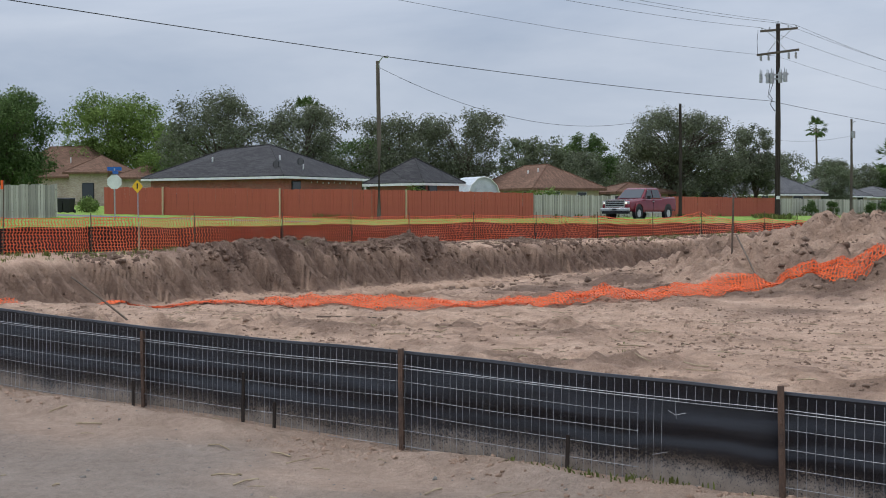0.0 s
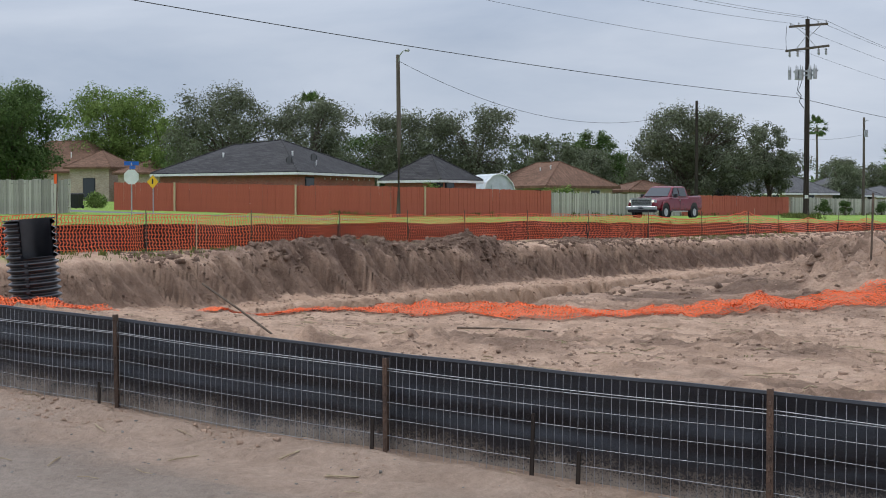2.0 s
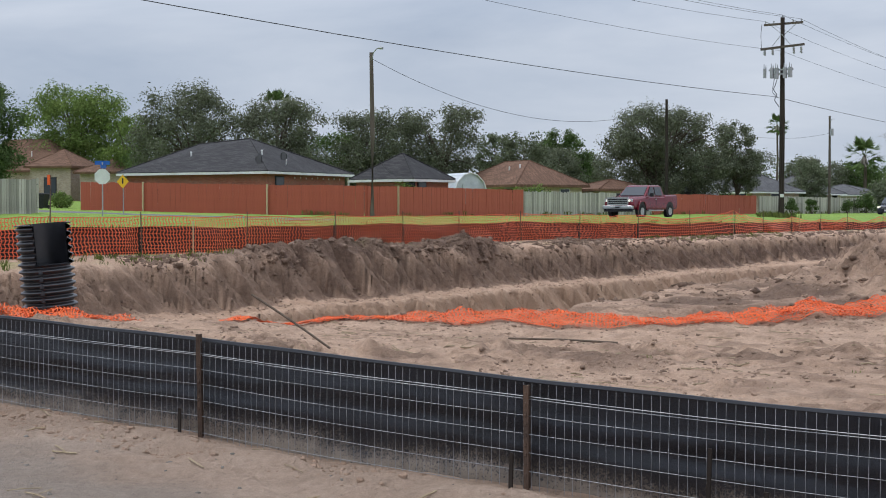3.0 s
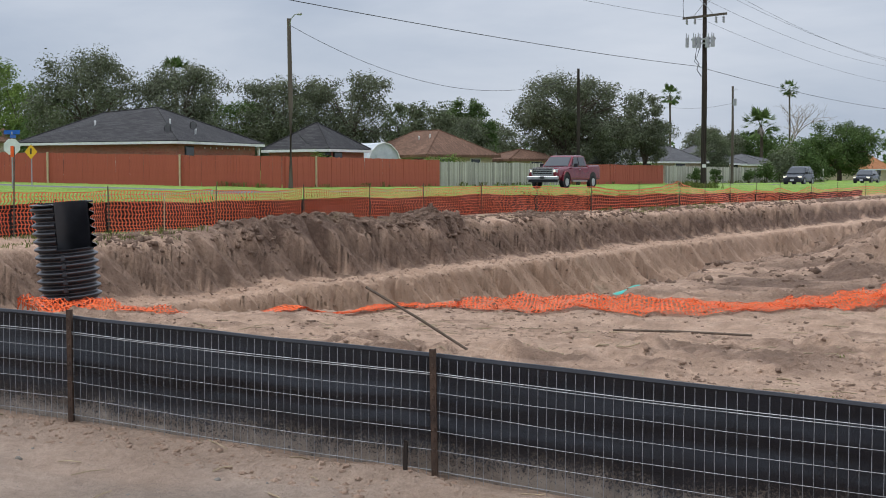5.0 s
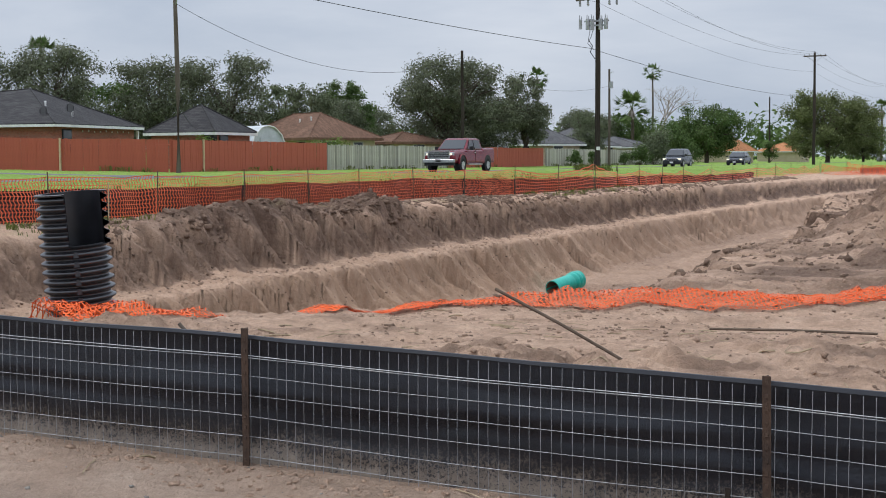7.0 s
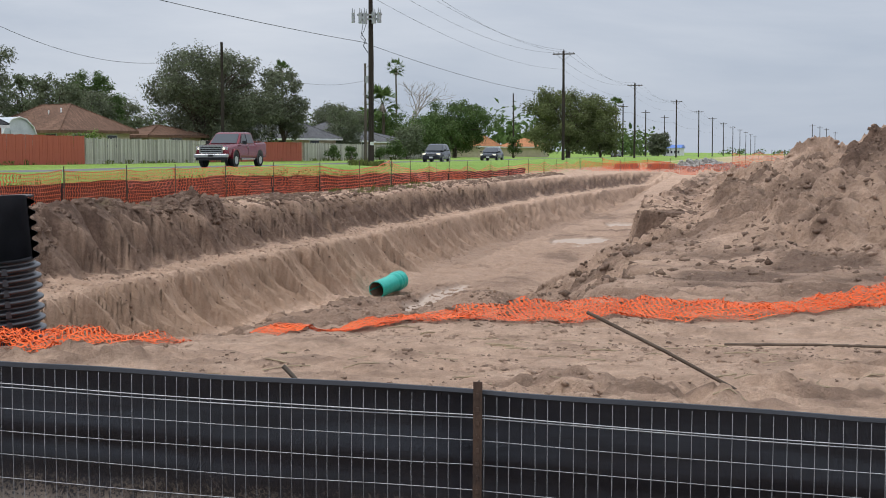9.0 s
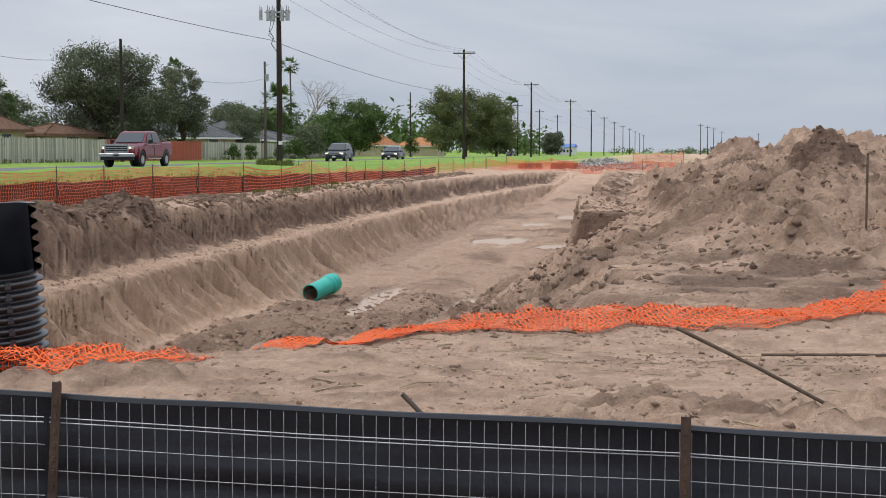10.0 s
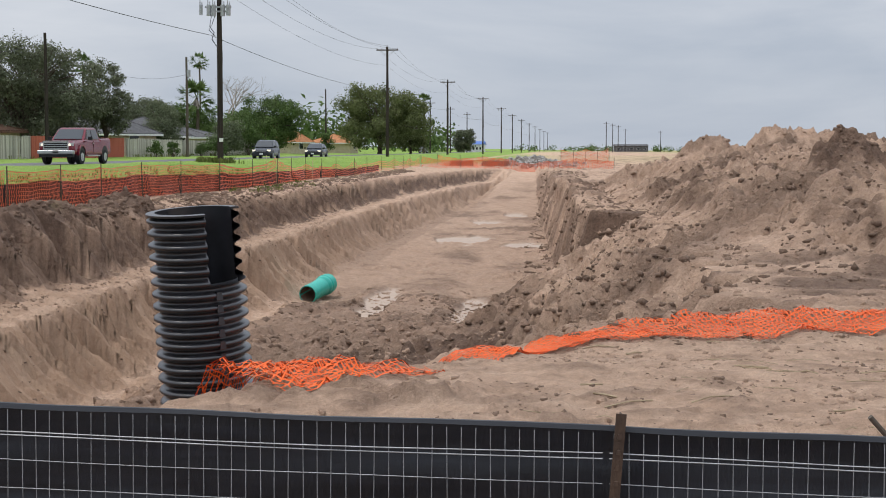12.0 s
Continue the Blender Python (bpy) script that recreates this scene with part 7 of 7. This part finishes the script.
# ---- soil clods, stones, straw, grass ----
_ico = bmesh.new()
bmesh.ops.create_cube(_ico, size=1.25)
_ico.verts.index_update()
CHUNK_V = [v.co.copy() for v in _ico.verts]
CHUNK_F = [tuple(v.index for v in f.verts) for f in _ico.faces]
_ico.free()


def scatter(name, label, category, mat, seed, spots):
    """spots: (how many, x0, x1, y0, y1, least, most, patchiness)."""
    rng = np.random.default_rng(seed)
    shape, faces = np.array([tuple(v) for v in CHUNK_V]), np.array(CHUNK_F)
    out = []
    for count, x0, x1, y0, y1, lo, hi, patchy in spots:
        x, y = rng.uniform(x0, x1, count * 6), rng.uniform(y0, y1, count * 6)
        if patchy:
            keep = vnoise(x * 0.7, y * 0.8, seed) * 0.7 + vnoise(x * 2.1, y * 2.1, seed + 1) * 0.5 > patchy - 1 + rng.random(len(x)) * 0.6
            x, y = x[keep], y[keep]
        x, y = x[:count], y[:count]
        n = len(x)
        s = lo + (hi - lo) * rng.random(n) ** 3
        v = shape[None] * rng.uniform(0.55, 1.2, (n, len(shape), 1)) * s[:, None, None]
        v = np.einsum("nil,nkl->nki", turns(rng, n), v) * rng.uniform((0.7, 0.7, 0.55), (1.4, 1.3, 0.95), (n, 3))[:, None, :]
        out.append(v + np.stack([x, y, gz_all(x, y) - s * 0.12], -1)[:, None, :])
    return tagged(new(name, many(name, np.concatenate(out), faces, mat)), label, category, kind="stuff")


scatter("soil_clods", "scattered dry tan soil clods", "soil clods", M_CLOD, 301, [(9000, 1.0, 15.5, 4.0, 14.5, 0.006, 0.045, 0.6), (4000, 5, 16, 15, 40, 0.014, 0.07, 0.3), (4000, -2.8, 4.5, 11, 34, 0.015, 0.09, 0.35), (2000, 4, 15, 38, 56, 0.03, 0.14, 0.3), (1800, 2, 18, 2.9, 3.42, 0.006, 0.032, 0.5), (1200, -4.9, -4.2, 9, 45, 0.02, 0.06, 0)])
scatter("clay_clods", "scattered dark clay clods", "soil clods", M_CLAYCLOD, 303, [(5500, 1.5, 16, 4.3, 15, 0.006, 0.032, 0.85), (9000, 3, 15, 15, 38, 0.014, 0.085, 0.4), (3500, -6.8, -5.6, 16, 38, 0.02, 0.11, 0.3), (2500, -6.6, -5.6, 38, 85, 0.03, 0.13, 0.3), (4000, -2.8, 5, 11, 30, 0.015, 0.10, 0.4), (3000, -5.6, -4.7, 9, 60, 0.012, 0.05, 0), (1200, -4.3, -3.0, 9, 60, 0.012, 0.04, 0), (1400, 2.0, 4.8, 31, 90, 0.03, 0.15, 0)])
scatter("gravel", "small stones on the dirt drive", "gravel", plain("grey_gravel", (0.12, 0.105, 0.09), (0.30, 0.27, 0.235), 9, 0.9, 0, 0.2, 90), 305, [(1500, -1, 19, -1.2, 3.3, 0.004, 0.018, 0), (60, 0, 18, 0.0, 3.2, 0.012, 0.03, 0)])

g = Geo()
rnd = random.Random(311)
for _ in range(420):
    if rnd.random() < 0.35:
        x, y, l = rnd.uniform(2, 18), rnd.uniform(0.5, 3.3), rnd.uniform(0.05, 0.22)
    else:
        x, y, l = rnd.uniform(3, 15), rnd.uniform(4.5, 13), rnd.uniform(0.06, 0.35)
    a = rnd.uniform(-0.5, 0.5) + (0 if rnd.random() < 0.7 else 1.5)
    dx, dy = l / 2 * math.cos(a), l / 2 * math.sin(a)
    g.tube([(x - dx, y - dy, gz(x - dx, y - dy) + 0.008), (x, y, gz(x, y) + 0.014), (x + dx, y + dy, gz(x + dx, y + dy) + 0.008)], rnd.uniform(0.0025, 0.006), 4)
solo("straw_and_twigs", g, plain("dry_straw", (0.22, 0.165, 0.10), (0.46, 0.37, 0.24), 9, 0.9, 0, 0.2, 60), "dry straw and twigs lying on the soil", "straw", kind="stuff")

g = Geo()
rnd = random.Random(313)


def tuft(x, y, h, k, spread):
    z = gz(x, y)
    for _ in range(k):
        bx, by = x + rnd.gauss(0, spread), y + rnd.gauss(0, spread)
        a, t = rnd.uniform(0, 6.28), rnd.uniform(0.1, 0.6) * h
        w = h * 0.05 + 0.004
        n = Vector((-math.sin(a), math.cos(a), 0)) * w
        b = Vector((bx, by, z - 0.01))
        m = b + Vector((math.cos(a) * t * 0.4, math.sin(a) * t * 0.4, h * 0.6))
        e = b + Vector((math.cos(a) * t, math.sin(a) * t, h * rnd.uniform(0.7, 1.0)))
        g.add([b - n, b + n, m + n * 0.7, e, m - n * 0.7], [(0, 1, 2, 3, 4)])


for _ in range(1500):
    y = 8 + 52 * rnd.random() ** 1.4
    x = -7.6 - abs(rnd.gauss(0, 2.6))
    tuft(x, y, rnd.uniform(0.06, 0.2), 5, 0.08)
for _ in range(240):
    y = rnd.choice((rnd.uniform(9, 19), rnd.uniform(40, 52)))
    tuft(rnd.uniform(-6.9, -5.9), y, rnd.uniform(0.05, 0.16), 6, 0.05)
for _ in range(26):
    tuft(rnd.gauss(14.6, 0.4), rnd.gauss(3.3, 0.06), rnd.uniform(0.03, 0.07), 4, 0.03)
for _ in range(16):
    tuft(rnd.uniform(9, 14), rnd.uniform(4.6, 8), rnd.uniform(0.02, 0.05), 4, 0.03)
for _ in range(260):
    x, y = rnd.choice(((-36.2, rnd.uniform(64, 120)), (-35.0, rnd.uniform(122, 178)), (-16 + rnd.gauss(0, 0.5), 76.5 + rnd.gauss(0, 0.6)), (rnd.uniform(-57, -37), 62.3)))
    tuft(x, y, rnd.uniform(0.15, 0.45), 7, 0.12)
solo("grass_tufts", g, M_DRYGRASS, "patchy short green and dry grass", "grass", kind="stuff")
